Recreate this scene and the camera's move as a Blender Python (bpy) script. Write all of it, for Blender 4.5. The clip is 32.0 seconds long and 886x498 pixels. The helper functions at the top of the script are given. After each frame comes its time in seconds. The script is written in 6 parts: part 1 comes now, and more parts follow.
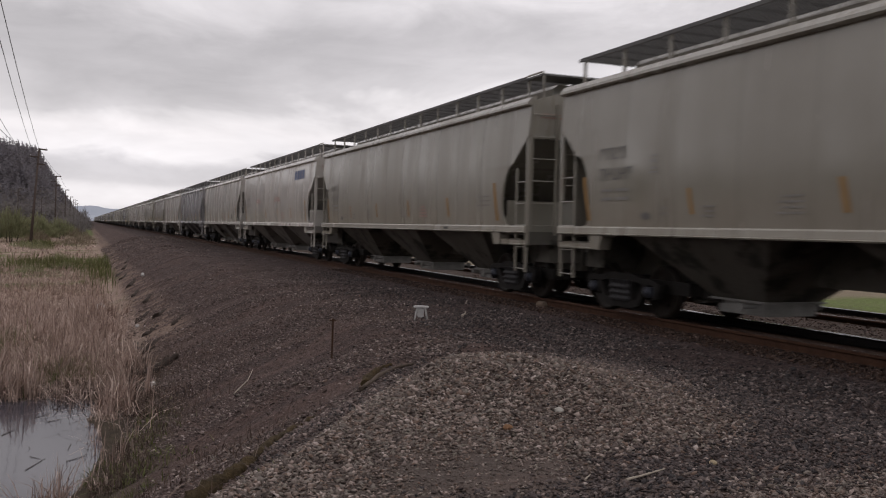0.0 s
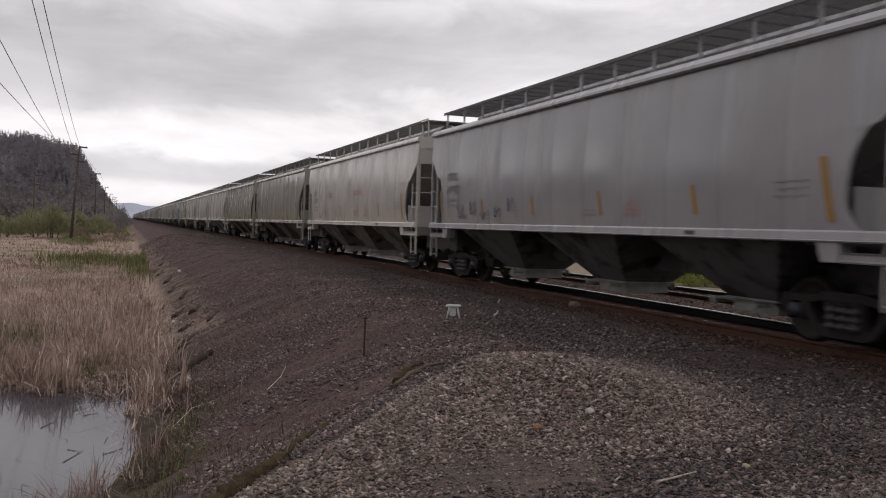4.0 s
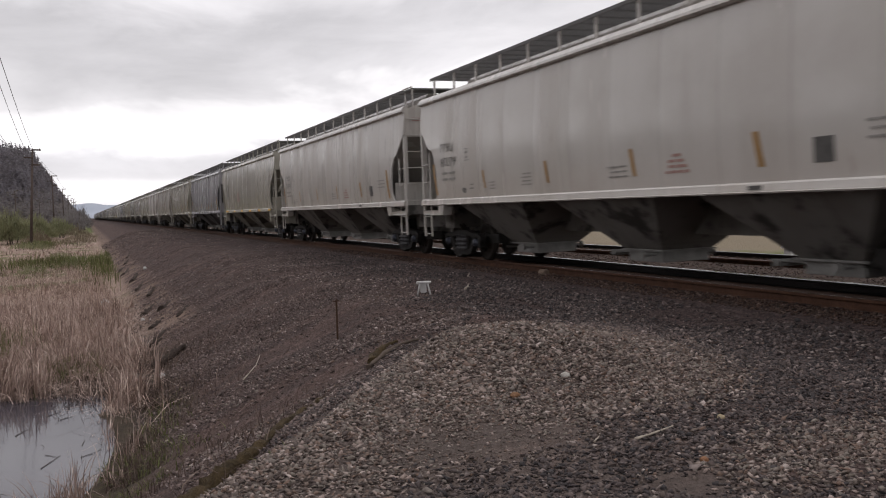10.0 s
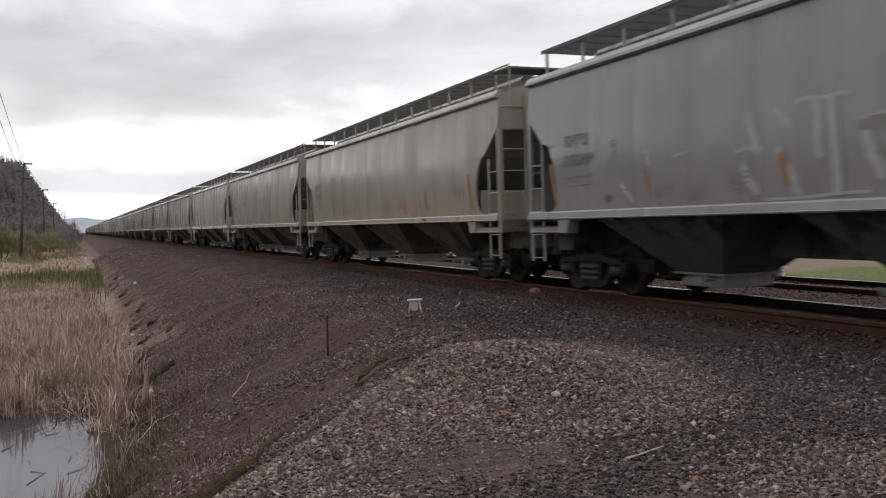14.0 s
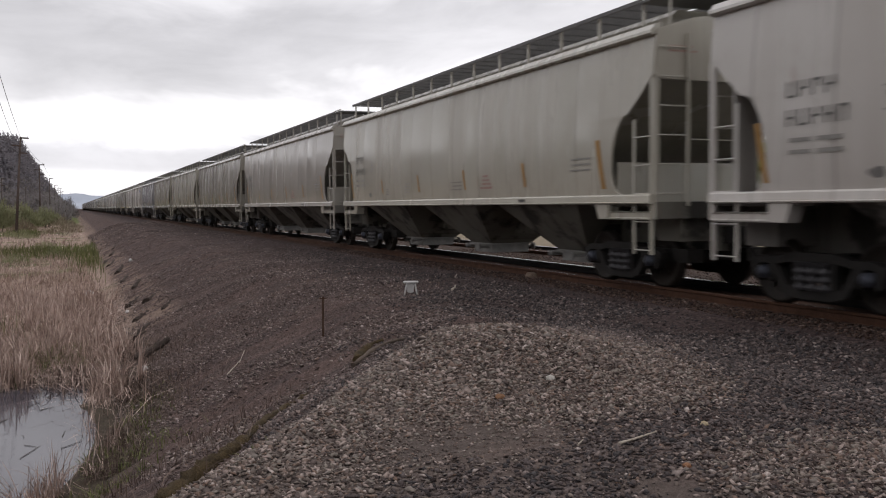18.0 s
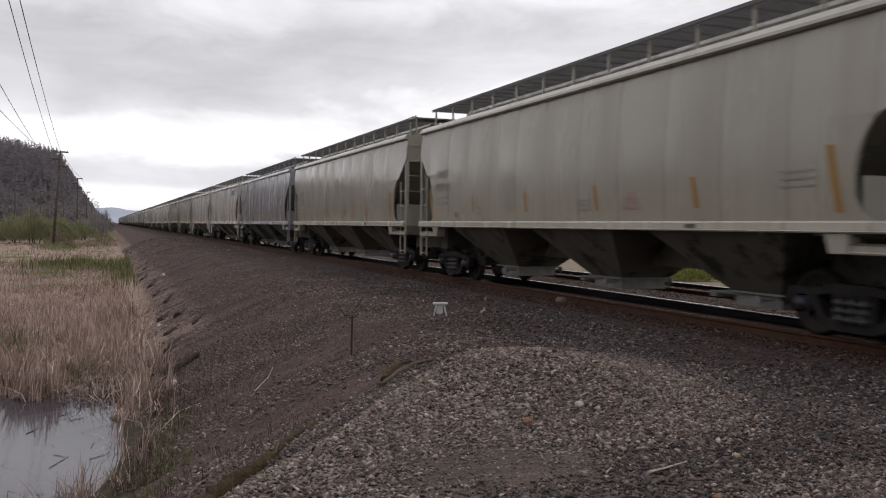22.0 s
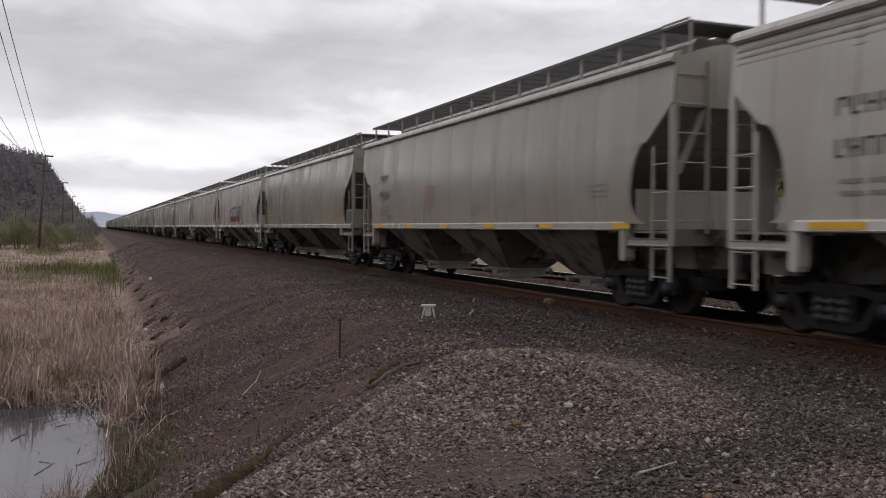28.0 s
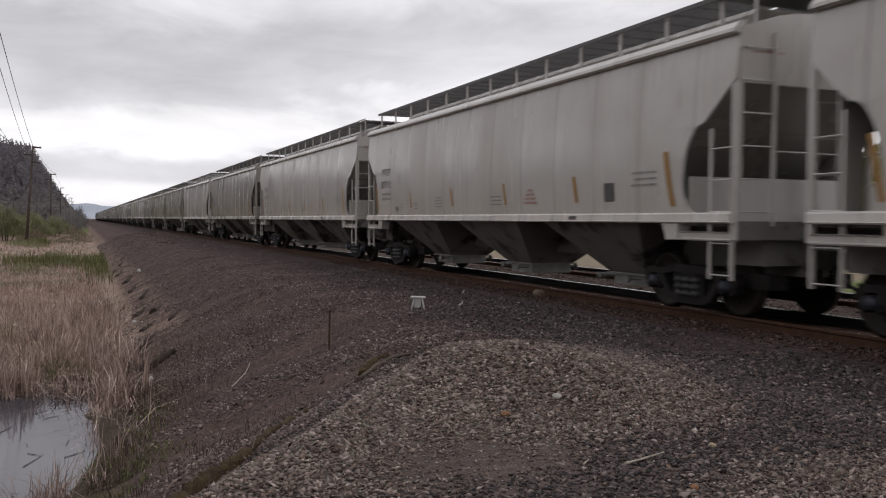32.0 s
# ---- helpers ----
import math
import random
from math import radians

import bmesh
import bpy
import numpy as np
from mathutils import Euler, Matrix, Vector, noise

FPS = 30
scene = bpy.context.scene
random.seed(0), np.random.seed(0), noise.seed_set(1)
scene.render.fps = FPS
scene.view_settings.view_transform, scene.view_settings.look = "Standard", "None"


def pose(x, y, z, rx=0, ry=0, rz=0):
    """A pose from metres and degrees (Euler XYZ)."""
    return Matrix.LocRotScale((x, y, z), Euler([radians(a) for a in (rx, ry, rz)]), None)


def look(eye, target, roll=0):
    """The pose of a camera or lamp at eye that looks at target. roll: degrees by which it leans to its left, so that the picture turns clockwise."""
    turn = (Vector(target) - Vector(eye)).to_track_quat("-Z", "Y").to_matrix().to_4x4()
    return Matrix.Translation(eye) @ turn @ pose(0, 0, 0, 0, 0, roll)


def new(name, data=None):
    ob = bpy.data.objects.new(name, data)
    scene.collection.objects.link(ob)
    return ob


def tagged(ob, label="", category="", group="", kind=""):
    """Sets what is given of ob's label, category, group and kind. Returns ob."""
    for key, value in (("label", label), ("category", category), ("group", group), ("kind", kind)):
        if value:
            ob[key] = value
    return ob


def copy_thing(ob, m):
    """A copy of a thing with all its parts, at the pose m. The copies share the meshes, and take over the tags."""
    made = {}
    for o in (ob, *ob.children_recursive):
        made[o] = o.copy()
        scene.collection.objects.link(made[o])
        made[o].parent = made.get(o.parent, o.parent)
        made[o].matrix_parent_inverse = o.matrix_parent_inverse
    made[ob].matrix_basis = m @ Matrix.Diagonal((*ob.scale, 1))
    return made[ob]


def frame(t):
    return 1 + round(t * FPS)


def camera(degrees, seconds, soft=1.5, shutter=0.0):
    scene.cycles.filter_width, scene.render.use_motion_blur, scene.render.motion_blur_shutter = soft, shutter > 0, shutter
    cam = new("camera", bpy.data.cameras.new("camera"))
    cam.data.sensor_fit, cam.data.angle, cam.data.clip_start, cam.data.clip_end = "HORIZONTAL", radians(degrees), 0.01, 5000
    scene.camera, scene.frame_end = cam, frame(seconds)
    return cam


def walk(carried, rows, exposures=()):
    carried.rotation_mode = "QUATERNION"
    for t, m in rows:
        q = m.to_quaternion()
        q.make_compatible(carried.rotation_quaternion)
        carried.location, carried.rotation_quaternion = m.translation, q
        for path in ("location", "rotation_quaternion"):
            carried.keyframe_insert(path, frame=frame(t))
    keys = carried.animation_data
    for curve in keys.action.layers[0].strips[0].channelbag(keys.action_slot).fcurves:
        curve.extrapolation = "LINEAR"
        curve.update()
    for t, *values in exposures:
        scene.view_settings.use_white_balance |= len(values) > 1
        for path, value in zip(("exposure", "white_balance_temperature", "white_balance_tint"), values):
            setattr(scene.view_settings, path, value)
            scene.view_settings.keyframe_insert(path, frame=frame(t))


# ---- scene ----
# World: x to the right of the track's direction, y along the track, z up from a hand's width above the rails.
cam = camera(53.13, 32.0, soft=1.1, shutter=0.25)
ROWS = [
    (0, -0.020, -0.011, 1.289, 88.69, -1.38, -21.93),
    (0.5, -0.009, 0.002, 1.290, 88.11, -1.02, -20.38),
    (1, -0.014, -0.001, 1.285, 87.91, -1.14, -19.37),
    (1.5, -0.022, -0.005, 1.285, 87.82, -0.84, -18.59),
    (2, -0.019, -0.014, 1.287, 87.74, -0.69, -18.24),
    (2.5, -0.009, -0.010, 1.288, 87.74, -0.96, -18.31),
    (3, -0.013, -0.024, 1.293, 87.89, -0.78, -18.69),
    (3.5, -0.001, -0.021, 1.290, 88.06, -1.25, -19.03),
    (5.5, -0.005, -0.011, 1.282, 90.23, -0.98, -23.06),
    (6, -0.010, -0.022, 1.278, 89.86, 0.87, -23.56),
    (6.5, 0.001, -0.028, 1.282, 89.66, 1.75, -23.35),
    (7, -0.002, -0.021, 1.273, 89.85, 1.58, -22.55),
    (7.5, -0.008, -0.021, 1.280, 89.27, 1.53, -21.44),
    (8, -0.004, -0.007, 1.272, 88.31, 1.47, -20.46),
    (8.5, 0.010, -0.003, 1.270, 87.49, 2.08, -21.10),
    (9, 0.010, -0.005, 1.270, 87.13, 1.97, -22.02),
    (9.5, 0.020, 0.003, 1.269, 86.97, 2.08, -22.06),
    (10, 0.010, -0.014, 1.268, 87.09, 2.25, -22.00),
    (10.5, 0.005, -0.017, 1.270, 87.57, 2.35, -21.74),
    (11, 0.006, -0.013, 1.267, 87.99, 2.46, -21.57),
    (11.5, -0.002, -0.025, 1.273, 88.26, 1.55, -21.72),
    (12, 0.011, -0.017, 1.273, 88.47, 1.66, -22.46),
    (12.5, 0.005, -0.014, 1.266, 88.41, 2.18, -23.37),
    (13, 0.012, -0.005, 1.269, 88.23, 2.18, -23.37),
    (13.5, -0.002, -0.024, 1.272, 88.13, 2.07, -23.00),
    (14, 0.011, -0.013, 1.268, 88.22, 1.71, -22.52),
    (14.5, 0.002, -0.016, 1.266, 88.24, 0.92, -21.96),
    (16.5, 0.016, 0.007, 1.248, 89.51, 0.96, -23.34),
    (17, 0.017, 0.005, 1.261, 88.45, 1.25, -22.83),
    (17.5, 0.003, -0.002, 1.253, 87.55, 0.82, -22.60),
    (18, 0.000, -0.006, 1.259, 87.13, 0.55, -22.72),
    (18.5, 0.007, 0.000, 1.257, 87.35, 0.10, -22.85),
    (19, 0.011, 0.005, 1.254, 87.74, -0.09, -22.56),
    (19.5, 0.017, 0.008, 1.254, 87.82, 0.33, -22.34),
    (20, -0.000, -0.003, 1.251, 87.89, 0.33, -22.13),
    (20.5, 0.007, 0.006, 1.256, 87.98, -0.26, -21.80),
    (21, -0.000, -0.005, 1.263, 88.06, 0.24, -21.29),
    (21.5, -0.003, -0.001, 1.259, 88.28, 0.14, -21.03),
    (22, -0.007, 0.007, 1.252, 88.56, -0.82, -20.73),
    (22.5, -0.006, 0.013, 1.252, 88.59, -0.15, -20.13),
    (23, -0.013, 0.006, 1.261, 88.53, 0.32, -19.42),
    (23.5, -0.006, 0.018, 1.253, 88.99, 0.09, -19.02),
    (24, -0.011, 0.014, 1.252, 89.21, -0.00, -19.04),
    (24.5, -0.013, 0.013, 1.258, 89.29, -0.09, -19.32),
    (25, -0.008, 0.012, 1.250, 89.48, -0.26, -19.79),
    (25.5, -0.009, 0.011, 1.253, 89.42, 0.19, -20.35),
    (27.5, 0.002, 0.024, 1.250, 88.92, -0.02, -21.36),
    (28, 0.009, 0.037, 1.249, 88.69, -0.42, -21.51),
    (28.5, -0.007, 0.021, 1.248, 88.51, -0.60, -21.53),
    (29, -0.007, 0.018, 1.245, 88.44, -0.47, -21.56),
    (29.5, 0.006, 0.030, 1.247, 88.45, -0.24, -21.59),
    (30, 0.004, 0.026, 1.243, 88.52, -0.19, -21.66),
    (30.5, 0.004, 0.020, 1.250, 88.40, 0.26, -21.74),
    (31, 0.005, 0.017, 1.243, 88.42, 0.29, -21.70),
    (31.5, 0.003, 0.023, 1.249, 88.44, -0.28, -21.64),
    (32, 0.017, 0.030, 1.246, 88.17, -0.44, -22.15),
]
EXPOSURES = ((0, -0.22), (2, -0.05), (3, -0.08), (8, -0.16), (9, -0.05), (10, 0.08), (11, 0.09), (12, -0.01), (13, 0.1), (14, 0.12), (17, -0.08), (18, 0.12), (19, 0.22), (20, 0.2), (21, 0.18), (22, 0.04), (23, -0.03), (24, -0.13), (25, -0.22), (28, -0.08), (30, 0.04), (32, -0.06))
walk(cam, [(t, pose(x, y, z, rx, ry, rz)) for t, x, y, z, rx, ry, rz in ROWS], exposures=[(t, e, float(np.interp(t, (0, 3, 9, 14, 20, 32), (6600, 6590, 6540, 6500, 6450, 6460))), float(np.interp(t, (0, 3, 9, 14, 20, 32), (15.5, 15.2, 14.3, 13.8, 13.2, 13.3)))) for t, e in EXPOSURES])

# ---------------------------------------------------------------- world and sun
world = bpy.data.worlds.new("overcast_sky")
scene.world = world
world.use_nodes = True


def sky_nodes():
    """Overcast: a grey deck overhead, thin and bright low down, with drawn-out streaks, over a faint Nishita sky."""
    nt = world.node_tree
    nt.nodes.clear()
    n, l = nt.nodes.new, nt.links.new
    out, bg = n("ShaderNodeOutputWorld"), n("ShaderNodeBackground")
    sky = n("ShaderNodeTexSky")
    sky.sky_type, sky.sun_disc = "NISHITA", False
    sky.sun_elevation, sky.sun_rotation = radians(48), radians(60)
    tc, sep = n("ShaderNodeTexCoord"), n("ShaderNodeSeparateXYZ")
    l(tc.outputs["Generated"], sep.inputs[0])

    def cloud(scale, shift, freq, detail, rough, warp):
        mp, tx = n("ShaderNodeMapping"), n("ShaderNodeTexNoise")
        mp.inputs["Scale"].default_value, mp.inputs["Location"].default_value = scale, shift
        tx.inputs["Scale"].default_value, tx.inputs["Detail"].default_value = freq, detail
        tx.inputs["Roughness"].default_value, tx.inputs["Distortion"].default_value = rough, warp
        l(tc.outputs["Generated"], mp.inputs[0]); l(mp.outputs[0], tx.inputs["Vector"])
        return tx.outputs["Fac"]

    def calc(op, a, b=0.0, c=0.0):
        m = n("ShaderNodeMath")
        m.operation = op
        for k, v in enumerate((a, b, c)):
            if isinstance(v, float):
                m.inputs[k].default_value = v
            else:
                l(v, m.inputs[k])
        return m.outputs[0]

    masses = cloud((1.0, 1.0, 2.0), (4.3, 1.2, 0.4), 3.4, 5, 0.55, 0.5)
    streaks = cloud((1.0, 1.0, 3.4), (0.7, 2.9, 1.1), 5.5, 8, 0.58, 0.35)
    wild = n("ShaderNodeMapRange")
    for k, v in zip((1, 2, 3, 4), (0.05, 0.15, 0.12, 1.0)):
        wild.inputs[k].default_value = v
    l(sep.outputs["Z"], wild.inputs[0])
    bulge = calc("MULTIPLY_ADD", calc("SUBTRACT", streaks, 0.5), 0.07, calc("MULTIPLY", calc("SUBTRACT", masses, 0.5), 0.26))
    height = calc("MULTIPLY_ADD", bulge, wild.outputs[0], sep.outputs["Z"])
    ramp = n("ShaderNodeValToRGB")
    stops = ((0.0, (0.86, 0.87, 0.90)), (0.020, (1.12, 1.12, 1.13)), (0.037, (1.05, 1.05, 1.06)), (0.044, (0.77, 0.77, 0.79)), (0.060, (0.78, 0.78, 0.80)), (0.070, (1.08, 1.08, 1.09)), (0.094, (1.10, 1.09, 1.09)), (0.112, (0.97, 0.965, 0.965)), (0.128, (0.79, 0.785, 0.79)), (0.16, (0.69, 0.685, 0.69)), (0.21, (0.66, 0.655, 0.66)), (0.28, (0.85, 0.845, 0.85)), (0.42, (0.94, 0.935, 0.94)), (1.0, (0.88, 0.875, 0.88)))
    while len(ramp.color_ramp.elements) < len(stops):
        ramp.color_ramp.elements.new(0.5)
    for e, (at, c) in zip(ramp.color_ramp.elements, stops):
        e.position, e.color = at, (*c, 1)
    l(height, ramp.inputs[0])
    grain = n("ShaderNodeMix"); grain.data_type, grain.blend_type = "RGBA", "MULTIPLY"
    tone = n("ShaderNodeMapRange")
    for k, v in zip((1, 2, 3, 4), (0.34, 0.66, 0.86, 1.10)):
        tone.inputs[k].default_value = v
    l(streaks, tone.inputs[0])
    grain.inputs["Factor"].default_value = 1.0
    l(ramp.outputs[0], grain.inputs["A"])
    # the deck is thinner towards the hidden sun
    toward, thin = n("ShaderNodeVectorMath"), n("ShaderNodeMapRange")
    toward.operation, toward.inputs[1].default_value = "DOT_PRODUCT", (0.866, 0.5, 0.0)
    l(tc.outputs["Generated"], toward.inputs[0])
    for k, v in zip((1, 2, 3, 4), (0.70, 0.92, 1.0, 1.24)):
        thin.inputs[k].default_value = v
    l(toward.outputs["Value"], thin.inputs[0])
    l(calc("MULTIPLY", tone.outputs[0], thin.outputs[0]), grain.inputs["B"])
    mix, faint = n("ShaderNodeMix"), n("ShaderNodeVectorMath")
    mix.data_type = "RGBA"
    faint.operation = "SCALE"; faint.inputs["Scale"].default_value = 0.10
    l(sky.outputs[0], faint.inputs[0])
    mix.inputs["Factor"].default_value = 0.94
    l(faint.outputs[0], mix.inputs["A"]); l(grain.outputs["Result"], mix.inputs["B"])
    l(mix.outputs["Result"], bg.inputs["Color"])
    bg.inputs["Strength"].default_value = 1.0
    l(bg.outputs[0], out.inputs[0])


sky_nodes()
sun_data = bpy.data.lights.new("sun", "SUN")
sun_data.energy, sun_data.angle, sun_data.color = 0.52, radians(40), (1.0, 0.97, 0.93)
sun = new("sun", sun_data)
sun.matrix_world = look((0, 0, 60), (-26, -15, 0))


# ---------------------------------------------------------------- materials
def nodes_of(name):
    m = bpy.data.materials.new(name)
    m.use_nodes = True
    nt = m.node_tree
    return m, nt, nt.nodes["Principled BSDF"]


def ramp_node(nt, fac, stops):
    r = nt.nodes.new("ShaderNodeValToRGB")
    while len(r.color_ramp.elements) < len(stops):
        r.color_ramp.elements.new(0.5)
    for e, (p, c) in zip(r.color_ramp.elements, stops):
        e.position, e.color = p, (*c, 1)
    nt.links.new(fac, r.inputs[0])
    return r.outputs[0]


def noise_node(nt, vec, scale, detail=4, rough=0.55, out="Fac"):
    n = nt.nodes.new("ShaderNodeTexNoise")
    n.inputs["Scale"].default_value, n.inputs["Detail"].default_value, n.inputs["Roughness"].default_value = scale, detail, rough
    if vec is not None:
        nt.links.new(vec, n.inputs["Vector"])
    return n.outputs[out]


def mix_node(nt, fac, a, b, blend="MIX"):
    m = nt.nodes.new("ShaderNodeMix")
    m.data_type, m.blend_type = "RGBA", blend
    for sock, v in (("Factor", fac), ("A", a), ("B", b)):
        if isinstance(v, (int, float)):
            m.inputs[sock].default_value = v
        elif isinstance(v, tuple):
            m.inputs[sock].default_value = (*v, 1)
        else:
            nt.links.new(v, m.inputs[sock])
    return m.outputs["Result"]


def math_node(nt, op, a, b=0.0, c=0.0):
    m = nt.nodes.new("ShaderNodeMath")
    m.operation = op
    for i, v in enumerate((a, b, c)):
        if isinstance(v, (int, float)):
            m.inputs[i].default_value = v
        else:
            nt.links.new(v, m.inputs[i])
    return m.outputs[0]


def range_node(nt, v, a, b, c=0.0, d=1.0):
    m = nt.nodes.new("ShaderNodeMapRange")
    m.interpolation_type = "SMOOTHSTEP"
    for i, x in zip((1, 2, 3, 4), (a, b, c, d)):
        m.inputs[i].default_value = x
    nt.links.new(v, m.inputs[0])
    return m.outputs[0]


def mapped(nt, scale=(1, 1, 1), shift=None):
    tc, mp = nt.nodes.new("ShaderNodeTexCoord"), nt.nodes.new("ShaderNodeMapping")
    mp.inputs["Scale"].default_value = scale
    nt.links.new(tc.outputs["Object"], mp.inputs["Vector"])
    if shift is not None:
        nt.links.new(shift, mp.inputs["Location"])
    return mp.outputs[0]


def bump_to(nt, bsdf, height, strength=0.3, dist=0.02):
    b = nt.nodes.new("ShaderNodeBump")
    b.inputs["Strength"].default_value, b.inputs["Distance"].default_value = strength, dist
    nt.links.new(height, b.inputs["Height"])
    nt.links.new(b.outputs[0], bsdf.inputs["Normal"])


def simple(name, low, high, scale=4.0, rough=0.8, metal=0.0, bump=0.2, dist=0.01, detail=5):
    """A surface whose colour wanders between two tones at two scales."""
    m, nt, bs = nodes_of(name)
    v = mapped(nt)
    a, b = noise_node(nt, v, scale, detail), noise_node(nt, v, scale * 9, 3)
    f = math_node(nt, "MULTIPLY_ADD", b, 0.45, math_node(nt, "MULTIPLY", a, 0.6))
    nt.links.new(ramp_node(nt, f, [(0.3, low), (0.72, high)]), bs.inputs["Base Color"])
    bs.inputs["Roughness"].default_value, bs.inputs["Metallic"].default_value = rough, metal
    bs.inputs["Specular IOR Level"].default_value = 0.5 if rough < 0.5 else 0.2
    if bump:
        bump_to(nt, bs, b, bump, dist)
    return m


def car_paint(name, dirt=1.0, gloss=0.20, oil=0.0):
    """Painted steel in the object's own colour, streaked with dust and rust from top to bottom."""
    m, nt, bs = nodes_of(name)
    info = nt.nodes.new("ShaderNodeObjectInfo")
    off = nt.nodes.new("ShaderNodeCombineXYZ")
    for i in range(3):
        nt.links.new(math_node(nt, "MULTIPLY", info.outputs["Random"], 60.0 + 31 * i), off.inputs[i])
    streak = noise_node(nt, mapped(nt, (1, 1.1, 0.10), off.outputs[0]), 0.9, 4, 0.55)
    blot = noise_node(nt, mapped(nt, (1, 1, 1), off.outputs[0]), 0.55, 4)
    fine = noise_node(nt, mapped(nt, (1, 1, 1), off.outputs[0]), 16.0, 4)
    dirt_c = mix_node(nt, 1.0, info.outputs["Color"], (0.62, 0.56, 0.50), "MULTIPLY")
    f = range_node(nt, streak, 0.44, 0.74, 0.0, 0.42 * dirt)
    c = mix_node(nt, f, info.outputs["Color"], dirt_c)
    f2 = range_node(nt, blot, 0.42, 0.7, 0.0, 0.5 * dirt)
    c = mix_node(nt, f2, c, mix_node(nt, 1.0, info.outputs["Color"], (0.78, 0.75, 0.71), "MULTIPLY"))
    # grime along the upright weld seams
    pos = nt.nodes.new("ShaderNodeSeparateXYZ")
    nt.links.new(mapped(nt), pos.inputs[0])
    seam = range_node(nt, math_node(nt, "PINGPONG", math_node(nt, "ADD", pos.outputs[1], 0.705), 0.705), 0.045, 0.0)
    seam = math_node(nt, "MULTIPLY", seam, math_node(nt, "MULTIPLY", range_node(nt, blot, 0.3, 0.6, 0.5, 1.0), math_node(nt, "MULTIPLY_ADD", math_node(nt, "POWER", info.outputs["Random"], 1.6), 0.78, 0.12)))
    c = mix_node(nt, seam, c, mix_node(nt, 1.0, info.outputs["Color"], (0.40, 0.37, 0.35), "MULTIPLY"))
    rust = range_node(nt, math_node(nt, "MULTIPLY", noise_node(nt, mapped(nt, (3, 5, 0.7), off.outputs[0]), 1.4, 6, 0.7), noise_node(nt, mapped(nt, (1, 1, 1), off.outputs[0]), 1.1, 2)), 0.36, 0.48, 0.0, 0.35 * dirt)
    c = mix_node(nt, rust, c, (0.20, 0.13, 0.09))
    c = mix_node(nt, math_node(nt, "MULTIPLY", fine, 0.16), c, (0.30, 0.27, 0.24))
    if oil:
        spill = math_node(nt, "MULTIPLY_ADD", noise_node(nt, mapped(nt, (1, 1.1, 1.3), off.outputs[0]), 1.5, 5, 0.6), 0.8, math_node(nt, "MULTIPLY", streak, 0.2))
        c = mix_node(nt, range_node(nt, spill, 0.50, 0.62, 0.0, oil), c, (0.012, 0.011, 0.010))
    nt.links.new(c, bs.inputs["Base Color"])
    r = math_node(nt, "MULTIPLY_ADD", info.outputs["Random"], 0.12 if gloss < 0.5 else 0.0, range_node(nt, streak, 0.3, 0.75, gloss, gloss + 0.22))
    nt.links.new(r, bs.inputs["Roughness"])
    bs.inputs["Specular IOR Level"].default_value = 0.75 if gloss < 0.5 else 0.3
    bump_to(nt, bs, math_node(nt, "MULTIPLY_ADD", blot, 0.6, math_node(nt, "MULTIPLY", fine, 0.04)), 0.16, 0.03)
    return m


PAINT = car_paint("weathered_car_paint", 1.0, 0.09)
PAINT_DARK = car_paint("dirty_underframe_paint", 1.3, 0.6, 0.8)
BLACK_STEEL = simple("grimy_black_steel", (0.010, 0.0095, 0.009), (0.024, 0.021, 0.019), 6, 0.75, 0.0, 0.3)
GRATING = simple("galvanised_grating", (0.10, 0.098, 0.096), (0.17, 0.167, 0.165), 9, 0.7, 0.2, 0.3)
WHEEL_STEEL = simple("wheel_steel", (0.009, 0.008, 0.0075), (0.026, 0.019, 0.015), 7, 0.6, 0.15, 0.2)
CASTING = simple("truck_casting", (0.008, 0.0075, 0.0075), (0.024, 0.021, 0.019), 5, 0.75, 0.0, 0.3)
CAP_STEEL = simple("bearing_cap_steel", (0.035, 0.038, 0.05), (0.08, 0.085, 0.105), 9, 0.5, 0.5, 0.1)
SPRING = simple("spring_steel", (0.030, 0.029, 0.031), (0.075, 0.072, 0.075), 9, 0.6, 0.2, 0.1)
GATE = simple("outlet_gate_grey", (0.15, 0.146, 0.14), (0.27, 0.262, 0.25), 5, 0.7, 0.1, 0.2)
ORANGE = simple("faded_orange_stripe", (0.25, 0.14, 0.05), (0.35, 0.205, 0.075), 6, 0.6, 0, 0.1)
YELLOW = simple("yellow_reflector", (0.62, 0.34, 0.03), (0.75, 0.45, 0.05), 6, 0.5, 0, 0.1)
INK = simple("black_lettering", (0.06, 0.058, 0.056), (0.12, 0.115, 0.11), 9, 0.7, 0, 0)
INK_FAINT = simple("faded_grey_lettering", (0.19, 0.18, 0.17), (0.28, 0.27, 0.25), 9, 0.7, 0, 0)
INK_WORN = simple("worn_dark_lettering", (0.10, 0.097, 0.092), (0.20, 0.19, 0.18), 9, 0.7, 0, 0)
INK_RED = simple("red_lettering", (0.30, 0.16, 0.14), (0.37, 0.25, 0.22), 9, 0.7, 0, 0)
INK_BLUE = simple("faded_blue_lettering", (0.11, 0.14, 0.24), (0.19, 0.22, 0.34), 9, 0.7, 0, 0)
SPRAY_RED = simple("red_spray", (0.16, 0.011, 0.017), (0.26, 0.024, 0.028), 5, 0.5, 0, 0)
SPRAY_BLUE = simple("blue_spray", (0.03, 0.052, 0.09), (0.062, 0.105, 0.17), 5, 0.5, 0, 0)
SPRAY_DARK = simple("dark_spray", (0.02, 0.025, 0.05), (0.07, 0.08, 0.14), 5, 0.5, 0, 0)
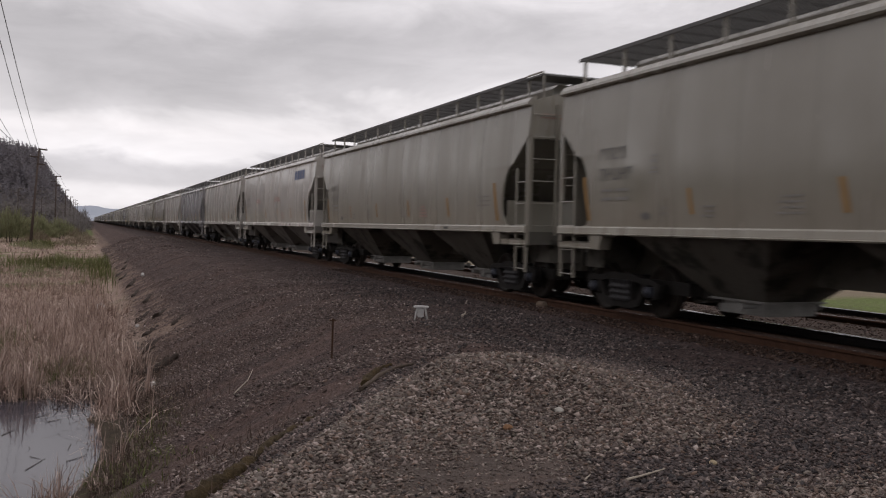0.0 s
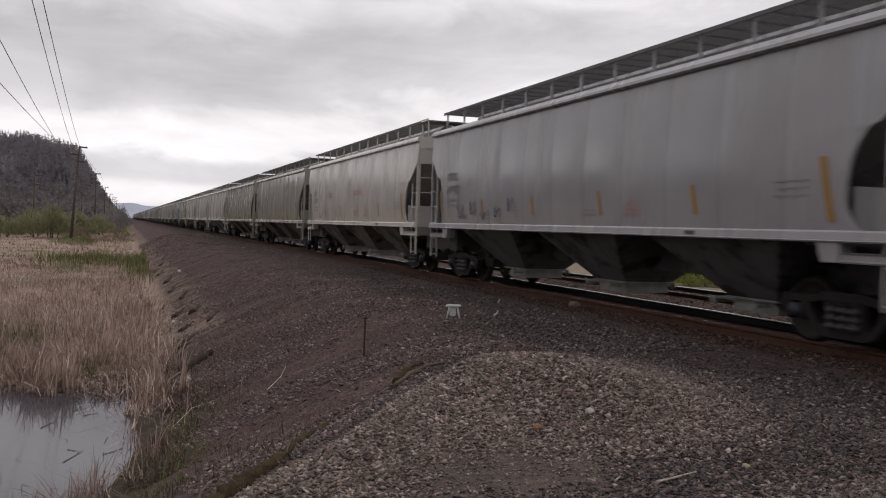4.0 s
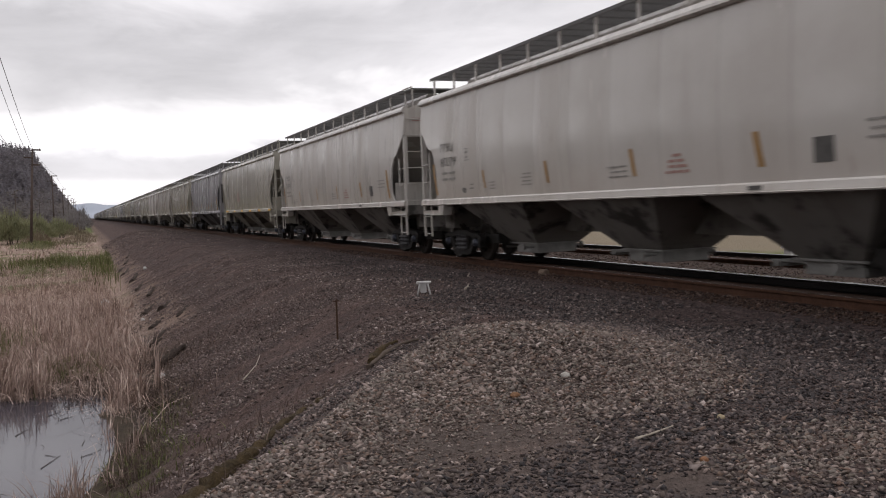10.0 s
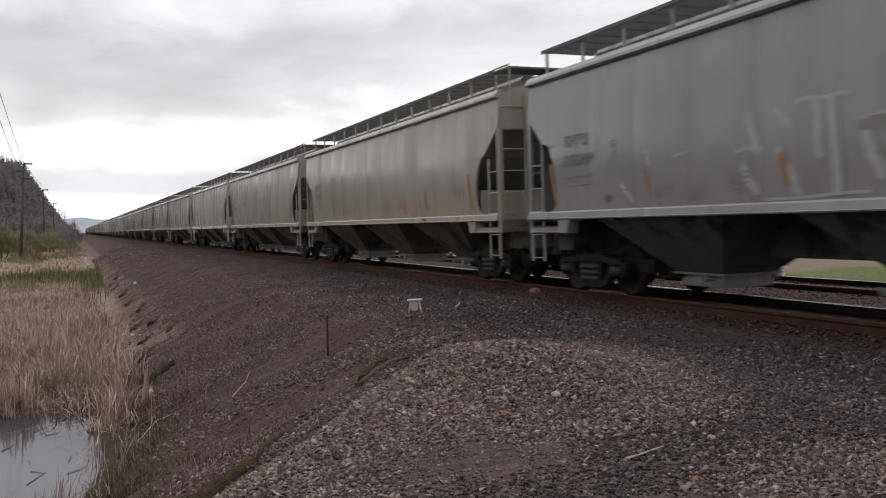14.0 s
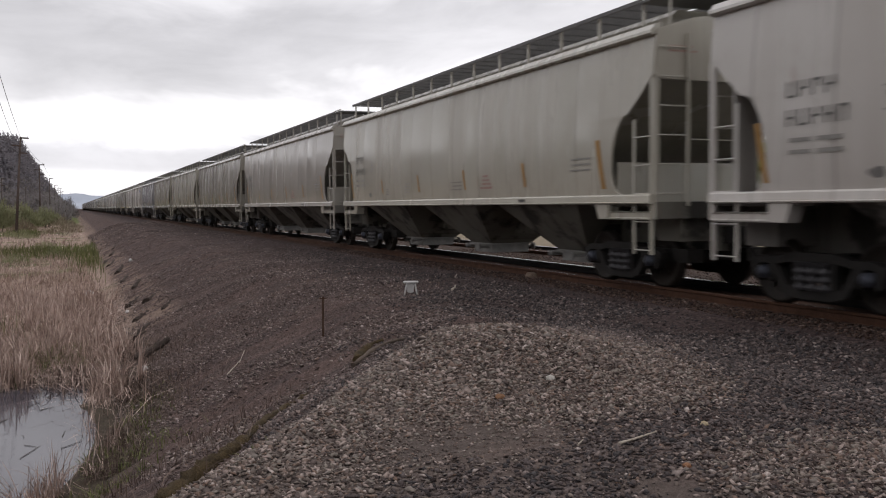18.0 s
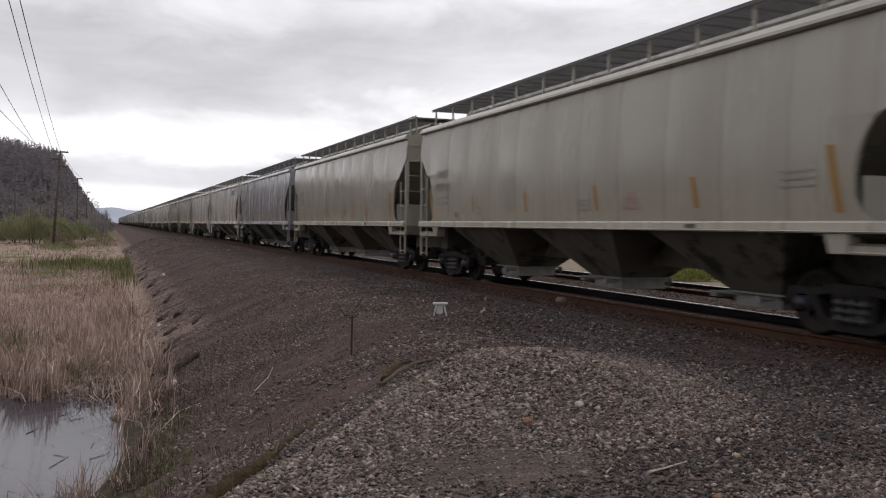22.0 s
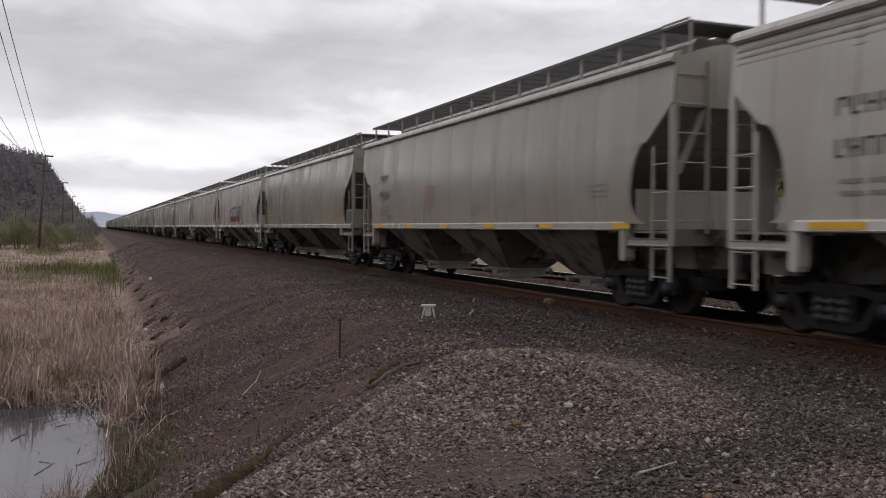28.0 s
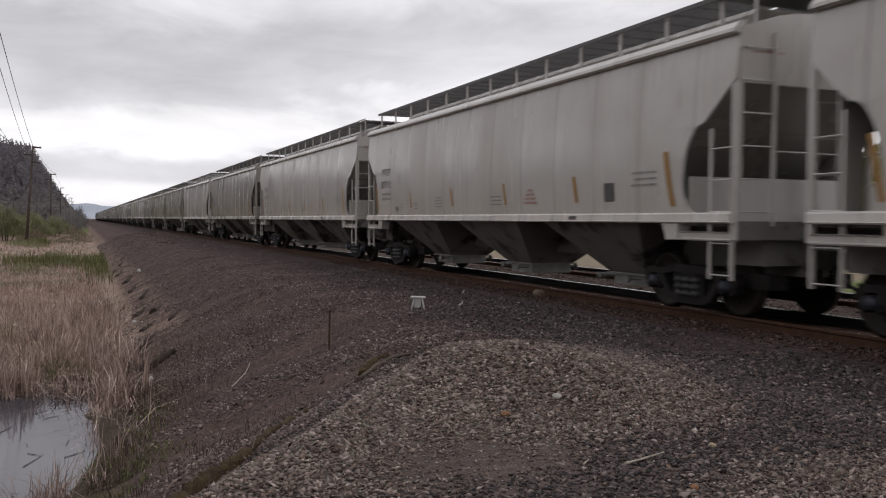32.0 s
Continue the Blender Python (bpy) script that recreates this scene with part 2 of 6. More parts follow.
SMEAR = simple("smeared_pale_spray", (0.31, 0.31, 0.32), (0.41, 0.41, 0.42), 5, 0.45, 0, 0)
SPRAY_PALE = simple("pale_spray", (0.30, 0.29, 0.285), (0.46, 0.45, 0.44), 5, 0.5, 0, 0)
RAIL_SIDE = simple("rusty_rail", (0.034, 0.016, 0.010), (0.085, 0.042, 0.026), 5, 0.9, 0.0, 0.3)
RAIL_DARK = simple("oily_rail_flank", (0.006, 0.005, 0.005), (0.016, 0.012, 0.011), 8, 0.7, 0.0, 0.3)
RAIL_HEAD = simple("polished_rail_head", (0.46, 0.46, 0.47), (0.6, 0.6, 0.61), 3, 0.16, 1.0, 0.02)
TIE_WOOD = simple("creosoted_tie", (0.04, 0.023, 0.016), (0.11, 0.062, 0.041), 5, 0.9, 0, 0.5)


# ---------------------------------------------------------------- mesh helpers
def part(name, bm, material, parent=None, label=""):
    """Link a bmesh as one mesh object under parent."""
    me = bpy.data.meshes.new(name)
    bm.to_mesh(me)
    bm.free()
    me.materials.append(material)
    ob = new(name, me)
    if parent is not None:
        ob.parent = parent
    if label:
        ob["label"] = label
    return ob


def again(ob, parent, m):
    """The same part once more, on the same mesh, at another pose under parent."""
    o = new(ob.name.split(".")[0], ob.data)
    o.parent, o.matrix_basis = parent, m
    for key in ("label",):
        if key in ob:
            o[key] = ob[key]
    return o


def box(bm, x0, x1, y0, y1, z0, z1, bevel=0.0):
    vs = [bm.verts.new((x, y, z)) for x in (x0, x1) for y in (y0, y1) for z in (z0, z1)]
    fs = [bm.faces.new([vs[i] for i in f]) for f in ((0, 1, 3, 2), (4, 6, 7, 5), (0, 4, 5, 1), (2, 3, 7, 6), (0, 2, 6, 4), (1, 5, 7, 3))]
    if bevel:
        bmesh.ops.bevel(bm, geom=list({e for f in fs for e in f.edges}), offset=bevel, segments=2, affect="EDGES")
    return bm


def rod(bm, a, b, r, seg=6, r2=None):
    a, b = Vector(a), Vector(b)
    r2 = r if r2 is None else r2
    q = (b - a).to_track_quat("Z", "Y")
    rings = []
    for p, rr in ((a, r), (b, r2)):
        rings.append([bm.verts.new(p + q @ Vector((rr * math.cos(2 * math.pi * i / seg), rr * math.sin(2 * math.pi * i / seg), 0))) for i in range(seg)])
    for i in range(seg):
        f = bm.faces.new((rings[0][i], rings[0][(i + 1) % seg], rings[1][(i + 1) % seg], rings[1][i]))
        f.smooth = seg > 6
    bm.faces.new(rings[0][::-1])
    bm.faces.new(rings[1])
    return bm


def prism(bm, outline, axis, a, b):
    """Extrude a closed 2D outline along axis (0: outline is y, z; 1: outline is x, z; 2: x, y) from a to b."""
    def at(p, w):
        return {0: (w, p[0], p[1]), 1: (p[0], w, p[1]), 2: (p[0], p[1], w)}[axis]
    lo, hi = [bm.verts.new(at(p, a)) for p in outline], [bm.verts.new(at(p, b)) for p in outline]
    n = len(outline)
    for i in range(n):
        bm.faces.new((lo[i], lo[(i + 1) % n], hi[(i + 1) % n], hi[i]))
    bm.faces.new(lo[::-1])
    bm.faces.new(hi)
    bmesh.ops.recalc_face_normals(bm, faces=bm.faces[:])
    return bm


def lathe(bm, profile, axis_x=True, seg=28):
    """Revolve (along, radius) pairs round the x axis."""
    rings = [[bm.verts.new((a, r * math.cos(2 * math.pi * i / seg), r * math.sin(2 * math.pi * i / seg))) for i in range(seg)] for a, r in profile]
    for k in range(len(rings) - 1):
        for i in range(seg):
            f = bm.faces.new((rings[k][i], rings[k][(i + 1) % seg], rings[k + 1][(i + 1) % seg], rings[k + 1][i]))
            f.smooth = True
    bm.faces.new(rings[0]); bm.faces.new(rings[-1][::-1])
    return bm


def tube(bm, pts, r, seg=5, r2=None):
    """One unbroken round tube along the points."""
    rings, pts = [], [Vector(p) for p in pts]
    for i, p in enumerate(pts):
        d = (pts[min(i + 1, len(pts) - 1)] - pts[max(0, i - 1)]).to_track_quat("Z", "Y")
        rr = r if r2 is None else r + (r2 - r) * i / (len(pts) - 1)
        rings.append([bm.verts.new(p + d @ Vector((rr * math.cos(2 * math.pi * k / seg), rr * math.sin(2 * math.pi * k / seg), 0))) for k in range(seg)])
    for a, b in zip(rings, rings[1:]):
        for k in range(seg):
            bm.faces.new((a[k], a[(k + 1) % seg], b[(k + 1) % seg], b[k]))
    bm.faces.new(rings[0][::-1]); bm.faces.new(rings[-1])
    return bm


def mesh_object(name, verts, faces, material, smooth=False):
    me = bpy.data.meshes.new(name)
    me.from_pydata(verts, [], faces)
    if smooth:
        me.polygons.foreach_set("use_smooth", [True] * len(me.polygons))
    me.materials.append(material)
    me.update()
    return new(name, me)


# ---------------------------------------------------------------- ground
TRACK_X = 10.08                  # centre of the track
RAIL_Z = -0.18                   # top of the rails
WATER_Z = -2.40


def knots(v, xs, ys):
    return np.interp(v, xs, ys)


def ground_z(x, y):
    """Height of the ground: embankment, marsh, pond, gravel mound beside the camera, field, wooded hill."""
    x, y = np.asarray(x, float), np.asarray(y, float)
    shift = knots(y, (-30, 0, 4, 6.2, 8.2, 10.2, 12.4, 16, 20), (8, 6, 4.8, 3.85, 2.9, 1.6, 0.8, 0.2, 0))
    left = np.where(x < 8.3, np.minimum(x + shift, np.maximum(x, 8.0)), x)
    z = knots(left, (-400, -60, 0.5, 1.2, 3.0, 5.0, 6.2, 7.6, 8.35, 8.9, 11.4, 12.0, 16.0, 17.5, 30, 120, 400),
              (-2.1, -2.25, -2.36, -2.28, -1.42, -0.62, -0.52, -0.45, -0.37, -0.345, -0.34, -0.34, -0.36, -0.74, -0.85, -0.9, -0.6))
    # slow unevenness of the bank and the marsh
    z = z + np.where((left > 0.8) & (left < 7.5), 0.05 * np.sin(1.3 * y + 1.7 * left) * np.sin(0.8 * left - 0.35 * y), 0.0)
    z = z + np.where((left > 1.0) & (left < 7.0), 0.022 * np.sin(4.3 * y + 1.2 * np.sin(0.9 * left)) * np.clip(np.sin(0.55 * y + 1.0), 0, 1), 0.0)
    z = z + np.where(left < 0.8, 0.06 * np.sin(0.31 * x + 0.6) * np.sin(0.23 * y), 0.0)
    # the pond's basin
    r = np.minimum(((x + 2.7) / 2.85) ** 2 + ((y - 15.2) / 5.1) ** 2, ((x + 0.45) / 0.75) ** 2 + ((y - 18.9) / 1.5) ** 2)
    z = z - 0.5 * np.clip(1.15 - r, 0, 1) * (left < 2)
    # the mound of loose gravel beside the camera
    e = -0.8 * x + 0.6 * y
    top = -0.33 + 0.29 * np.exp(-(((x - 4.2) / 1.05) ** 2 + ((y - 8.2) / 1.55) ** 2))
    edge = np.clip((3.25 - e) / 0.75, 0, 1)
    edge = edge * edge * (3 - 2 * edge)
    far = np.clip((10.9 - y) / 1.5, 0, 1)
    right = np.clip((6.9 - x) / 1.3, 0, 1)
    w = edge * far * right * (3 - 2 * right) * right
    z = z * (1 - w) + np.maximum(top, z) * w
    # wooded hill to the left in the distance
    hy = np.clip((y - 400) / 180, 0, 1)
    z = z + knots(x, (-900, -450, -200, -90, -60, -28, -13, -4), (70, 66, 52, 42, 44, 37, 12, 0)) * hy * (3 - 2 * hy) * hy * (1 - np.clip((y - 900) / 700, 0, 1))
    # ballast heaped between the rails and beyond
    fill = np.clip((x - 10.92) / 0.2, 0, 1) * np.clip((16.2 - x) / 1.0, 0, 1)
    z = z * (1 - fill) + np.maximum(z, -0.29) * fill
    # the valley's wooded side, away to the left of the track
    side = np.clip((-210 - x) / 190, 0, 1)
    z = z + 62 * side * side * (3 - 2 * side) * np.clip((y + 900) / 500, 0, 1) * np.clip((420 - y) / 120, 0, 1) * (1 + 0.2 * np.sin(0.013 * y) + 0.12 * np.sin(0.041 * y + 1))
    return z


def steps(marks):
    """Grid coordinates from (end, step) pairs."""
    out = [marks[0]]
    for end, step in marks[1:]:
        n = max(1, round((end - out[-1]) / step))
        out += list(np.linspace(out[-1], end, n + 1)[1:])
    return np.array(out)


def ground_material():
    m, nt, bs = nodes_of("ground_soil_gravel_and_grass")
    geo, sep = nt.nodes.new("ShaderNodeNewGeometry"), nt.nodes.new("ShaderNodeSeparateXYZ")
    nt.links.new(geo.outputs["Position"], sep.inputs[0])
    P, X, Y, Z = geo.outputs["Position"], sep.outputs[0], sep.outputs[1], sep.outputs[2]
    big, mid, fine, grain = noise_node(nt, P, 0.25, 4), noise_node(nt, P, 1.6, 5), noise_node(nt, P, 9, 5, 0.7), noise_node(nt, P, 45, 3, 0.7)
    vor = nt.nodes.new("ShaderNodeTexVoronoi"); vor.inputs["Scale"].default_value = 26
    nt.links.new(P, vor.inputs["Vector"])
    peb = math_node(nt, "MULTIPLY_ADD", vor.outputs["Color"], 0.5, math_node(nt, "MULTIPLY", grain, 0.5))
    ballast = ramp_node(nt, peb, [(0.2, (0.0245, 0.0164, 0.0155)), (0.5, (0.0571, 0.0386, 0.0359)), (0.85, (0.1275, 0.0907, 0.0844))])
    soil = ramp_node(nt, math_node(nt, "MULTIPLY_ADD", peb, 0.45, math_node(nt, "MULTIPLY_ADD", fine, 0.35, math_node(nt, "MULTIPLY", mid, 0.2))), [(0.30, (0.0306, 0.0193, 0.0165)), (0.5, (0.0870, 0.0565, 0.0490)), (0.70, (0.2020, 0.1410, 0.1240))])
    sand = ramp_node(nt, fine, [(0.3, (0.075, 0.060, 0.053)), (0.7, (0.145, 0.120, 0.104))])
    mud = ramp_node(nt, fine, [(0.3, (0.030, 0.022, 0.016)), (0.7, (0.086, 0.066, 0.046))])
    dry = ramp_node(nt, math_node(nt, "MULTIPLY_ADD", mid, 0.5, math_node(nt, "MULTIPLY", fine, 0.5)), [(0.3, (0.21, 0.148, 0.118)), (0.7, (0.39, 0.29, 0.235))])
    green = ramp_node(nt, fine, [(0.3, (0.075, 0.085, 0.03)), (0.7, (0.15, 0.165, 0.06))])
    wob = math_node(nt, "MULTIPLY_ADD", mid, 2.2, -1.1)
    xw = math_node(nt, "ADD", X, wob)
    stretch = nt.nodes.new("ShaderNodeMapping")
    stretch.inputs["Scale"].default_value = (0.28, 1.5, 0.5)
    nt.links.new(P, stretch.inputs["Vector"])
    runs = noise_node(nt, stretch.outputs[0], 1.0, 5, 0.6)
    bank = mix_node(nt, range_node(nt, math_node(nt, "MULTIPLY_ADD", runs, 0.75, math_node(nt, "MULTIPLY", fine, 0.25)), 0.43, 0.58), soil, ballast)
    c = mix_node(nt, range_node(nt, xw, 5.2, 7.2), bank, ballast)
    # rust-brown ballast along the rails
    rusty = math_node(nt, "MULTIPLY", range_node(nt, X, 8.75, 9.05), range_node(nt, X, 12.0, 11.4))
    c = mix_node(nt, math_node(nt, "MULTIPLY", rusty, 0.95), c, ramp_node(nt, peb, [(0.2, (0.042, 0.022, 0.015)), (0.8, (0.115, 0.062, 0.042))]))
    # dusty ballast beyond the rails
    c = mix_node(nt, math_node(nt, "MULTIPLY", range_node(nt, X, 10.90, 11.0), range_node(nt, X, 17.2, 16.4)), c, ramp_node(nt, peb, [(0.2, (0.036, 0.024, 0.019)), (0.8, (0.112, 0.078, 0.062))]))
    # trodden sandy patch on the mound
    near = math_node(nt, "MULTIPLY", range_node(nt, Y, 8.2, 6.2), range_node(nt, xw, 4.3, 2.6))
    c = mix_node(nt, math_node(nt, "MULTIPLY", near, 0.6), c, sand)
    toe = math_node(nt, "MULTIPLY", math_node(nt, "MULTIPLY", range_node(nt, Z, -2.3, -2.1), range_node(nt, Z, -1.4, -1.75)), math_node(nt, "MULTIPLY", range_node(nt, Y, 21, 27), range_node(nt, runs, 0.42, 0.56, 0.0, 0.85)))
    c = mix_node(nt, toe, c, mix_node(nt, fine, (0.16, 0.11, 0.088), (0.30, 0.215, 0.17)))
    low = range_node(nt, math_node(nt, "MULTIPLY_ADD", mid, 0.3, Z), -1.75, -2.1)
    marsh = mix_node(nt, range_node(nt, Y, 19, 30), mud, dry)
    marsh = mix_node(nt, math_node(nt, "MULTIPLY", range_node(nt, big, 0.5, 0.62), range_node(nt, Y, 30, 60)), marsh, green)
    marsh = mix_node(nt, range_node(nt, Y, 190, 240), marsh, green)
    c = mix_node(nt, low, c, marsh)
    field = mix_node(nt, range_node(nt, math_node(nt, "MULTIPLY_ADD", big, 12, Y), 28, 31), mix_node(nt, range_node(nt, fine, 0.45, 0.65), green, (0.17, 0.26, 0.06)), (0.225, 0.184, 0.128))
    c = mix_node(nt, range_node(nt, math_node(nt, "MULTIPLY_ADD", wob, 1.5, X), 18.0, 22.0), c, field)
    # hill ground in the same haze-paled grey as its trees
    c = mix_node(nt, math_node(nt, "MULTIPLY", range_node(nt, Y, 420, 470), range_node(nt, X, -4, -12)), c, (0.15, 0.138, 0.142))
    c = mix_node(nt, range_node(nt, X, -200, -240), c, (0.03, 0.035, 0.02))
    nt.links.new(c, bs.inputs["Base Color"])
    bs.inputs["Roughness"].default_value = 0.95
    bs.inputs["Specular IOR Level"].default_value = 0.2
    bump_to(nt, bs, math_node(nt, "MULTIPLY_ADD", fine, 0.4, math_node(nt, "MULTIPLY", peb, 0.8)), 1.0, 0.06)
    return m


GROUND = ground_material()


def build_ground():
    xs = steps([-2600, (-800, 200), (-200, 60), (-40, 10), (-8, 2), (-3.2, 0.4), (11.4, 0.11), (14, 0.4), (30, 2), (120, 15), (600, 80), (2600, 400)])
    ys = steps([-1300, (-500, 100), (-120, 40), (-10, 10), (2.5, 1.0), (20, 0.11), (40, 0.4), (90, 1.5), (300, 10), (700, 25), (1400, 100), (4600, 400)])
    gx, gy = np.meshgrid(xs, ys)
    gz = ground_z(gx, gy)
    h = 0.004 * (np.sin(gx * 9.1 + gy * 3.3) * np.sin(gy * 7.7 - gx * 2.9)) * (np.abs(gx) < 8.3) * (gy < 30)
    verts = np.stack([gx, gy, gz + h], -1).reshape(-1, 3)
    nx, ny = len(xs), len(ys)
    i = np.arange((ny - 1) * nx).reshape(ny - 1, nx)[:, :-1].ravel()
    faces = np.stack([i, i + 1, i + nx + 1, i + nx], 1)
    ob = mesh_object("ground", verts.tolist(), faces.tolist(), GROUND, True)
    return tagged(ob, "gravel embankment, marsh, dry field and wooded rise", "ground", kind="structure")


build_ground()


def water_material():
    m, nt, bs = nodes_of("still_pond_water")
    bs.inputs["Base Color"].default_value = (0.060, 0.056, 0.068, 1)
    bs.inputs["Roughness"].default_value = 0.06
    bs.inputs["IOR"].default_value = 1.33
    bs.inputs["Specular IOR Level"].default_value = 0.5
    bump_to(nt, bs, noise_node(nt, mapped(nt), 5.0, 3), 0.06, 0.02)
    return m


def build_water():
    pts = [(-2.7 + 3.6 * math.cos(a) * (1 + 0.05 * math.sin(3 * a)), 15.2 + 6.3 * math.sin(a), WATER_Z) for a in [2 * math.pi * k / 64 for k in range(64)]]
    bm = bmesh.new()
    bm.faces.new([bm.verts.new(p) for p in pts])
    tagged(part("water", bm, water_material()), "still grey pond water among dead reeds", "pond", kind="structure")


build_water()


# ---------------------------------------------------------------- track
def build_rail(x, gauge_side):
    """Flat-bottomed rail with a worn bright head, in one run along the track. gauge_side: 1 or -1, the flank that faces the other rail."""
    holder = tagged(new("rail"), "rusty steel rail with polished head on wooden ties", "rail", group="rails of the tracks")
    holder.location = (x, 0, RAIL_Z)
    y0, y1 = -60, 900
    web = [(-0.075, -0.178), (0.075, -0.178), (0.075, -0.166), (0.012, -0.140), (0.010, -0.055), (0.036, -0.040), (0.036, -0.012), (0.022, -0.0015), (-0.022, -0.0015), (-0.036, -0.012), (-0.036, -0.040), (-0.010, -0.055), (-0.012, -0.140), (-0.075, -0.166)]
    # the farther rail of each track gets the darker web
    part("rail_web", prism(bmesh.new(), web, 1, y0, y1), RAIL_SIDE if gauge_side >= 0 else RAIL_DARK, holder)
    # the wheels polish the gauge side of the head
    worn = 0.024 if gauge_side > 0 else -0.012
    head = [(g * gauge_side, z) for g, z in ((0.0365, -0.0135), (0.0355, -0.006), (0.027, 0.0), (worn, 0.0), (worn - 0.012, -0.0135))]
    part("rail_head", prism(bmesh.new(), head, 1, y0, y1), RAIL_HEAD, holder)
    return holder


for rx, side in ((TRACK_X - 0.752, 1), (TRACK_X + 0.752, -1), (13.16, 1), (14.66, -1)):
    build_rail(rx, side)


def build_ties():
    rng = random.Random(4)
    group = tagged(new("track_ties"), "weathered creosoted wooden ties bedded in ballast", "railway ties", kind="structure")
    group.location = (TRACK_X, 0, RAIL_Z)
    bm = box(bmesh.new(), -1.3, 1.3, -0.115, 0.115, -0.36, -0.18, 0.012)
    first = part("tie", bm, TIE_WOOD, group)
    first.location = (0, 0.0, 0)
    for k in range(1, 130):
        again(first, group, pose(rng.uniform(-0.03, 0.03), k * 0.5, rng.uniform(-0.008, 0.0), 0, 0, rng.uniform(-1, 1)))
    bm = bmesh.new()
    for k in range(130, 900):
        box(bm, -1.3, 1.3, k * 0.5 - 0.115, k * 0.5 + 0.115, -0.36, -0.18)
    part("distant_ties", bm, TIE_WOOD, group)["kind"] = "stuff"


build_ties()


def build_anchors():
    """Spring clips on the outer foot of the near rail, one at each tie."""
    near = bpy.data.objects["rail"]
    bm = box(bmesh.new(), -0.15, -0.05, -0.10, 0.10, -0.19, -0.150, 0.01)
    first = part("rail_anchor", bm, simple("dark_rusty_clip", (0.012, 0.008, 0.007), (0.034, 0.020, 0.015), 9, 0.9, 0, 0.3), near)
    first.location = (0, 8.0, 0)
    for k in range(1, 44):
        again(first, near, pose(0.02 * math.sin(5 * k), 8.0 + 0.5 * k + 0.06 * math.sin(3 * k), 0.008 * math.sin(7 * k)))


build_anchors()


# ---------------------------------------------------------------- covered hopper cars
PITCH = 18.630                   # coupler to coupler
HALF = 8.63                      # half length of the body
SILL, EAVE = 1.24, 4.0           # underside of the side sill, top of the side


def side_x(z):
    return 1.60 - 0.11 * ((z - 2.2) / 1.8) ** 2 if z > 2.2 else 1.60 - 0.05 * ((2.2 - z) / 0.9) ** 2


def end_cut(z):
    """How far the side stops short of the end at height z: the cut-out over the truck, bevelled at the top, round below."""
    if z >= 3.28:
        return 0.0
    if z < 1.76:
        return 1.15 * (0.70 + 0.30 * math.sqrt(max(0.0, 1 - ((1.76 - z) / 0.40) ** 2)))
    if z > 2.72:
        return 0.64 * (3.28 - z) / 0.56
    return 0.64 + 0.51 * math.sqrt(max(0.0, 1 - ((z - 1.76) / 0.96) ** 2.0))


def side_sheet(s, full=True):
    """One rolled side, with its welded panels, round cut-outs at the ends and real thickness."""
    bm = bmesh.new()
    zs = list(np.linspace(1.36, 1.76, 6)) + list(np.linspace(1.82, 2.6, 10)) + [2.65, 2.69, 2.72, 2.9, 3.1, 3.28, 3.45, 3.65, 3.8, 3.97]
    if not full:
        zs = [1.36, 1.5, 1.76, 2.1, 2.45, 2.65, 2.72, 3.0, 3.28, 3.6, 3.97]
    outer, inner = [], []
    seams = [0.705 + 1.41 * k for k in range(-5, 5)]
    marks = sorted([y + d for y in seams for d in ((-0.15, -0.06, 0, 0.06, 0.15) if full else (0,))])
    n = len(marks) + 3
    for z in zs:
        e = HALF - end_cut(z)
        row_o, row_i = [], []
        for y in [-e, -0.5 * (e + 7.3)] + marks + [0.5 * (e + 7.3), e]:
            x = side_x(z) - 0.012 * math.exp(-((((y + 40 * 1.41) % 1.41) - 0.705) / 0.09) ** 2)
            row_o.append(bm.verts.new((s * x, y, z)))
            row_i.append(bm.verts.new((s * (x - 0.05), y, z)))
        outer.append(row_o); inner.append(row_i)
    for r in range(len(zs) - 1):
        for k in range(n):
            f = bm.faces.new((outer[r][k], outer[r][k + 1], outer[r + 1][k + 1], outer[r + 1][k])); f.smooth = True
            f = bm.faces.new((inner[r][k + 1], inner[r][k], inner[r + 1][k], inner[r + 1][k + 1])); f.smooth = True
        for k in (0, n):
            bm.faces.new((outer[r][k], inner[r][k], inner[r + 1][k], outer[r + 1][k]))
    for r in (0, len(zs) - 1):
        for k in range(n):
            bm.faces.new((outer[r][k], outer[r][k + 1], inner[r][k + 1], inner[r][k]))
    bmesh.ops.recalc_face_normals(bm, faces=bm.faces[:])
    return bm


def roof_mesh():
    out = [(-1.45, 3.96)] + [(1.45 * math.sin(a), 3.98 + 0.32 * (math.cos(a) - math.cos(1.2)) / (1 - math.cos(1.2))) for a in np.linspace(-1.2, 1.2, 13)] + [(1.45, 3.96)]
    return prism(bmesh.new(), out, 1, -HALF, HALF)


def hopper_mesh():
    """One bay: a four-sided funnel of 45-degree sheets from the sill down to its small outlet."""
    bm = bmesh.new()
    rings = [[bm.verts.new((sx * a, sy * b, z)) for sx, sy in ((-1, -1), (1, -1), (1, 1), (-1, 1))] for a, b, z in ((1.52, 1.95, 1.40), (1.46, 1.62, 1.22), (0.62, 0.66, 0.36), (0.52, 0.56, 0.27))]
    for a, b in zip(rings, rings[1:]):
        for i in range(4):
            bm.faces.new((a[i], a[(i + 1) % 4], b[(i + 1) % 4], b[i]))
    bm.faces.new(rings[0]); bm.faces.new(rings[-1][::-1])
    bmesh.ops.recalc_face_normals(bm, faces=bm.faces[:])
    return bm


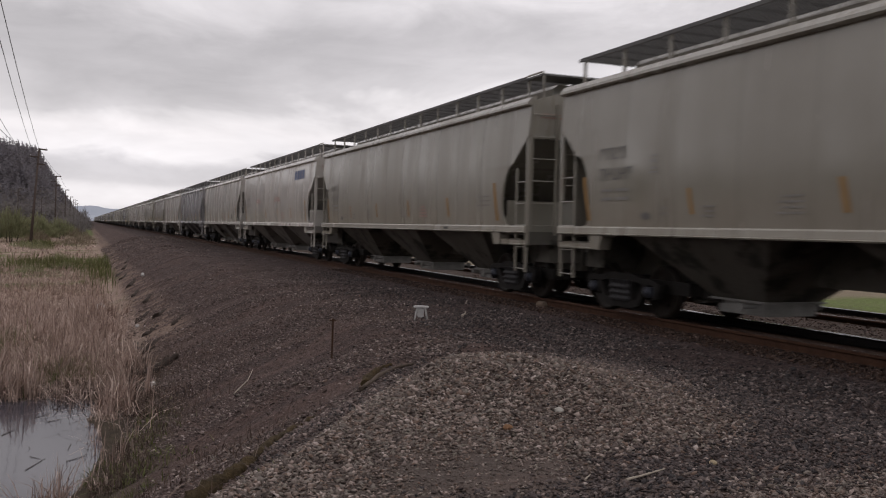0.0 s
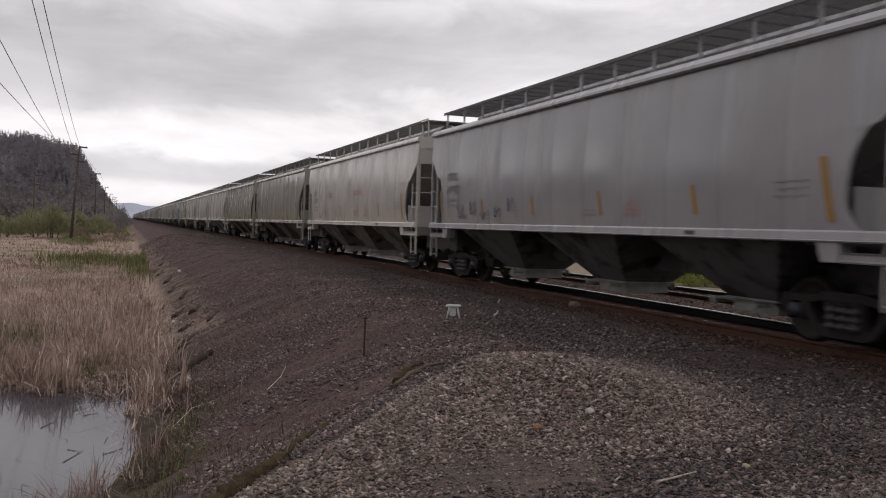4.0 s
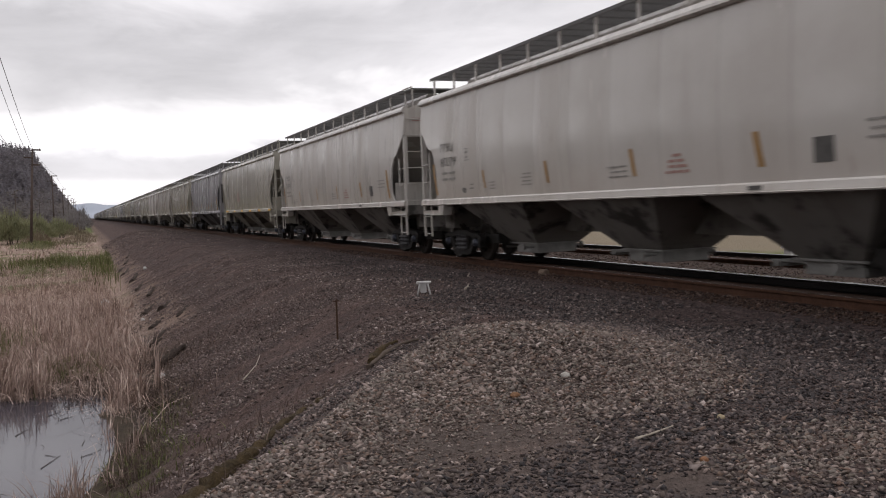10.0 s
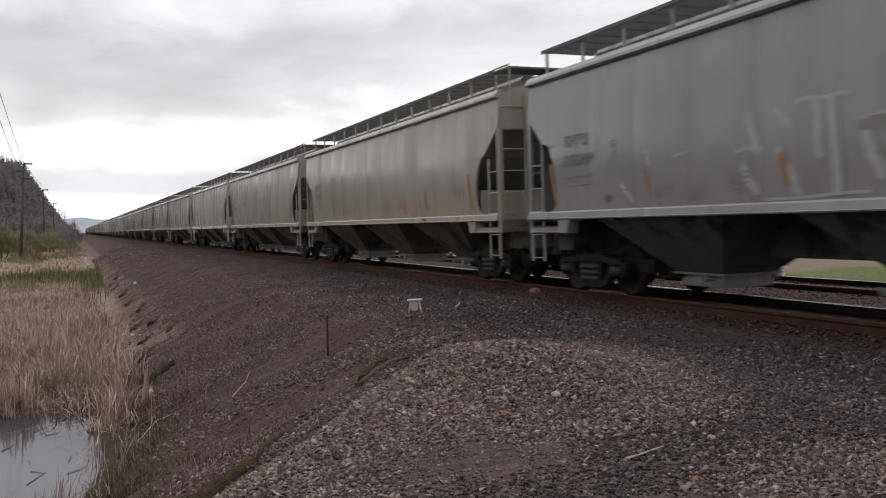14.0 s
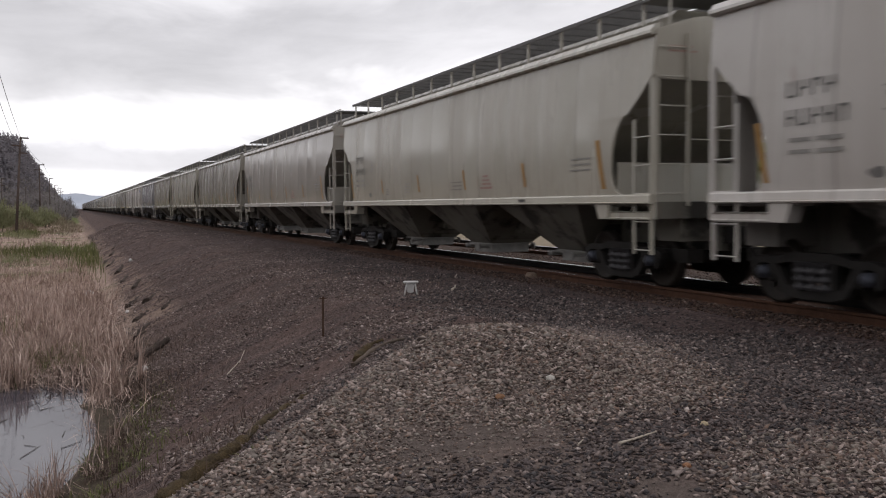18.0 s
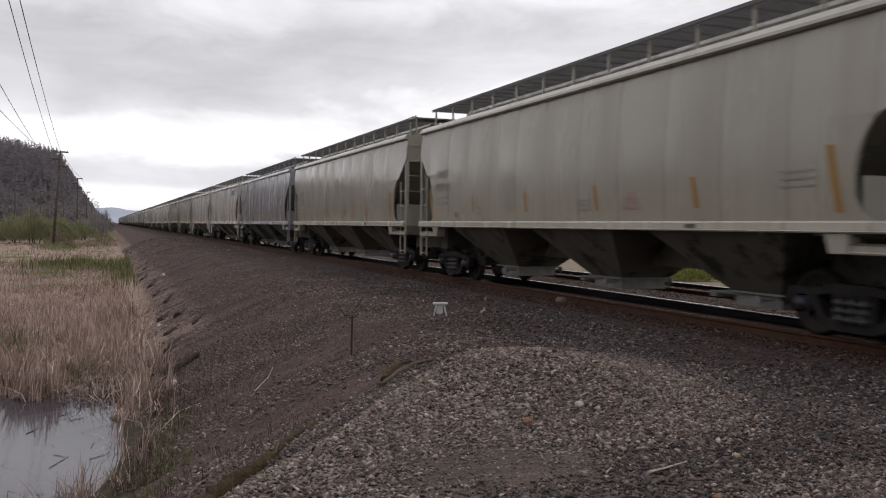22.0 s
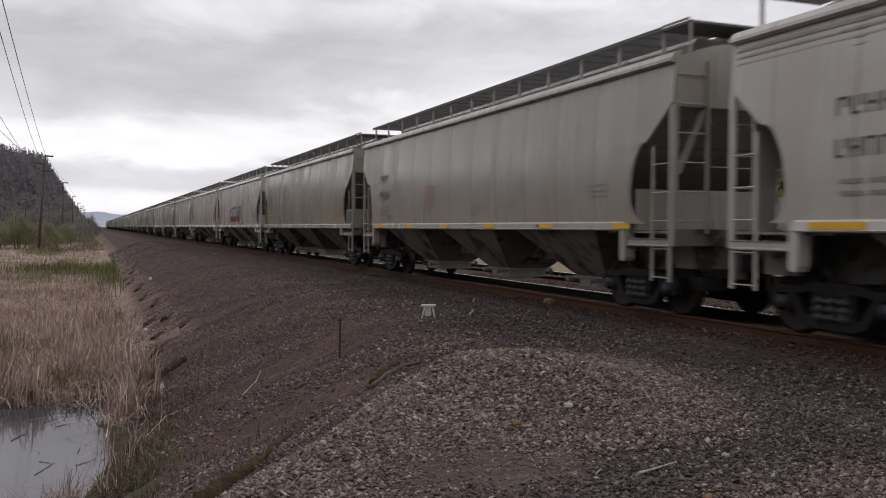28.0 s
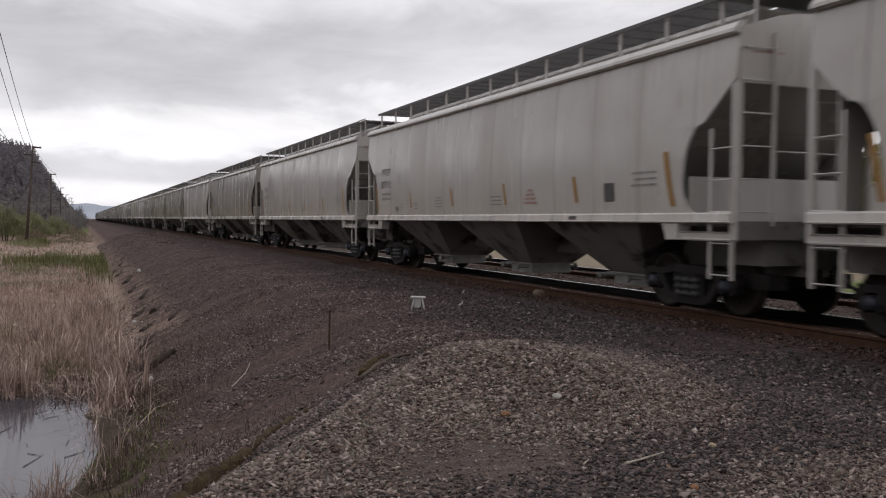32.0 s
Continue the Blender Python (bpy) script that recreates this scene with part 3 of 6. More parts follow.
def gate_mesh():
    """Outlet frame under a bay, with its rack, hanging brackets and operating shaft."""
    bm = box(bmesh.new(), -0.50, 0.50, -0.54, 0.54, 0.06, 0.28, 0.012)
    box(bm, -0.60, 0.60, -0.64, 0.64, 0.262, 0.292)
    for s in (-1, 1):
        box(bm, s * 0.36 - 0.03, s * 0.36 + 0.03, 0.54, 1.35, 0.20, 0.235)
    box(bm, -0.42, 0.42, 1.12, 1.30, 0.13, 0.23, 0.01)
    rod(bm, (-0.78, -0.3, 0.2), (0.78, -0.3, 0.2), 0.03, 8)
    for s in (-1, 1):
        rod(bm, (s * 0.74, -0.3, 0.2), (s * 0.79, -0.3, 0.2), 0.075, 8)
    return bm


def side_frame_mesh():
    """Cast truck side: arched top chord, dipped bottom chord, two columns round the spring nest, open windows, journal pedestals."""
    bm = bmesh.new()
    prism(bm, [(-1.16, 0.50), (-1.16, 0.60), (-0.98, 0.68), (-0.62, 0.68), (-0.36, 0.75), (0.36, 0.75), (0.62, 0.68), (0.98, 0.68), (1.16, 0.60), (1.16, 0.50), (0.95, 0.58), (0.62, 0.58), (0.36, 0.63), (-0.36, 0.63), (-0.62, 0.58), (-0.95, 0.58)], 0, -0.08, 0.08)
    prism(bm, [(-0.80, 0.58), (-0.66, 0.58), (-0.46, 0.30), (-0.30, 0.25), (0.30, 0.25), (0.46, 0.30), (0.66, 0.58), (0.80, 0.58), (0.55, 0.20), (0.34, 0.13), (-0.34, 0.13), (-0.55, 0.20)], 0, -0.075, 0.075)
    for s in (-1, 1):
        prism(bm, [(s * 0.29, 0.25), (s * 0.37, 0.25), (s * 0.37, 0.64), (s * 0.29, 0.64)], 0, -0.07, 0.07)
        prism(bm, [(s * 0.72, 0.60), (s * 0.72, 0.36), (s * 0.79, 0.32), (s * 0.80, 0.58), (s * 0.98, 0.58), (s * 1.00, 0.32), (s * 1.10, 0.36), (s * 1.14, 0.60)], 0, -0.078, 0.078)
    return bm


def wheelset_mesh(seg=24):
    bm = bmesh.new()
    for s in (-1, 1):
        prof = [(0.62, 0.10), (0.66, 0.16), (0.69, 0.36), (0.675, 0.40), (0.675, 0.482), (0.705, 0.480), (0.722, 0.459), (0.80, 0.455), (0.805, 0.405), (0.76, 0.37), (0.745, 0.17), (0.80, 0.11), (0.80, 0.07)]
        lathe(bm, [(s * a, r) for a, r in prof], seg=seg)
    lathe(bm, [(-0.98, 0.065), (0.98, 0.065)], seg=12)
    for s in (-1, 1):
        for k in range(6 if seg > 12 else 0):
            a = k * math.pi / 3
            rod(bm, (s * 0.79, 0.24 * math.cos(a), 0.24 * math.sin(a)), (s * 0.75, 0.24 * math.cos(a), 0.24 * math.sin(a)), 0.035, 6)
    return bm


def spring_mesh():
    """A coil spring as one ribbed column."""
    prof = [(0.25 + 0.027 * k, (0.062, 0.105, 0.105, 0.062)[k % 4]) for k in range(15)]
    bm = lathe(bmesh.new(), prof, seg=10)
    bmesh.ops.rotate(bm, verts=bm.verts[:], cent=(0, 0, 0), matrix=Matrix.Rotation(-math.pi / 2, 3, "Y"))
    return bm


WHEELS = {}                       # car -> its wheelsets


def build_truck(car, y, full=True):
    truck = new("truck")
    truck.parent = car
    truck.location = (0, y, RAIL_Z)
    for s in (-1, 1):
        f = shared("side_frame", side_frame_mesh, CASTING, truck)
        f.location = (s * 0.99, 0, 0)
        if not full:
            continue
        for dy in (-0.2, 0.0, 0.2):
            o = shared("spring", spring_mesh, SPRING, truck)
            o.location = (s * 1.06, dy, 0)
        for dy in (-0.89, 0.89):
            o = shared("bearing_cap", lambda: lathe(bmesh.new(), [(-0.10, 0.095), (0.05, 0.095), (0.08, 0.07), (0.09, 0.03)], seg=14), CAP_STEEL, truck)
            o.matrix_basis = pose(s * 1.07, dy, 0.457, 0, 0 if s > 0 else 180, 0)
    if full:
        shared("bolster", lambda: box(bmesh.new(), -1.05, 1.05, -0.2, 0.2, 0.42, 0.72, 0.04), CASTING, truck)
    for dy in (-0.89, 0.89):
        w = shared("wheelset", wheelset_mesh if full else lambda: wheelset_mesh(12), WHEEL_STEEL, truck, "", full)
        w.location = (0, dy, 0.457)
    return truck


SHARED = {}


def shared(name, make, material, parent, label="", full=True):
    """A part on a mesh that is built once and used again by every car."""
    if (name, full) in SHARED:
        o = again(SHARED[name, full], parent, Matrix())
    else:
        o = SHARED[name, full] = part(name, make(), material, parent)
    if label:
        o["label"] = label
    return o


def ladder(car, x, ya, yb, z0, z1, rungs, full=True):
    """Two upright stiles with round rungs; from ya to yb along the side."""
    bm = box(bmesh.new(), x - 0.025, x + 0.025, ya - 0.028, ya + 0.028, z0, z1 + 0.6)
    second = box(bmesh.new() if full else bm, x - 0.018, x + 0.018, yb - 0.022, yb + 0.022, z0, z1)
    levels = [z0 + 0.07 + (z1 - z0 - 0.37) * k / (rungs - 1) for k in range(rungs)]
    if not full:
        for z in levels:
            rod(bm, (x - 0.02, ya, z), (x - 0.02, yb, z), 0.0115, 4)
    top = part("ladder", bm, PAINT, car)
    if full:
        part("stile", second, PAINT, top)
        for z in levels:
            part("rung", rod(bmesh.new(), (x - 0.02, ya, z), (x - 0.02, yb, z), 0.0115, 6), PAINT, top)
    return top


SHORT_SILL = []                   # the shorter sill of the cars with sill reflectors
LONG_BRACKET = {}                 # and their longer brackets


def sill_bar(s, end):
    """Rolled side sill with a lip, from -end to end."""
    return prism(bmesh.new(), [(s * 1.47, SILL), (s * 1.62, SILL), (s * 1.635, SILL + 0.02), (s * 1.61, SILL + 0.03), (s * 1.605, SILL + 0.13), (s * 1.58, SILL + 0.155), (s * 1.47, SILL + 0.15)], 1, -end, end)


def bm_mesh(bm, name="side_sill"):
    me = bpy.data.meshes.new(name)
    bm.to_mesh(me)
    bm.free()
    me.materials.append(PAINT)
    return me


def base_car(full=True):
    """The whole car about its middle; rails' top at z = 0, sides at -x and +x. full: for the cars that pass close by."""
    car = new("covered_hopper_car")
    for s in (-1, 1):
        part("side_sheet", side_sheet(s, full and s < 0), PAINT, car).data.set_sharp_from_angle(angle=0.6)
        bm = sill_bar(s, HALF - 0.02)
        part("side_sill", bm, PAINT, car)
        if full and s < 0 and not SHORT_SILL:
            SHORT_SILL.append(bm_mesh(sill_bar(-1, 7.32)))
        bm = bmesh.new()
        prism(bm, [(s * 1.40, 3.90), (s * 1.56, 3.91), (s * 1.60, 3.935), (s * 1.59, 3.985), (s * 1.51, 4.08), (s * 1.40, 4.11)], 1, -HALF, HALF)
        part("top_chord", bm, PAINT, car)
        bm = bmesh.new()
        for k in range(20 if full else 5):
            x, w = (s * (0.08 + 0.0605 * k), 0.008) if full else (s * (0.15 + 0.24 * k), 0.05)
            box(bm, x - w, x + w, -HALF + 0.75, HALF - 0.12, 4.598, 4.618)
        for k in range(29):
            y = -HALF + 0.8 + (2 * HALF - 0.97) * k / 28
            box(bm, min(s * 0.06, s * 1.25), max(s * 0.06, s * 1.25), y - 0.012, y + 0.012, 4.585, 4.605)
        box(bm, s * 1.25 - 0.02, s * 1.25 + 0.02, -HALF + 0.75, HALF - 0.12, 4.57, 4.635)
        board = part("running_board", bm, GRATING, car, "grey steel grating")
        joined = bmesh.new()
        for k in range(13):
            y = -HALF + 0.8 + (2 * HALF - 0.97) * k / 12
            bm = box(bmesh.new() if full else joined, s * 1.16 - 0.02, s * 1.16 + 0.02, y - 0.028, y + 0.028, 4.05, 4.60)
            if full:
                part("support", bm, PAINT, board)
        if not full:
            part("support", joined, PAINT, board)["kind"] = "stuff"
        for e in (-1, 1):
            if s > 0 and not full:
                continue
            ladder(car, s * 1.53, e * (HALF - 0.06), e * (HALF - 0.54), 0.42, 2.62, 5, full and s < 0)
            bm = box(bmesh.new(), s * 1.50 - 0.04, s * 1.50 + 0.04, e * HALF - 0.04, e * HALF + 0.04, 1.0, 3.26)
            part("corner_post", bm, PAINT, car)
            bm = bmesh.new()
            prism(bm, [(e * 7.02, SILL - 0.004), (e * 7.42, SILL - 0.004), (e * 7.42, 0.99), (e * 7.12, 0.98)], 0, s * 1.36, s * 1.60)
            bracket = part("jacking_bracket", bm, PAINT, car)
            if full:
                bm = bmesh.new()
                prism(bm, [(e * 7.22, SILL + 0.13), (e * 7.40, SILL + 0.13), (e * 7.40, 0.78), (e * 7.36, 0.72), (e * 7.26, 0.72), (e * 7.22, 0.80)], 0, s * 1.40, s * 1.605)
                LONG_BRACKET[bracket.data.name] = bm_mesh(bm, "long_bracket")
            if not full:
                continue
            bm = bmesh.new()
            prism(bm, [(s * 1.42, 0.98), (s * 1.58, 0.98), (s * 1.59, 1.0), (s * 1.56, 1.02), (s * 1.56, 1.09), (s * 1.59, 1.11), (s * 1.42, 1.12)], 1, e * 7.345, e * (HALF - 0.06))
            part("end_sill", bm, PAINT, car)
    part("roof", roof_mesh(), PAINT, car)
    bm = bmesh.new()
    prism(bm, [(-0.52, 4.22), (0.52, 4.22), (0.50, 4.46), (0.40, 4.56), (-0.40, 4.56), (-0.50, 4.46)], 1, -HALF + 0.9, HALF - 0.9)
    part("hatch_cover", bm, PAINT, car)
    for e in (-1, 1):
        bm = bmesh.new()
        prism(bm, [(-1.5, 3.22), (-1.5, 4.0), (-0.8, 4.22), (0, 4.30), (0.8, 4.22), (1.5, 4.0), (1.5, 3.22)], 1, e * (HALF - 0.05), e * (HALF + 0.02))
        part("end_sheet", bm, PAINT, car)
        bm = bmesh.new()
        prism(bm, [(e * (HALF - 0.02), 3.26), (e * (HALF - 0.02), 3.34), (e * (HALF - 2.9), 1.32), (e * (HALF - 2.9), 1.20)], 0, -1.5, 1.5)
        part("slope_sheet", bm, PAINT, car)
        bm = box(bmesh.new(), -1.48, 1.48, e * (HALF - 1.1) - 0.02, e * (HALF - 1.1) + 0.02, 1.25, 1.95)
        part("bolster_web", bm, PAINT, car)
        bm = box(bmesh.new(), -1.5, 1.5, min(e * HALF, e * (HALF - 1.9)), max(e * HALF, e * (HALF - 1.9)), 1.20, 1.24)
        box(bm, -1.52, 1.52, e * HALF - 0.05, e * HALF + 0.04, 1.0, 1.27)
        # block added under the platform to close the bright gap
        box(bm, -0.95, 0.95, min(e * (HALF - 0.06), e * (HALF - 0.7)), max(e * (HALF - 0.06), e * (HALF - 0.7)), 0.62, 1.198)
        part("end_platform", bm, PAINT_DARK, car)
        for s in (-1, 1) if full else (-1,):
            bm = box(bmesh.new(), s * 0.92 - 0.02, s * 0.92 + 0.02, e * (HALF + 0.03), e * (HALF + 0.09), 1.2, 3.95)
            if full:
                lad = part("end_ladder", bm, PAINT, car)
                for k in range(6):
                    z = 1.40 + 0.465 * k
                    part("rung", rod(bmesh.new(), (s * 0.92, e * (HALF + 0.06), z), (s * 1.5, e * (HALF + 0.06), z), 0.012, 6), PAINT, lad)
            else:
                for k in range(6):
                    rod(bm, (s * 0.92, e * (HALF + 0.06), 1.40 + 0.465 * k), (s * 1.5, e * (HALF + 0.06), 1.40 + 0.465 * k), 0.012, 4)
                part("end_ladder", bm, PAINT, car)
        if e < 0:
            if full:
                part("end_handhold", rod(bmesh.new(), (-0.92, e * (HALF + 0.06), 2.27), (1.5, e * (HALF + 0.06), 2.25), 0.011, 6), PAINT, car)
            part("crossover_board", box(bmesh.new(), -1.26, 1.26, e * HALF - 0.03, e * (HALF - 0.78), 4.56, 4.60), GRATING, car, "grey steel grating")
            if full:
                for s in (-1, 1):
                    y0, y1 = e * (HALF - 0.74), e * (HALF + 0.01)
                    part("grab_iron", tube(bmesh.new(), [(s * 1.24, y1, 4.05), (s * 1.24, y1, 4.60), (s * 1.24, y1 + 0.04, 4.64), (s * 1.24, y0, 4.64)], 0.022, 6), PAINT, car)
        bm = box(bmesh.new(), -0.16, 0.16, min(e * HALF, e * (PITCH / 2 - 0.28)), max(e * HALF, e * (PITCH / 2 - 0.28)), 0.58, 0.86)
        box(bm, -0.11, 0.11, min(e * (PITCH / 2 - 0.30), e * PITCH / 2), max(e * (PITCH / 2 - 0.30), e * PITCH / 2), 0.60, 0.83, 0.03)
        part("coupler", bm, BLACK_STEEL, car)
        if full:
            bm = bmesh.new()
            tube(bm, [(0.3, e * (HALF + 0.02), 0.68), (0.34, e * (HALF + 0.2), 0.4), (0.34, e * (HALF + 0.4), 0.28), (0.3, e * (PITCH / 2), 0.26)], 0.03, 8)
            part("brake_hose", bm, BLACK_STEEL, car)
            bm = box(bmesh.new(), -0.04, 0.04, min(e * 5.5, e * (HALF + 0.1)), max(e * 5.5, e * (HALF + 0.1)), 0.30, 0.80)
            for k in (-0.45, 0.45):
                rod(bm, (k, e * 5.6, 0.34), (k, e * (HALF - 0.1), 0.40), 0.03, 6)
                box(bm, min(k, 1.8 * k), max(k, 1.8 * k), e * 7.02 - 1.5, e * 7.02 + 1.5, 0.26, 0.48)
            part("brake_rigging", bm, BLACK_STEEL, car)
        # dark gear between the truck and the first bay
        bm = box(bmesh.new(), -0.55, 0.55, min(e * 5.05, e * 5.75), max(e * 5.05, e * 5.75), 0.20, 0.92, 0.03)
        part("brake_cylinder_box", bm, BLACK_STEEL, car)
        build_truck(car, 7.17 if e > 0 else -7.0, full)
    for e in (-1, 1):
        # stub sill drawn extra deep to block the view beneath
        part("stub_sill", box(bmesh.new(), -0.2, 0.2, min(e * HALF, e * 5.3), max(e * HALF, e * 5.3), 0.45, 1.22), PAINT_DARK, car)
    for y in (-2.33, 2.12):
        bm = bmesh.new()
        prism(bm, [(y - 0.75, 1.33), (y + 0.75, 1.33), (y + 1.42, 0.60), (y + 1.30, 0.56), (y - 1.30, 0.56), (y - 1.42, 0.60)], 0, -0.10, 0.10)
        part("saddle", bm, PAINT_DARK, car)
    if full:
        bm = bmesh.new()
        rod(bm, (-0.9, HALF - 0.62, 1.62), (0.1, HALF - 0.62, 1.62), 0.2, 14)
        part("brake_reservoir", bm, PAINT, car)
        # web behind the corner post, lipped along its top, added to block sky seen through
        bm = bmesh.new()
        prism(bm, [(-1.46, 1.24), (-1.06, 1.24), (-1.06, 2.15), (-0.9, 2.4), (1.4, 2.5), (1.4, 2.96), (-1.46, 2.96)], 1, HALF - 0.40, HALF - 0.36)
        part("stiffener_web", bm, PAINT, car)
        # second plate added to close the opening on the far side
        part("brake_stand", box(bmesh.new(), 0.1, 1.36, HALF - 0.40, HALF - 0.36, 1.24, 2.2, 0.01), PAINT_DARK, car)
        part("brake_valve", box(bmesh.new(), -1.35, -1.05, HALF - 1.1, HALF - 0.75, 1.25, 1.72, 0.03), PAINT, car)
        bm = rod(bmesh.new(), (0.66, -5.4, 0.60), (0.66, 5.4, 0.60), 0.03, 8)
        part("brake_pipe", bm, PAINT_DARK, car)
    for y in (-4.55, -0.1, 4.62):
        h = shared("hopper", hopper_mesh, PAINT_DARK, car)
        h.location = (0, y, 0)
        shared("outlet_gate", gate_mesh, GATE, h)
    return car


def side_point(y, z, proud=0.008):
    return Vector((-(side_x(z) + proud), y, z))


def decal(bm, y0, y1, z0, z1, lean=0.0):
    """A thin painted plate that follows the marsh-side wall; y0 < y1."""
    n = max(1, round((y1 - y0) / 0.5))
    m = max(1, round((z1 - z0) / 0.2))
    grid = [[bm.verts.new(side_point(y0 + (y1 - y0) * i / n + lean * (z1 - z0) * j / m, z0 + (z1 - z0) * j / m)) for i in range(n + 1)] for j in range(m + 1)]
    for j in range(m):
        for i in range(n):
            bm.faces.new((grid[j][i], grid[j][i + 1], grid[j + 1][i + 1], grid[j + 1][i]))
    return bm


def words(bm, rng, ya, yb, z, high):
    """A printed line as plain bars of the words' lengths, from ya up to yb along the side."""
    y = ya
    while y < yb - 0.04:
        w = min(rng.uniform(0.09, 0.26), yb - y)
        decal(bm, y, y + w, z, z + high)
        y += w + 0.035
    return bm


def blob(bm, rng, y, z, ry, rz, proud, seg=18, rough=0.25):
    """An uneven sprayed patch on the side."""
    mid = bm.verts.new(side_point(y, z, proud))
    ring = []
    for i in range(seg):
        a, k = 2 * math.pi * i / seg, 1 + rng.uniform(-rough, rough)
        ring.append(bm.verts.new(side_point(y + ry * k * math.cos(a), max(1.40, z + rz * k * math.sin(a)), proud)))
    for i in range(seg):
        bm.faces.new((mid, ring[i], ring[(i + 1) % seg]))
    return bm


def stroke(bm, pts, width, proud):
    """A sprayed line along (y, z) points on the side."""
    left, right = [], []
    for i, (y, z) in enumerate(pts):
        a, b = pts[max(0, i - 1)], pts[min(len(pts) - 1, i + 1)]
        d = Vector((b[0] - a[0], b[1] - a[1])).normalized() * width / 2
        left.append(bm.verts.new(side_point(y - d.y, z + d.x, proud)))
        right.append(bm.verts.new(side_point(y + d.y, z - d.x, proud)))
    for i in range(len(pts) - 1):
        bm.faces.new((left[i], left[i + 1], right[i + 1], right[i]))
    return bm


def band(bm, rng, ya, yb, z0, z1, proud, jag=0.05, n=16):
    """A sprayed band with ragged upper and lower edges, from ya to yb."""
    low, top = [], []
    for i in range(n + 1):
        y = ya + (yb - ya) * i / n
        low.append(bm.verts.new(side_point(y, max(1.40, z0 + rng.uniform(-jag, jag)), proud)))
        top.append(bm.verts.new(side_point(y, z1 + rng.uniform(-jag, jag), proud)))
    for i in range(n):
        bm.faces.new((low[i], low[i + 1], top[i + 1], top[i]))
    return bm


def graffiti(car, rng):
    """Two sprayed words: pale letter tops over a red band, blue along the top, dark spots and outlines."""
    for ya, yb in ((2.42, -0.24), (-0.55, -2.05)):
        d = 1 if yb > ya else -1
        part("sprayed_body", band(bmesh.new(), rng, ya, yb, 1.44, 2.42, 0.010, 0.04), SPRAY_PALE, car, "pale sprayed letters")
        part("sprayed_fill", band(bmesh.new(), rng, ya + d * 0.06, yb - d * (0.05 if ya > 0 else 0.7), 1.58, 1.94, 0.013, 0.045), SPRAY_RED, car, "red sprayed fill")
        top = [(ya + d * 0.02, 1.62), (ya - d * 0.03, 1.95), (ya + d * 0.03, 2.22), (ya + d * 0.22, 2.40)]
        top += [(ya + (yb - ya) * k / 10, 2.44 + 0.05 * math.sin(2.1 * k) + 0.01 * k) for k in range(2, 11)]
        part("sprayed_outline", stroke(bmesh.new(), top, 0.085, 0.016), SPRAY_BLUE, car, "blue sprayed outline")
        part("sprayed_outline", stroke(bmesh.new(), [(y, z - 0.065) for y, z in top[3:]], 0.03, 0.018), SPRAY_DARK, car, "dark sprayed outline")
        for k in range(5):
            y = ya + (yb - ya) * (k + 0.55) / 5
            z = rng.uniform(1.95, 2.1)
            pts = [(y + 0.04 * math.sin(5 * q), q) for q in np.linspace(rng.choice((1.5, 1.62, 1.85)), z + 0.25, 6)]
            part("sprayed_outline", stroke(bmesh.new(), pts, rng.uniform(0.05, 0.13), 0.019), SPRAY_DARK, car, "dark sprayed outline")
            part("sprayed_spot", blob(bmesh.new(), rng, y + rng.uniform(-0.25, 0.25), rng.uniform(2.08, 2.28), 0.07, 0.045, 0.019, 10, 0.3), SPRAY_DARK, car, "dark sprayed spot")
        for k in range(7):
            part("sprayed_smudge", blob(bmesh.new(), rng, ya + 0.3 - 0.46 * k, 1.45, 0.2, 0.06, 0.021, 12, 0.5), SPRAY_DARK if k % 2 else SMEAR, car, "dark sprayed smudge")
        for dy, z in ((0.35, 2.12), (0.2, 2.25), (0.25, 1.8), (-0.3, 2.58)):
            part("sprayed_spot", blob(bmesh.new(), rng, ya + dy, z, 0.06, 0.055, 0.011, 10, 0.4), SPRAY_BLUE if z > 2.2 else SPRAY_DARK, car, "stray sprayed spot")


def smears(car, rng):
    """Tall pale letters, worn to smears."""
    lines = [((2.23, 2.63), (2.05, 2.05), 0.16), ((2.5, 2.12), (2.05, 2.14), 0.05), ((2.4, 1.9), (2.1, 1.5), 0.13), ((1.75, 2.62), (1.5, 2.35), 0.12), ((1.7, 2.1), (1.34, 1.47), 0.11), ((1.4, 2.66), (0.52, 2.64), 0.06),
             ((1.05, 2.62), (1.0, 1.9), 0.13), ((0.80, 2.6), (0.74, 1.45), 0.14), ((0.4, 2.34), (0.0, 2.36), 0.05), ((0.3, 2.2), (0.1, 1.6), 0.15), ((-0.4, 2.5), (-0.5, 1.6), 0.14), ((-0.4, 2.52), (-1.1, 2.5), 0.08), ((-1.1, 2.5), (-1.0, 1.5), 0.12),
             ((4.6, 2.35), (4.5, 2.05), 0.07), ((3.9, 2.16), (3.5, 2.22), 0.04), ((2.0, 1.43), (0.3, 1.47), 0.04), ((5.3, 1.8), (5.0, 1.5), 0.08)]
    for (ya, za), (yb, zb), w in lines:
        pts = [(ya + (yb - ya) * k / 6 + rng.uniform(-0.03, 0.03), max(1.42, za + (zb - za) * k / 6 + rng.uniform(-0.02, 0.02))) for k in range(7)]
        part("sprayed_smear", stroke(bmesh.new(), pts, w, 0.004), SMEAR, car, "pale worn spray smear")
    for y, z in ((4.2, 1.62), (3.4, 1.6), (0.2, 2.25), (0.0, 1.9)):
        part("sprayed_smear", blob(bmesh.new(), rng, y, z, 0.22, 0.08, 0.005, 12, 0.5), INK_FAINT, car, "dark worn spray smear")


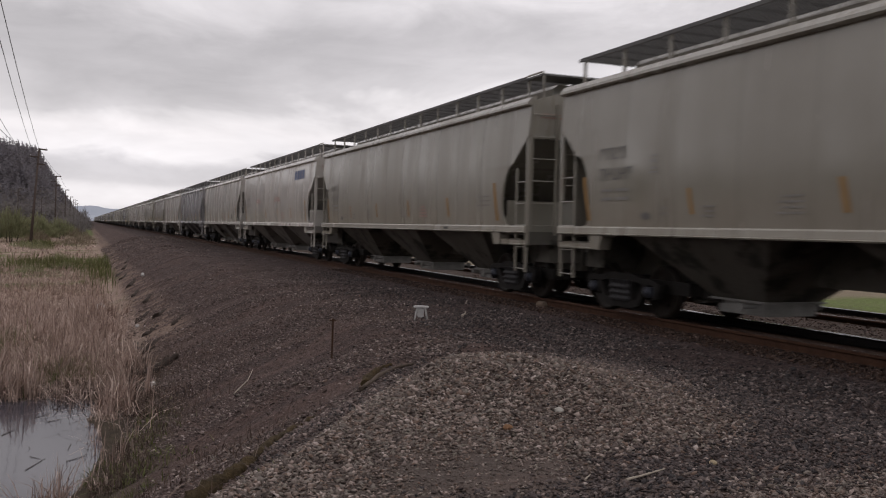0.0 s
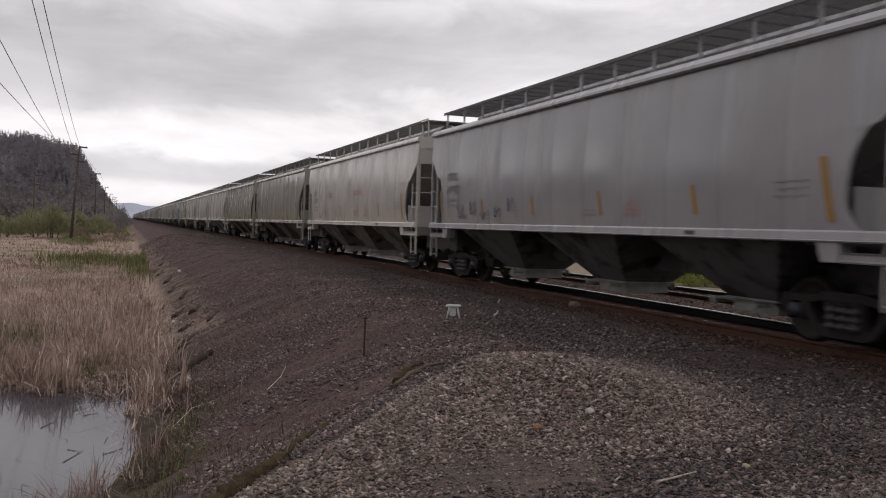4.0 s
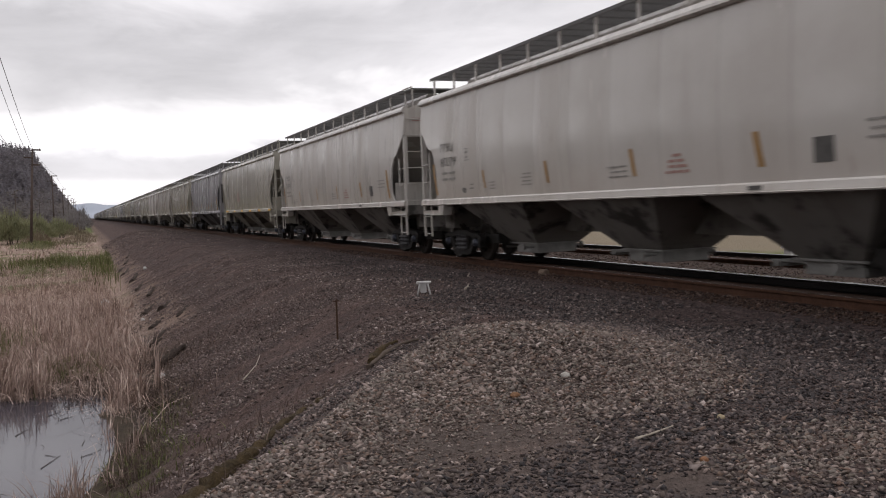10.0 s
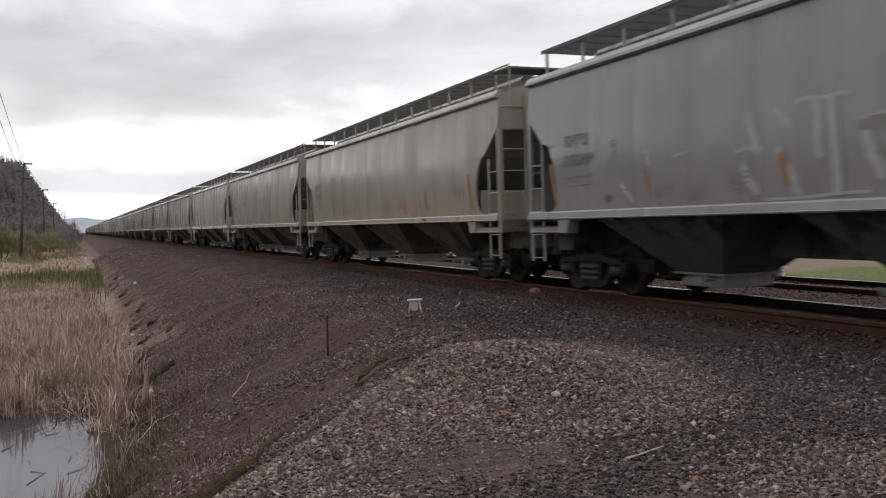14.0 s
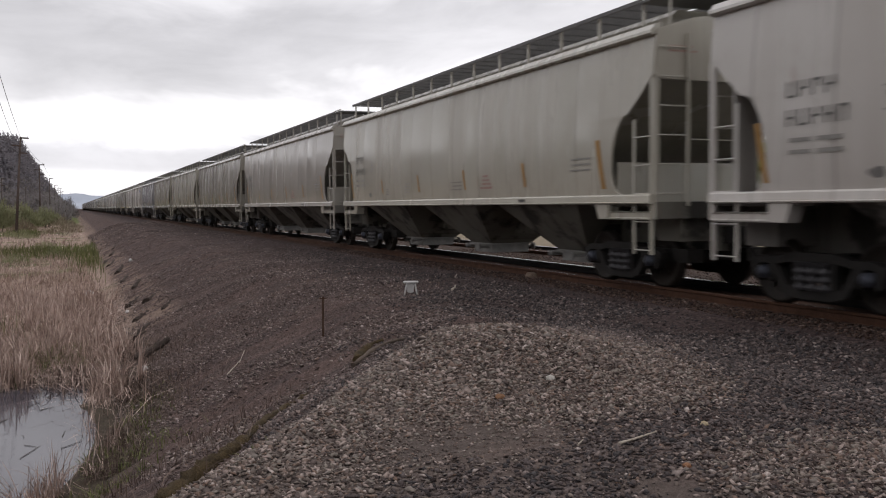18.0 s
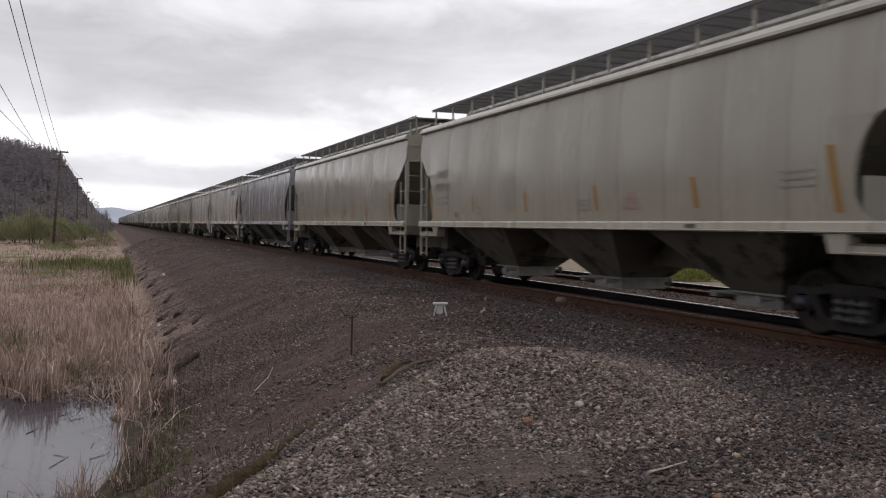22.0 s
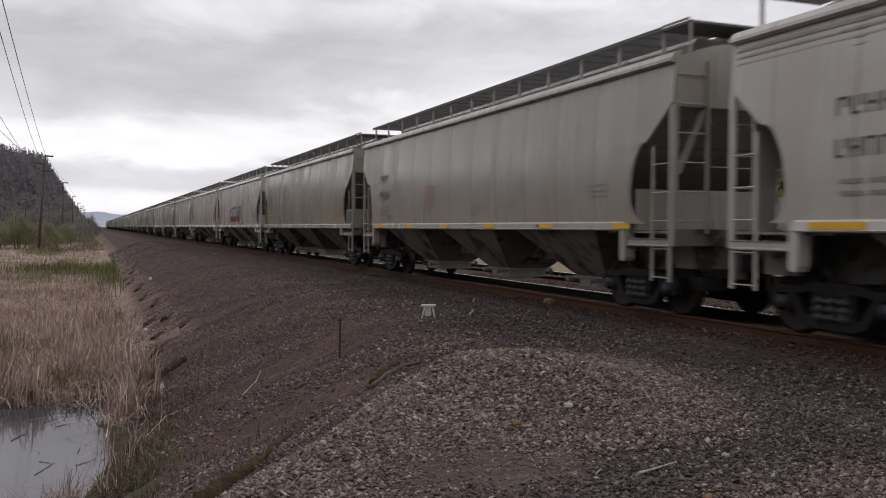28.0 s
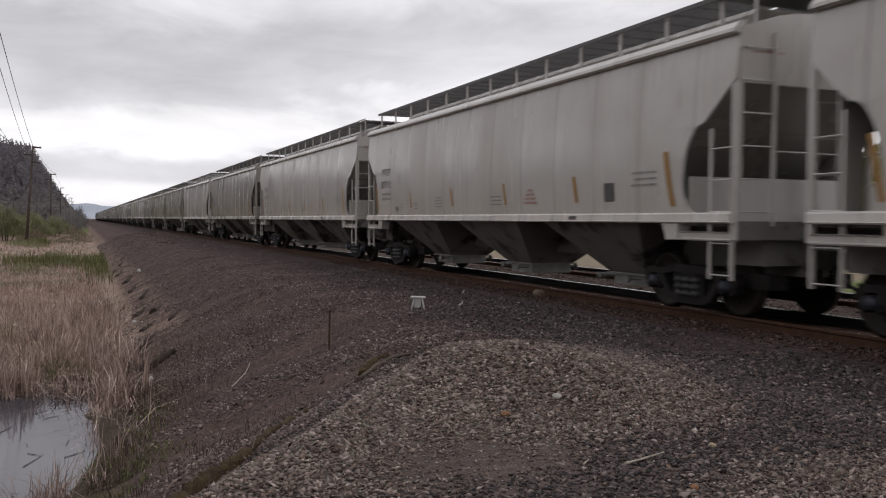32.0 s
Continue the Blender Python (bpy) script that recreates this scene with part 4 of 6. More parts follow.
def scribble(car, rng, material, n, y_from, y_to, z_mid):
    for k in range(n):
        y = y_from + (y_to - y_from) * k / max(1, n - 1)
        z, pts = z_mid + rng.uniform(-0.15, 0.15), []
        ph, w, h = rng.uniform(0, 6), rng.uniform(0.06, 0.16), rng.uniform(0.08, 0.2)
        for i in range(22):
            a = i * 0.42
            pts.append((y - 0.018 * i + w * math.sin(a + ph), max(1.42, z + h * math.sin(1.6 * a + ph))))
        part("sprayed_scrawl", stroke(bmesh.new(), pts, 0.03, 0.006), material, car, "scrawled spray lines")


def decorate(car, style, rng):
    """Stripes, lettering blocks and panels on the side that faces the marsh. The far end is +y."""
    far = HALF - 1.38
    if "yellow" not in style:
        for y, hgt, w in ((7.48, 0.80, 0.06), (4.51, 0.40, 0.05), (1.55, 0.44, 0.06), (-1.42, 0.46, 0.06), (-4.39, 0.48, 0.07), (-7.26, 0.85, 0.08)):
            z0 = 1.50 if hgt > 0.7 else 1.60
            part("reflector_stripe", decal(bmesh.new(), y - 0.85 * w, y + 0.85 * w, z0, z0 + hgt, 0.2), ORANGE, car, "faded orange stripe")
    else:
        for k in range(6):
            y = far - 0.62 - 2.75 * k
            bm = box(bmesh.new(), -1.622, -1.606, y - (0.42 if k else 0.5), y + (0.1 if k else 0.4), SILL + 0.035, SILL + 0.125)
            part("reflector_patch", bm, YELLOW, car, "yellow reflective patch")
    yellow = "yellow" in style
    if yellow:
        bm = bmesh.new()
        prism(bm, [(-1.44, 2.15), (-1.33, 2.15), (-0.84, 3.20), (-0.95, 3.20)], 1, 0.06 - HALF, 0.10 - HALF)
        part("diagonal_brace", bm, PAINT, car)
    big, y, rows = (0.23, 6.63, ((2.89, 4), (2.38, 5))) if yellow else (0.21, 7.12, ((2.78, 4), (2.42, 5)))
    for z, letters in rows:
        w = big * 0.74
        bm = bmesh.new()
        for k in range(letters):
            # each letter is a plain block with gaps, none is legible
            a = y - k * (w + 0.055)
            decal(bm, a - w * 0.22, a, z - big, z)
            decal(bm, a - w, a - w * 0.78, z - big * rng.choice((1.0, 0.55)), z)
            q = rng.choice((0.0, 0.42, 0.85))
            decal(bm, a - w * 0.78, a - w * 0.22, z - big * (q + 0.15), z - big * q)
        part("lettering", bm, INK if yellow else INK_WORN, car, "row of worn dark letters")
    bm = bmesh.new()
    for k in range(2):
        z = (1.89 if yellow else 2.06) - 0.15 * k
        decal(bm, y - 0.42, y - 0.06, z - 0.055, z)
        decal(bm, y - 0.92, y - 0.52, z - 0.055, z)
    part("data_block", bm, INK_FAINT, car, "faded lines of small print")
    for ya, yb, z0, n, dz in ((2.25, 2.72, 1.59, 4, 0.075), (4.0, 4.3, 1.56, 3, 0.07), (-1.2, -0.6, 1.60, 3, 0.085), (-6.85, -6.15, 1.84, 3, 0.10), (5.15, 5.4, 1.60, 2, 0.09)):
        bm = bmesh.new()
        for k in range(n):
            words(bm, rng, ya, yb - 0.06 * (k % 2), z0 + dz * k, 0.030)
        part("data_block", bm, INK_FAINT, car, "faded lines of small print")
    part("stencil", blob(bmesh.new(), rng, 5.72, 1.58, 0.13, 0.07, 0.006, 14, 0.15), INK_WORN, car, "small dark round stencil")
    bm = bmesh.new()
    yp, zp = (5.04, 2.40) if yellow else (5.36, 2.28)
    for za, zb, ya, yb in ((0.0, 0.02, 0.0, 0.27), (0.27, 0.29, 0.0, 0.27), (0.06, 0.10, 0.05, 0.2), (0.17, 0.22, 0.05, 0.22)):
        decal(bm, yp + ya, yp + yb, zp + za, zp + zb)
    part("test_plate", bm, INK_FAINT, car, "small framed inspection panel")
    bm = box(bmesh.new(), -1.62, -1.607, -4.4, -4.15, SILL + 0.05, SILL + 0.11)
    part("sill_plate", bm, INK, car, "small dark plate")
    bm = bmesh.new()
    for k in range(2):
        box(bm, -1.28, -0.72 - 0.1 * k, -HALF - 0.0235, -HALF - 0.019, 3.66 + 0.07 * k, 3.685 + 0.07 * k)
    part("warning_text", bm, INK_RED, car, "line of faded red print")
    if "red" in style:
        for ya, yb in ((far - 4.6, far - 2.5), (far - 9.6, far - 7.4)):
            bm = words(bmesh.new(), rng, ya + 0.45, yb - 0.35, 2.42, 0.07)
            words(bm, rng, ya + 0.55, yb - 0.5, 2.53, 0.07)
            part("warning_text", bm, INK_RED, car, "line of red print")
    if "yellow" in style:
        bm = bmesh.new()
        for k in range(7):
            words(bm, rng, far - 5.6 + rng.uniform(0, 0.25), far - 4.75, 1.85 + 0.085 * k, 0.045)
        part("warning_text", bm, INK_RED, car, "block of red print")
    else:
        bm = bmesh.new()
        for k in range(4):
            words(bm, rng, -2.85 + 0.06 * k, -2.25 - 0.05 * k, 1.60 + 0.085 * k, 0.045)
        part("warning_text", bm, INK_RED, car, "faded red print")
    if "logo" in style:
        for k in range(4):
            part("company_mark", decal(bmesh.new(), -5.3 - 0.48 * k, -4.92 - 0.48 * k, 3.28, 3.66, 0.16), INK_BLUE, car, "blue painted company mark")
    if "square" in style:
        part("placard", decal(bmesh.new(), -5.65, -5.32, 1.60, 1.92), INK, car, "dark square placard")
    if "ribs" in style:
        for k in range(4):
            bm = rod(bmesh.new(), (-1.50 - 0.002 * k, -HALF + 0.1, 3.80 - 0.10 * k), (-1.50 - 0.002 * k, HALF - 0.1, 3.80 - 0.10 * k), 0.035, 8)
            part("top_rib", bm, PAINT, car)
    if "graffiti" in style:
        graffiti(car, rng)
    if "scribble" in style:
        if "square" in style:
            smears(car, rng)
        else:
            scribble(car, rng, SPRAY_DARK, 5, 6.2, 3.0, 1.72)


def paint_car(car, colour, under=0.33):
    """Give every painted part of one car that car's own colour, scaled down beneath and inside the ends, up on the
    sills.
    """
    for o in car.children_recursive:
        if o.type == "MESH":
            # shade and grime beneath and inside the ends are scaled into these colours
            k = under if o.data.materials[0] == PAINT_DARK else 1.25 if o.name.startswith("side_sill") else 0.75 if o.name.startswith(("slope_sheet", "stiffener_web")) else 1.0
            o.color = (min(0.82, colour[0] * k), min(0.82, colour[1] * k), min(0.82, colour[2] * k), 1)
            if o.name.startswith("wheelset"):
                WHEELS.setdefault(car, []).append(o)


BEIGE, GREY, WHITE, TAN, BLUE, STONE = (0.295, 0.283, 0.245), (0.345, 0.33, 0.30), (0.515, 0.50, 0.478), (0.335, 0.322, 0.27), (0.295, 0.297, 0.325), (0.39, 0.38, 0.33)
CARS = [
    ("plain", BEIGE), ("plain", BEIGE), ("red logo", WHITE), ("square", WHITE), ("scribble", BLUE), ("red", WHITE), ("plain", GREY), ("plain", TAN),
    ("plain", WHITE), ("square", WHITE), ("square", WHITE), ("yellow", STONE), ("scribble square", BLUE), ("plain", TAN), ("red", GREY), ("plain", WHITE),
    ("plain", STONE), ("plain", GREY), ("plain", BEIGE), ("plain", TAN), ("plain", TAN), ("square", BLUE), ("logo", WHITE), ("yellow ribs", WHITE),
    ("yellow", GREY), ("plain", BEIGE), ("graffiti", WHITE), ("square", WHITE), ("plain", WHITE), ("plain", GREY), ("plain", WHITE), ("plain", BEIGE),
]
NAMES = {BEIGE: "beige", GREY: "grey", WHITE: "off-white", TAN: "tan", BLUE: "blue-grey", STONE: "pale stone"}
NOTES = {"plain": "with orange reflector stripes", "red": "with red warning print", "logo": "with a blue company mark", "square": "with a dark placard", "yellow": "with yellow sill reflectors",
         "graffiti": "with red and blue graffiti", "scribble": "with pale scribbled graffiti"}
FLEET, TINTS = [], []


def gap_y(n, t):
    """Where the coupling before car n stands along the track at t seconds."""
    return 15.852 + PITCH * n - 16.31733 * t + 0.02730183 * t * t + 0.00010186 * t ** 3


def build_train():
    rng = random.Random(11)
    near, far, count = base_car(True), base_car(False), 62
    for i in range(count):
        style, colour = CARS[i] if i < len(CARS) else ("plain", rng.choice((BEIGE, GREY, WHITE, TAN, STONE, WHITE, GREY)))
        place = pose(TRACK_X, gap_y(i - 1, 0) + PITCH / 2, 0)
        if i in (0, count - 1):
            car = near if i == 0 else far
            car.matrix_basis = place
        else:
            car = copy_thing(near if i < 30 else far, place)
        v = rng.uniform(0.93, 1.06)
        FLEET.append(car)
        TINTS.append((colour[0] * v * 0.935, colour[1] * v * 0.912, colour[2] * v * 0.896))
        kind = style.split()[0]
        tagged(car, "%s weathered steel covered hopper car %s" % (NAMES[colour], NOTES[kind]), "freight car", group="cars of the freight train")
    for i, car in enumerate(FLEET):
        if i < 30:
            # the sill runs to the car's ends, or stops at long brackets with a lower sill beyond
            if "yellow" in CARS[i][0]:
                for o in car.children:
                    if o.name.startswith("side_sill") and o.data.vertices[0].co.x < 0:
                        o.data = SHORT_SILL[0]
                    if o.name.startswith("jacking_bracket"):
                        o.data = LONG_BRACKET[o.data.name]
        if i < 34:
            decorate(car, CARS[i][0] if i < len(CARS) else "plain", rng)
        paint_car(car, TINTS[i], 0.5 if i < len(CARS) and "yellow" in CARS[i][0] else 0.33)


build_train()


# ---------------------------------------------------------------- loose gravel, stones
def stone_material(name, stops, rough=0.9):
    m, nt, bs = nodes_of(name)
    geo = nt.nodes.new("ShaderNodeNewGeometry")
    fine = noise_node(nt, mapped(nt), 40, 4)
    base = ramp_node(nt, geo.outputs["Random Per Island"], stops)
    nt.links.new(mix_node(nt, range_node(nt, fine, 0.35, 0.75, 0.0, 0.55), base, mix_node(nt, 1.0, base, (0.55, 0.5, 0.46), "MULTIPLY")), bs.inputs["Base Color"])
    bs.inputs["Roughness"].default_value = rough
    bump_to(nt, bs, fine, 0.3, 0.01)
    return m


PALE_GRAVEL = stone_material("pale_mound_gravel", [(0, (0.0590, 0.0436, 0.0388)), (0.15, (0.0950, 0.0698, 0.0611)), (0.3, (0.1220, 0.0960, 0.0815)), (0.45, (0.1690, 0.1090, 0.0820)), (0.6, (0.1640, 0.1380, 0.1240)), (0.75, (0.1940, 0.1659, 0.1397)), (0.86, (0.2610, 0.1998, 0.1756)), (0.96, (0.3330, 0.2677, 0.2377)), (1, (0.4230, 0.3560, 0.3250))])
DARK_GRAVEL = stone_material("dark_ballast_stone", [(0, (0.0199, 0.0167, 0.0179)), (0.25, (0.0399, 0.0325, 0.0338)), (0.45, (0.0609, 0.0453, 0.0432)), (0.7, (0.0893, 0.0690, 0.0658)), (0.86, (0.1218, 0.0924, 0.0839)), (0.94, (0.165, 0.1285, 0.1175)), (0.985, (0.235, 0.189, 0.173)), (1, (0.36, 0.304, 0.278))])

BANK_GRAVEL = stone_material("bank_ballast_stone", [(0, (0.045, 0.031, 0.028)), (0.25, (0.083, 0.060, 0.054)), (0.5, (0.122, 0.088, 0.079)), (0.74, (0.163, 0.121, 0.110)), (0.90, (0.213, 0.164, 0.150)), (0.97, (0.285, 0.225, 0.209)), (1, (0.42, 0.347, 0.33))])
RUST_GRAVEL = stone_material("rust_stained_ballast", [(0.0, (0.022, 0.012, 0.009)), (0.5, (0.055, 0.030, 0.021)), (0.85, (0.10, 0.058, 0.042)), (1.0, (0.18, 0.13, 0.11))])

# an eight-sided fragment
ICO_V = np.array([(1, 0, 0), (-1, 0, 0), (0, 1, 0), (0, -1, 0), (0, 0, 1), (0, 0, -1)], float)
ICO_F = np.array([(0, 2, 4), (2, 1, 4), (1, 3, 4), (3, 0, 4), (2, 0, 5), (1, 2, 5), (3, 1, 5), (0, 3, 5)])


def cloud_mesh(name, verts, faces, material):
    """One mesh from arrays of vertices and triangles or quads."""
    me = bpy.data.meshes.new(name)
    n, k = faces.shape
    me.vertices.add(len(verts)); me.vertices.foreach_set("co", verts.astype(np.float32).ravel())
    me.loops.add(n * k); me.loops.foreach_set("vertex_index", faces.astype(np.int32).ravel())
    me.polygons.add(n); me.polygons.foreach_set("loop_start", np.arange(0, n * k, k, dtype=np.int32))
    me.update(calc_edges=True)
    me.validate()
    me.materials.append(material)
    return new(name, me)


def turned(rng, n):
    """n random rotation matrices."""
    q = rng.normal(size=(n, 4)); q /= np.linalg.norm(q, axis=1)[:, None]
    w, x, y, z = q.T
    return np.stack([np.stack([1 - 2 * (y * y + z * z), 2 * (x * y - z * w), 2 * (x * z + y * w)], -1),
                     np.stack([2 * (x * y + z * w), 1 - 2 * (x * x + z * z), 2 * (y * z - x * w)], -1),
                     np.stack([2 * (x * z - y * w), 2 * (y * z + x * w), 1 - 2 * (x * x + y * y)], -1)], -2)


def scatter_stones(name, label, xy, size, material, seed, sink=0.25):
    rng = np.random.default_rng(seed)
    n = len(xy)
    shape = ICO_V[None] * (1 + rng.uniform(-0.35, 0.3, (n, len(ICO_V), 1))) + rng.uniform(-0.38, 0.38, (n, len(ICO_V), 3))
    shape = shape * np.stack([rng.uniform(0.8, 1.3, n), rng.uniform(0.7, 1.05, n), rng.uniform(0.32, 0.6, n)], -1)[:, None, :]
    # the fragments lie on their flat sides, each turned about the upright and a little tipped
    a, tip = rng.uniform(0, 6.2832, n), rng.normal(0, 0.35, (2, n))
    c, s, o, l = np.cos(a), np.sin(a), np.zeros(n), np.ones(n)
    R = np.stack([np.stack([c, -s, o], -1), np.stack([s, c, o], -1), np.stack([tip[0], tip[1], l], -1)], -2)
    v = np.einsum("nij,nkj->nki", R, shape) * size[:, None, None]
    z = ground_z(xy[:, 0], xy[:, 1])
    v += np.stack([xy[:, 0], xy[:, 1], z + size * sink], -1)[:, None, :]
    f = ICO_F[None] + (np.arange(n) * len(ICO_V))[:, None, None]
    ob = cloud_mesh(name, v.reshape(-1, 3), f.reshape(-1, 3), material)
    return tagged(ob, label, "gravel", kind="stuff")


def patches(x, y, k, seed):
    """A smooth random field between 0 and 1, for uneven cover."""
    rng = np.random.default_rng(seed)
    s = np.zeros_like(x)
    for _ in range(7):
        a, ph, f = rng.uniform(0, 6.28), rng.uniform(0, 6.28), k * rng.uniform(0.6, 1.7)
        s += np.sin((x * math.cos(a) + y * math.sin(a)) * f + ph)
    return 0.5 + s / 7


def build_gravel():
    rng = np.random.default_rng(5)
    # the mound: everywhere on its near face, thinner on the trodden patch
    n = 190000
    x, y = rng.uniform(-0.6, 7.2, n), rng.uniform(2.0, 11.0, n)
    early = rng.random(n) < 0.05
    x, y = np.where(early, rng.uniform(-3.5, 7.2, n), x), np.where(early, rng.uniform(-3.0, 3.0, n), y)
    e = -0.8 * x + 0.6 * y
    trod = np.exp(-(((x - 2.45) / 0.75) ** 2 + ((y - 5.25) / 0.65) ** 2))
    bare = np.exp(-((((x - 3.06) / 0.26) ** 2 + ((y - 3.98) / 0.26) ** 2) ** 2))
    ring = np.exp(-(((x - 4.0) / 1.9) ** 2 + ((y - 7.4) / 2.0) ** 2)) + 0.7 * np.exp(-(((e - 2.6) / 0.7) ** 2)) + 0.6 * np.exp(-(((x - 4.4) / 1.2) ** 2 + ((y - 4.1) / 0.6) ** 2))
    keep = (e < 3.12 + 0.12 * np.sin(2.3 * x)) & (rng.random(n) < np.clip(0.62 + 0.8 * ring, 0, 1) * np.clip(1.0 - 0.55 * trod, 0.4, 1) * (1 - 0.94 * bare) * np.clip((7.3 - x) / 1.2, 0, 1) * np.where(early, 1, np.clip((y - 2.0) / 1.5, 0, 1)))
    wander = 0.5 * (patches(x, y, 1.8, 31) - 0.5)
    pale = np.clip((y + wander - 4.95 - 0.45 * (x - 2.6)) / 0.45 + 0.5, 0, 1) * np.clip((6.2 + wander - x) / 0.7, 0, 1)
    pale = np.maximum(pale, 0.95 * np.exp(-(((x - 4.5) / 1.45) ** 2 + ((y - 3.95) / 0.68) ** 2) ** 2))
    shade = keep & (rng.random(n) > 0.04 + 0.94 * pale)
    keep = keep & ~shade
    # a dark strip between the mound and the bank
    dx, dy = rng.uniform(1.2, 6.4, 30000), rng.uniform(7.0, 12.5, 30000)
    de = -0.8 * dx + 0.6 * dy
    dk = (de > 3.05) & (de < 3.55 + 0.35 * patches(dx, dy, 1.4, 41)) | ((dy > 9.6) & (dx > 3.4) & (de > 0.8) & (rng.random(30000) < 0.6 * patches(dx, dy, 1.4, 42)))
    xy = np.concatenate([np.stack([x, y], -1)[shade], np.stack([dx, dy], -1)[dk]])
    scatter_stones("dark_gravel", "dark grey crushed gravel on the flat top", xy, 0.010 + 0.019 * rng.random(len(xy)) ** 2.2, DARK_GRAVEL, 16)
    xy = np.stack([x, y], -1)[keep]
    size = (0.009 + 0.021 * rng.random(len(xy)) ** 2.2) * np.clip(1.05 - 0.55 * trod[keep], 0.45, 1)
    scatter_stones("mound_gravel", "pale crushed gravel heaped in a low mound", xy, size, PALE_GRAVEL, 6)
    # coarser stones on the crest
    n = 2600
    a, q = rng.uniform(0, 6.2832, n), rng.random(n) ** 0.5
    x, y = 3.75 + 1.75 * q * np.cos(a), 7.9 + 1.5 * q * np.sin(a)
    xy = np.stack([x, y], -1)[-0.8 * x + 0.6 * y < 3.0]
    scatter_stones("crest_stones", "coarse pale stones on the crest of the mound", xy, 0.020 + 0.020 * rng.random(len(xy)) ** 2, PALE_GRAVEL, 26, 0.35)
    # ballast along the track and down the bank, washed off in streaks down the slope
    n = 230000
    x, y = rng.uniform(0.6, 8.4, n), 3.0 + 33 * rng.random(n) ** 1.35
    e = -0.8 * x + 0.6 * y
    runs = patches(0.35 * x, 1.5 * y, 1.5, 3)
    dens = np.clip(0.62 + 0.09 * (x - 4), 0.45, 1.0) * np.clip((8.4 - x) / 0.4, 0, 1) * np.clip(2.5 * runs - 0.4, 0.14, 1) * np.clip((37 - y) / 9, 0.1, 1)
    keep = ((e > 3.1) | (x > 5.6)) & (rng.random(n) < dens)
    xy = np.stack([x, y], -1)[keep]
    size = 0.012 + 0.026 * rng.random(len(xy)) ** 2.4
    dark = xy[:, 0] + 1.6 * (patches(xy[:, 0], xy[:, 1], 1.2, 47) - 0.5) + 0.5 * rng.normal(size=len(xy)) > 5.6 + 0.07 * np.clip(xy[:, 1] - 10, 0, 30)
    scatter_stones("ballast_stones", "grey-brown crushed ballast stones on the bank", xy[~dark], size[~dark], BANK_GRAVEL, 7)
    scatter_stones("shoulder_ballast", "dark blue-grey ballast stones beside the track", xy[dark], size[dark], DARK_GRAVEL, 17)
    n = 24000
    x, y = rng.uniform(1.6, 8.6, n), 27 + 85 * rng.random(n) ** 1.4
    keep = rng.random(n) < np.clip((y - 27) / 9, 0, 1) * np.clip(0.3 + patches(0.4 * x, y, 0.9, 23), 0.2, 1)
    xy = np.stack([x, y], -1)[keep]
    scatter_stones("far_ballast", "grey-brown ballast stones on the far bank", xy, (0.02 + 0.03 * rng.random(len(xy)) ** 2) * np.clip(xy[:, 1] / 55, 0.8, 2.0), BANK_GRAVEL, 24)
    n = 20000
    x, y = rng.uniform(0.9, 7.5, n), 8.0 + 34 * rng.random(n) ** 1.3
    e = -0.8 * x + 0.6 * y
    keep = (e > 3.3) & (rng.random(n) < np.clip(patches(0.4 * x, 1.4 * y, 1.1, 13) * 1.5 - 0.3, 0.05, 1))
    xy = np.stack([x, y], -1)[keep]
    scatter_stones("bank_stones", "scattered pale stones and chips on the brown bank", xy, 0.012 + 0.024 * rng.random(len(xy)) ** 2, PALE_GRAVEL, 9)
    n = 12000
    x, y = 8.5 + 0.76 * rng.random(n) ** 0.8, 3.0 + 30 * rng.random(n) ** 1.4
    scatter_stones("track_ballast", "rust-brown ballast stones beside the rails", np.stack([x, y], -1), 0.014 + 0.024 * rng.random(n) ** 2, RUST_GRAVEL, 8, 0.3)
    n = 14000
    x, y = rng.uniform(10.9, 16.2, n), 4.0 + 24 * rng.random(n) ** 1.2
    xy = np.stack([x, y], -1)[(np.abs(x - 13.16) > 0.09) & (np.abs(x - 14.66) > 0.09)]
    scatter_stones("bed_ballast", "brown ballast stones beyond the rails", xy, 0.016 + 0.026 * rng.random(len(xy)) ** 2, RUST_GRAVEL, 18, 0.1)


build_gravel()


def lone_stone(name, label, x, y, r, low, high, seed):
    rng = random.Random(seed)
    bm = bmesh.new()
    bmesh.ops.create_icosphere(bm, subdivisions=2, radius=r)
    for v in bm.verts:
        v.co *= 1 + 0.25 * (noise.noise(v.co * 1.6 / r + Vector((seed, 0, 0))))
        v.co.z *= 0.7
    ob = part(name, bm, simple(name + "_surface", low, high, 20, 0.85, 0, 0.3))
    ob.location = (x, y, float(ground_z(x, y)) + r * 0.35)
    return tagged(ob, label, "stone")


lone_stone("stone", "single whitish stone on the gravel mound", 3.74, 6.58, 0.042, (0.30, 0.28, 0.25), (0.46, 0.44, 0.40), 1)
lone_stone("stone", "rust-orange stone lying in grey gravel", 3.14, 6.34, 0.04, (0.14, 0.075, 0.04), (0.25, 0.14, 0.08), 2)
lone_stone("stone", "rust-orange stone beside a bare patch", 3.36, 4.27, 0.028, (0.16, 0.08, 0.04), (0.28, 0.14, 0.08), 3)
lone_stone("stone", "yellowish stone lying in grey gravel", 4.10, 5.02, 0.03, (0.26, 0.21, 0.13), (0.38, 0.31, 0.21), 4)
lone_stone("stone", "pale tan stone against the rusty rail", 9.10, 16.85, 0.13, (0.12, 0.085, 0.065), (0.20, 0.15, 0.115), 5)


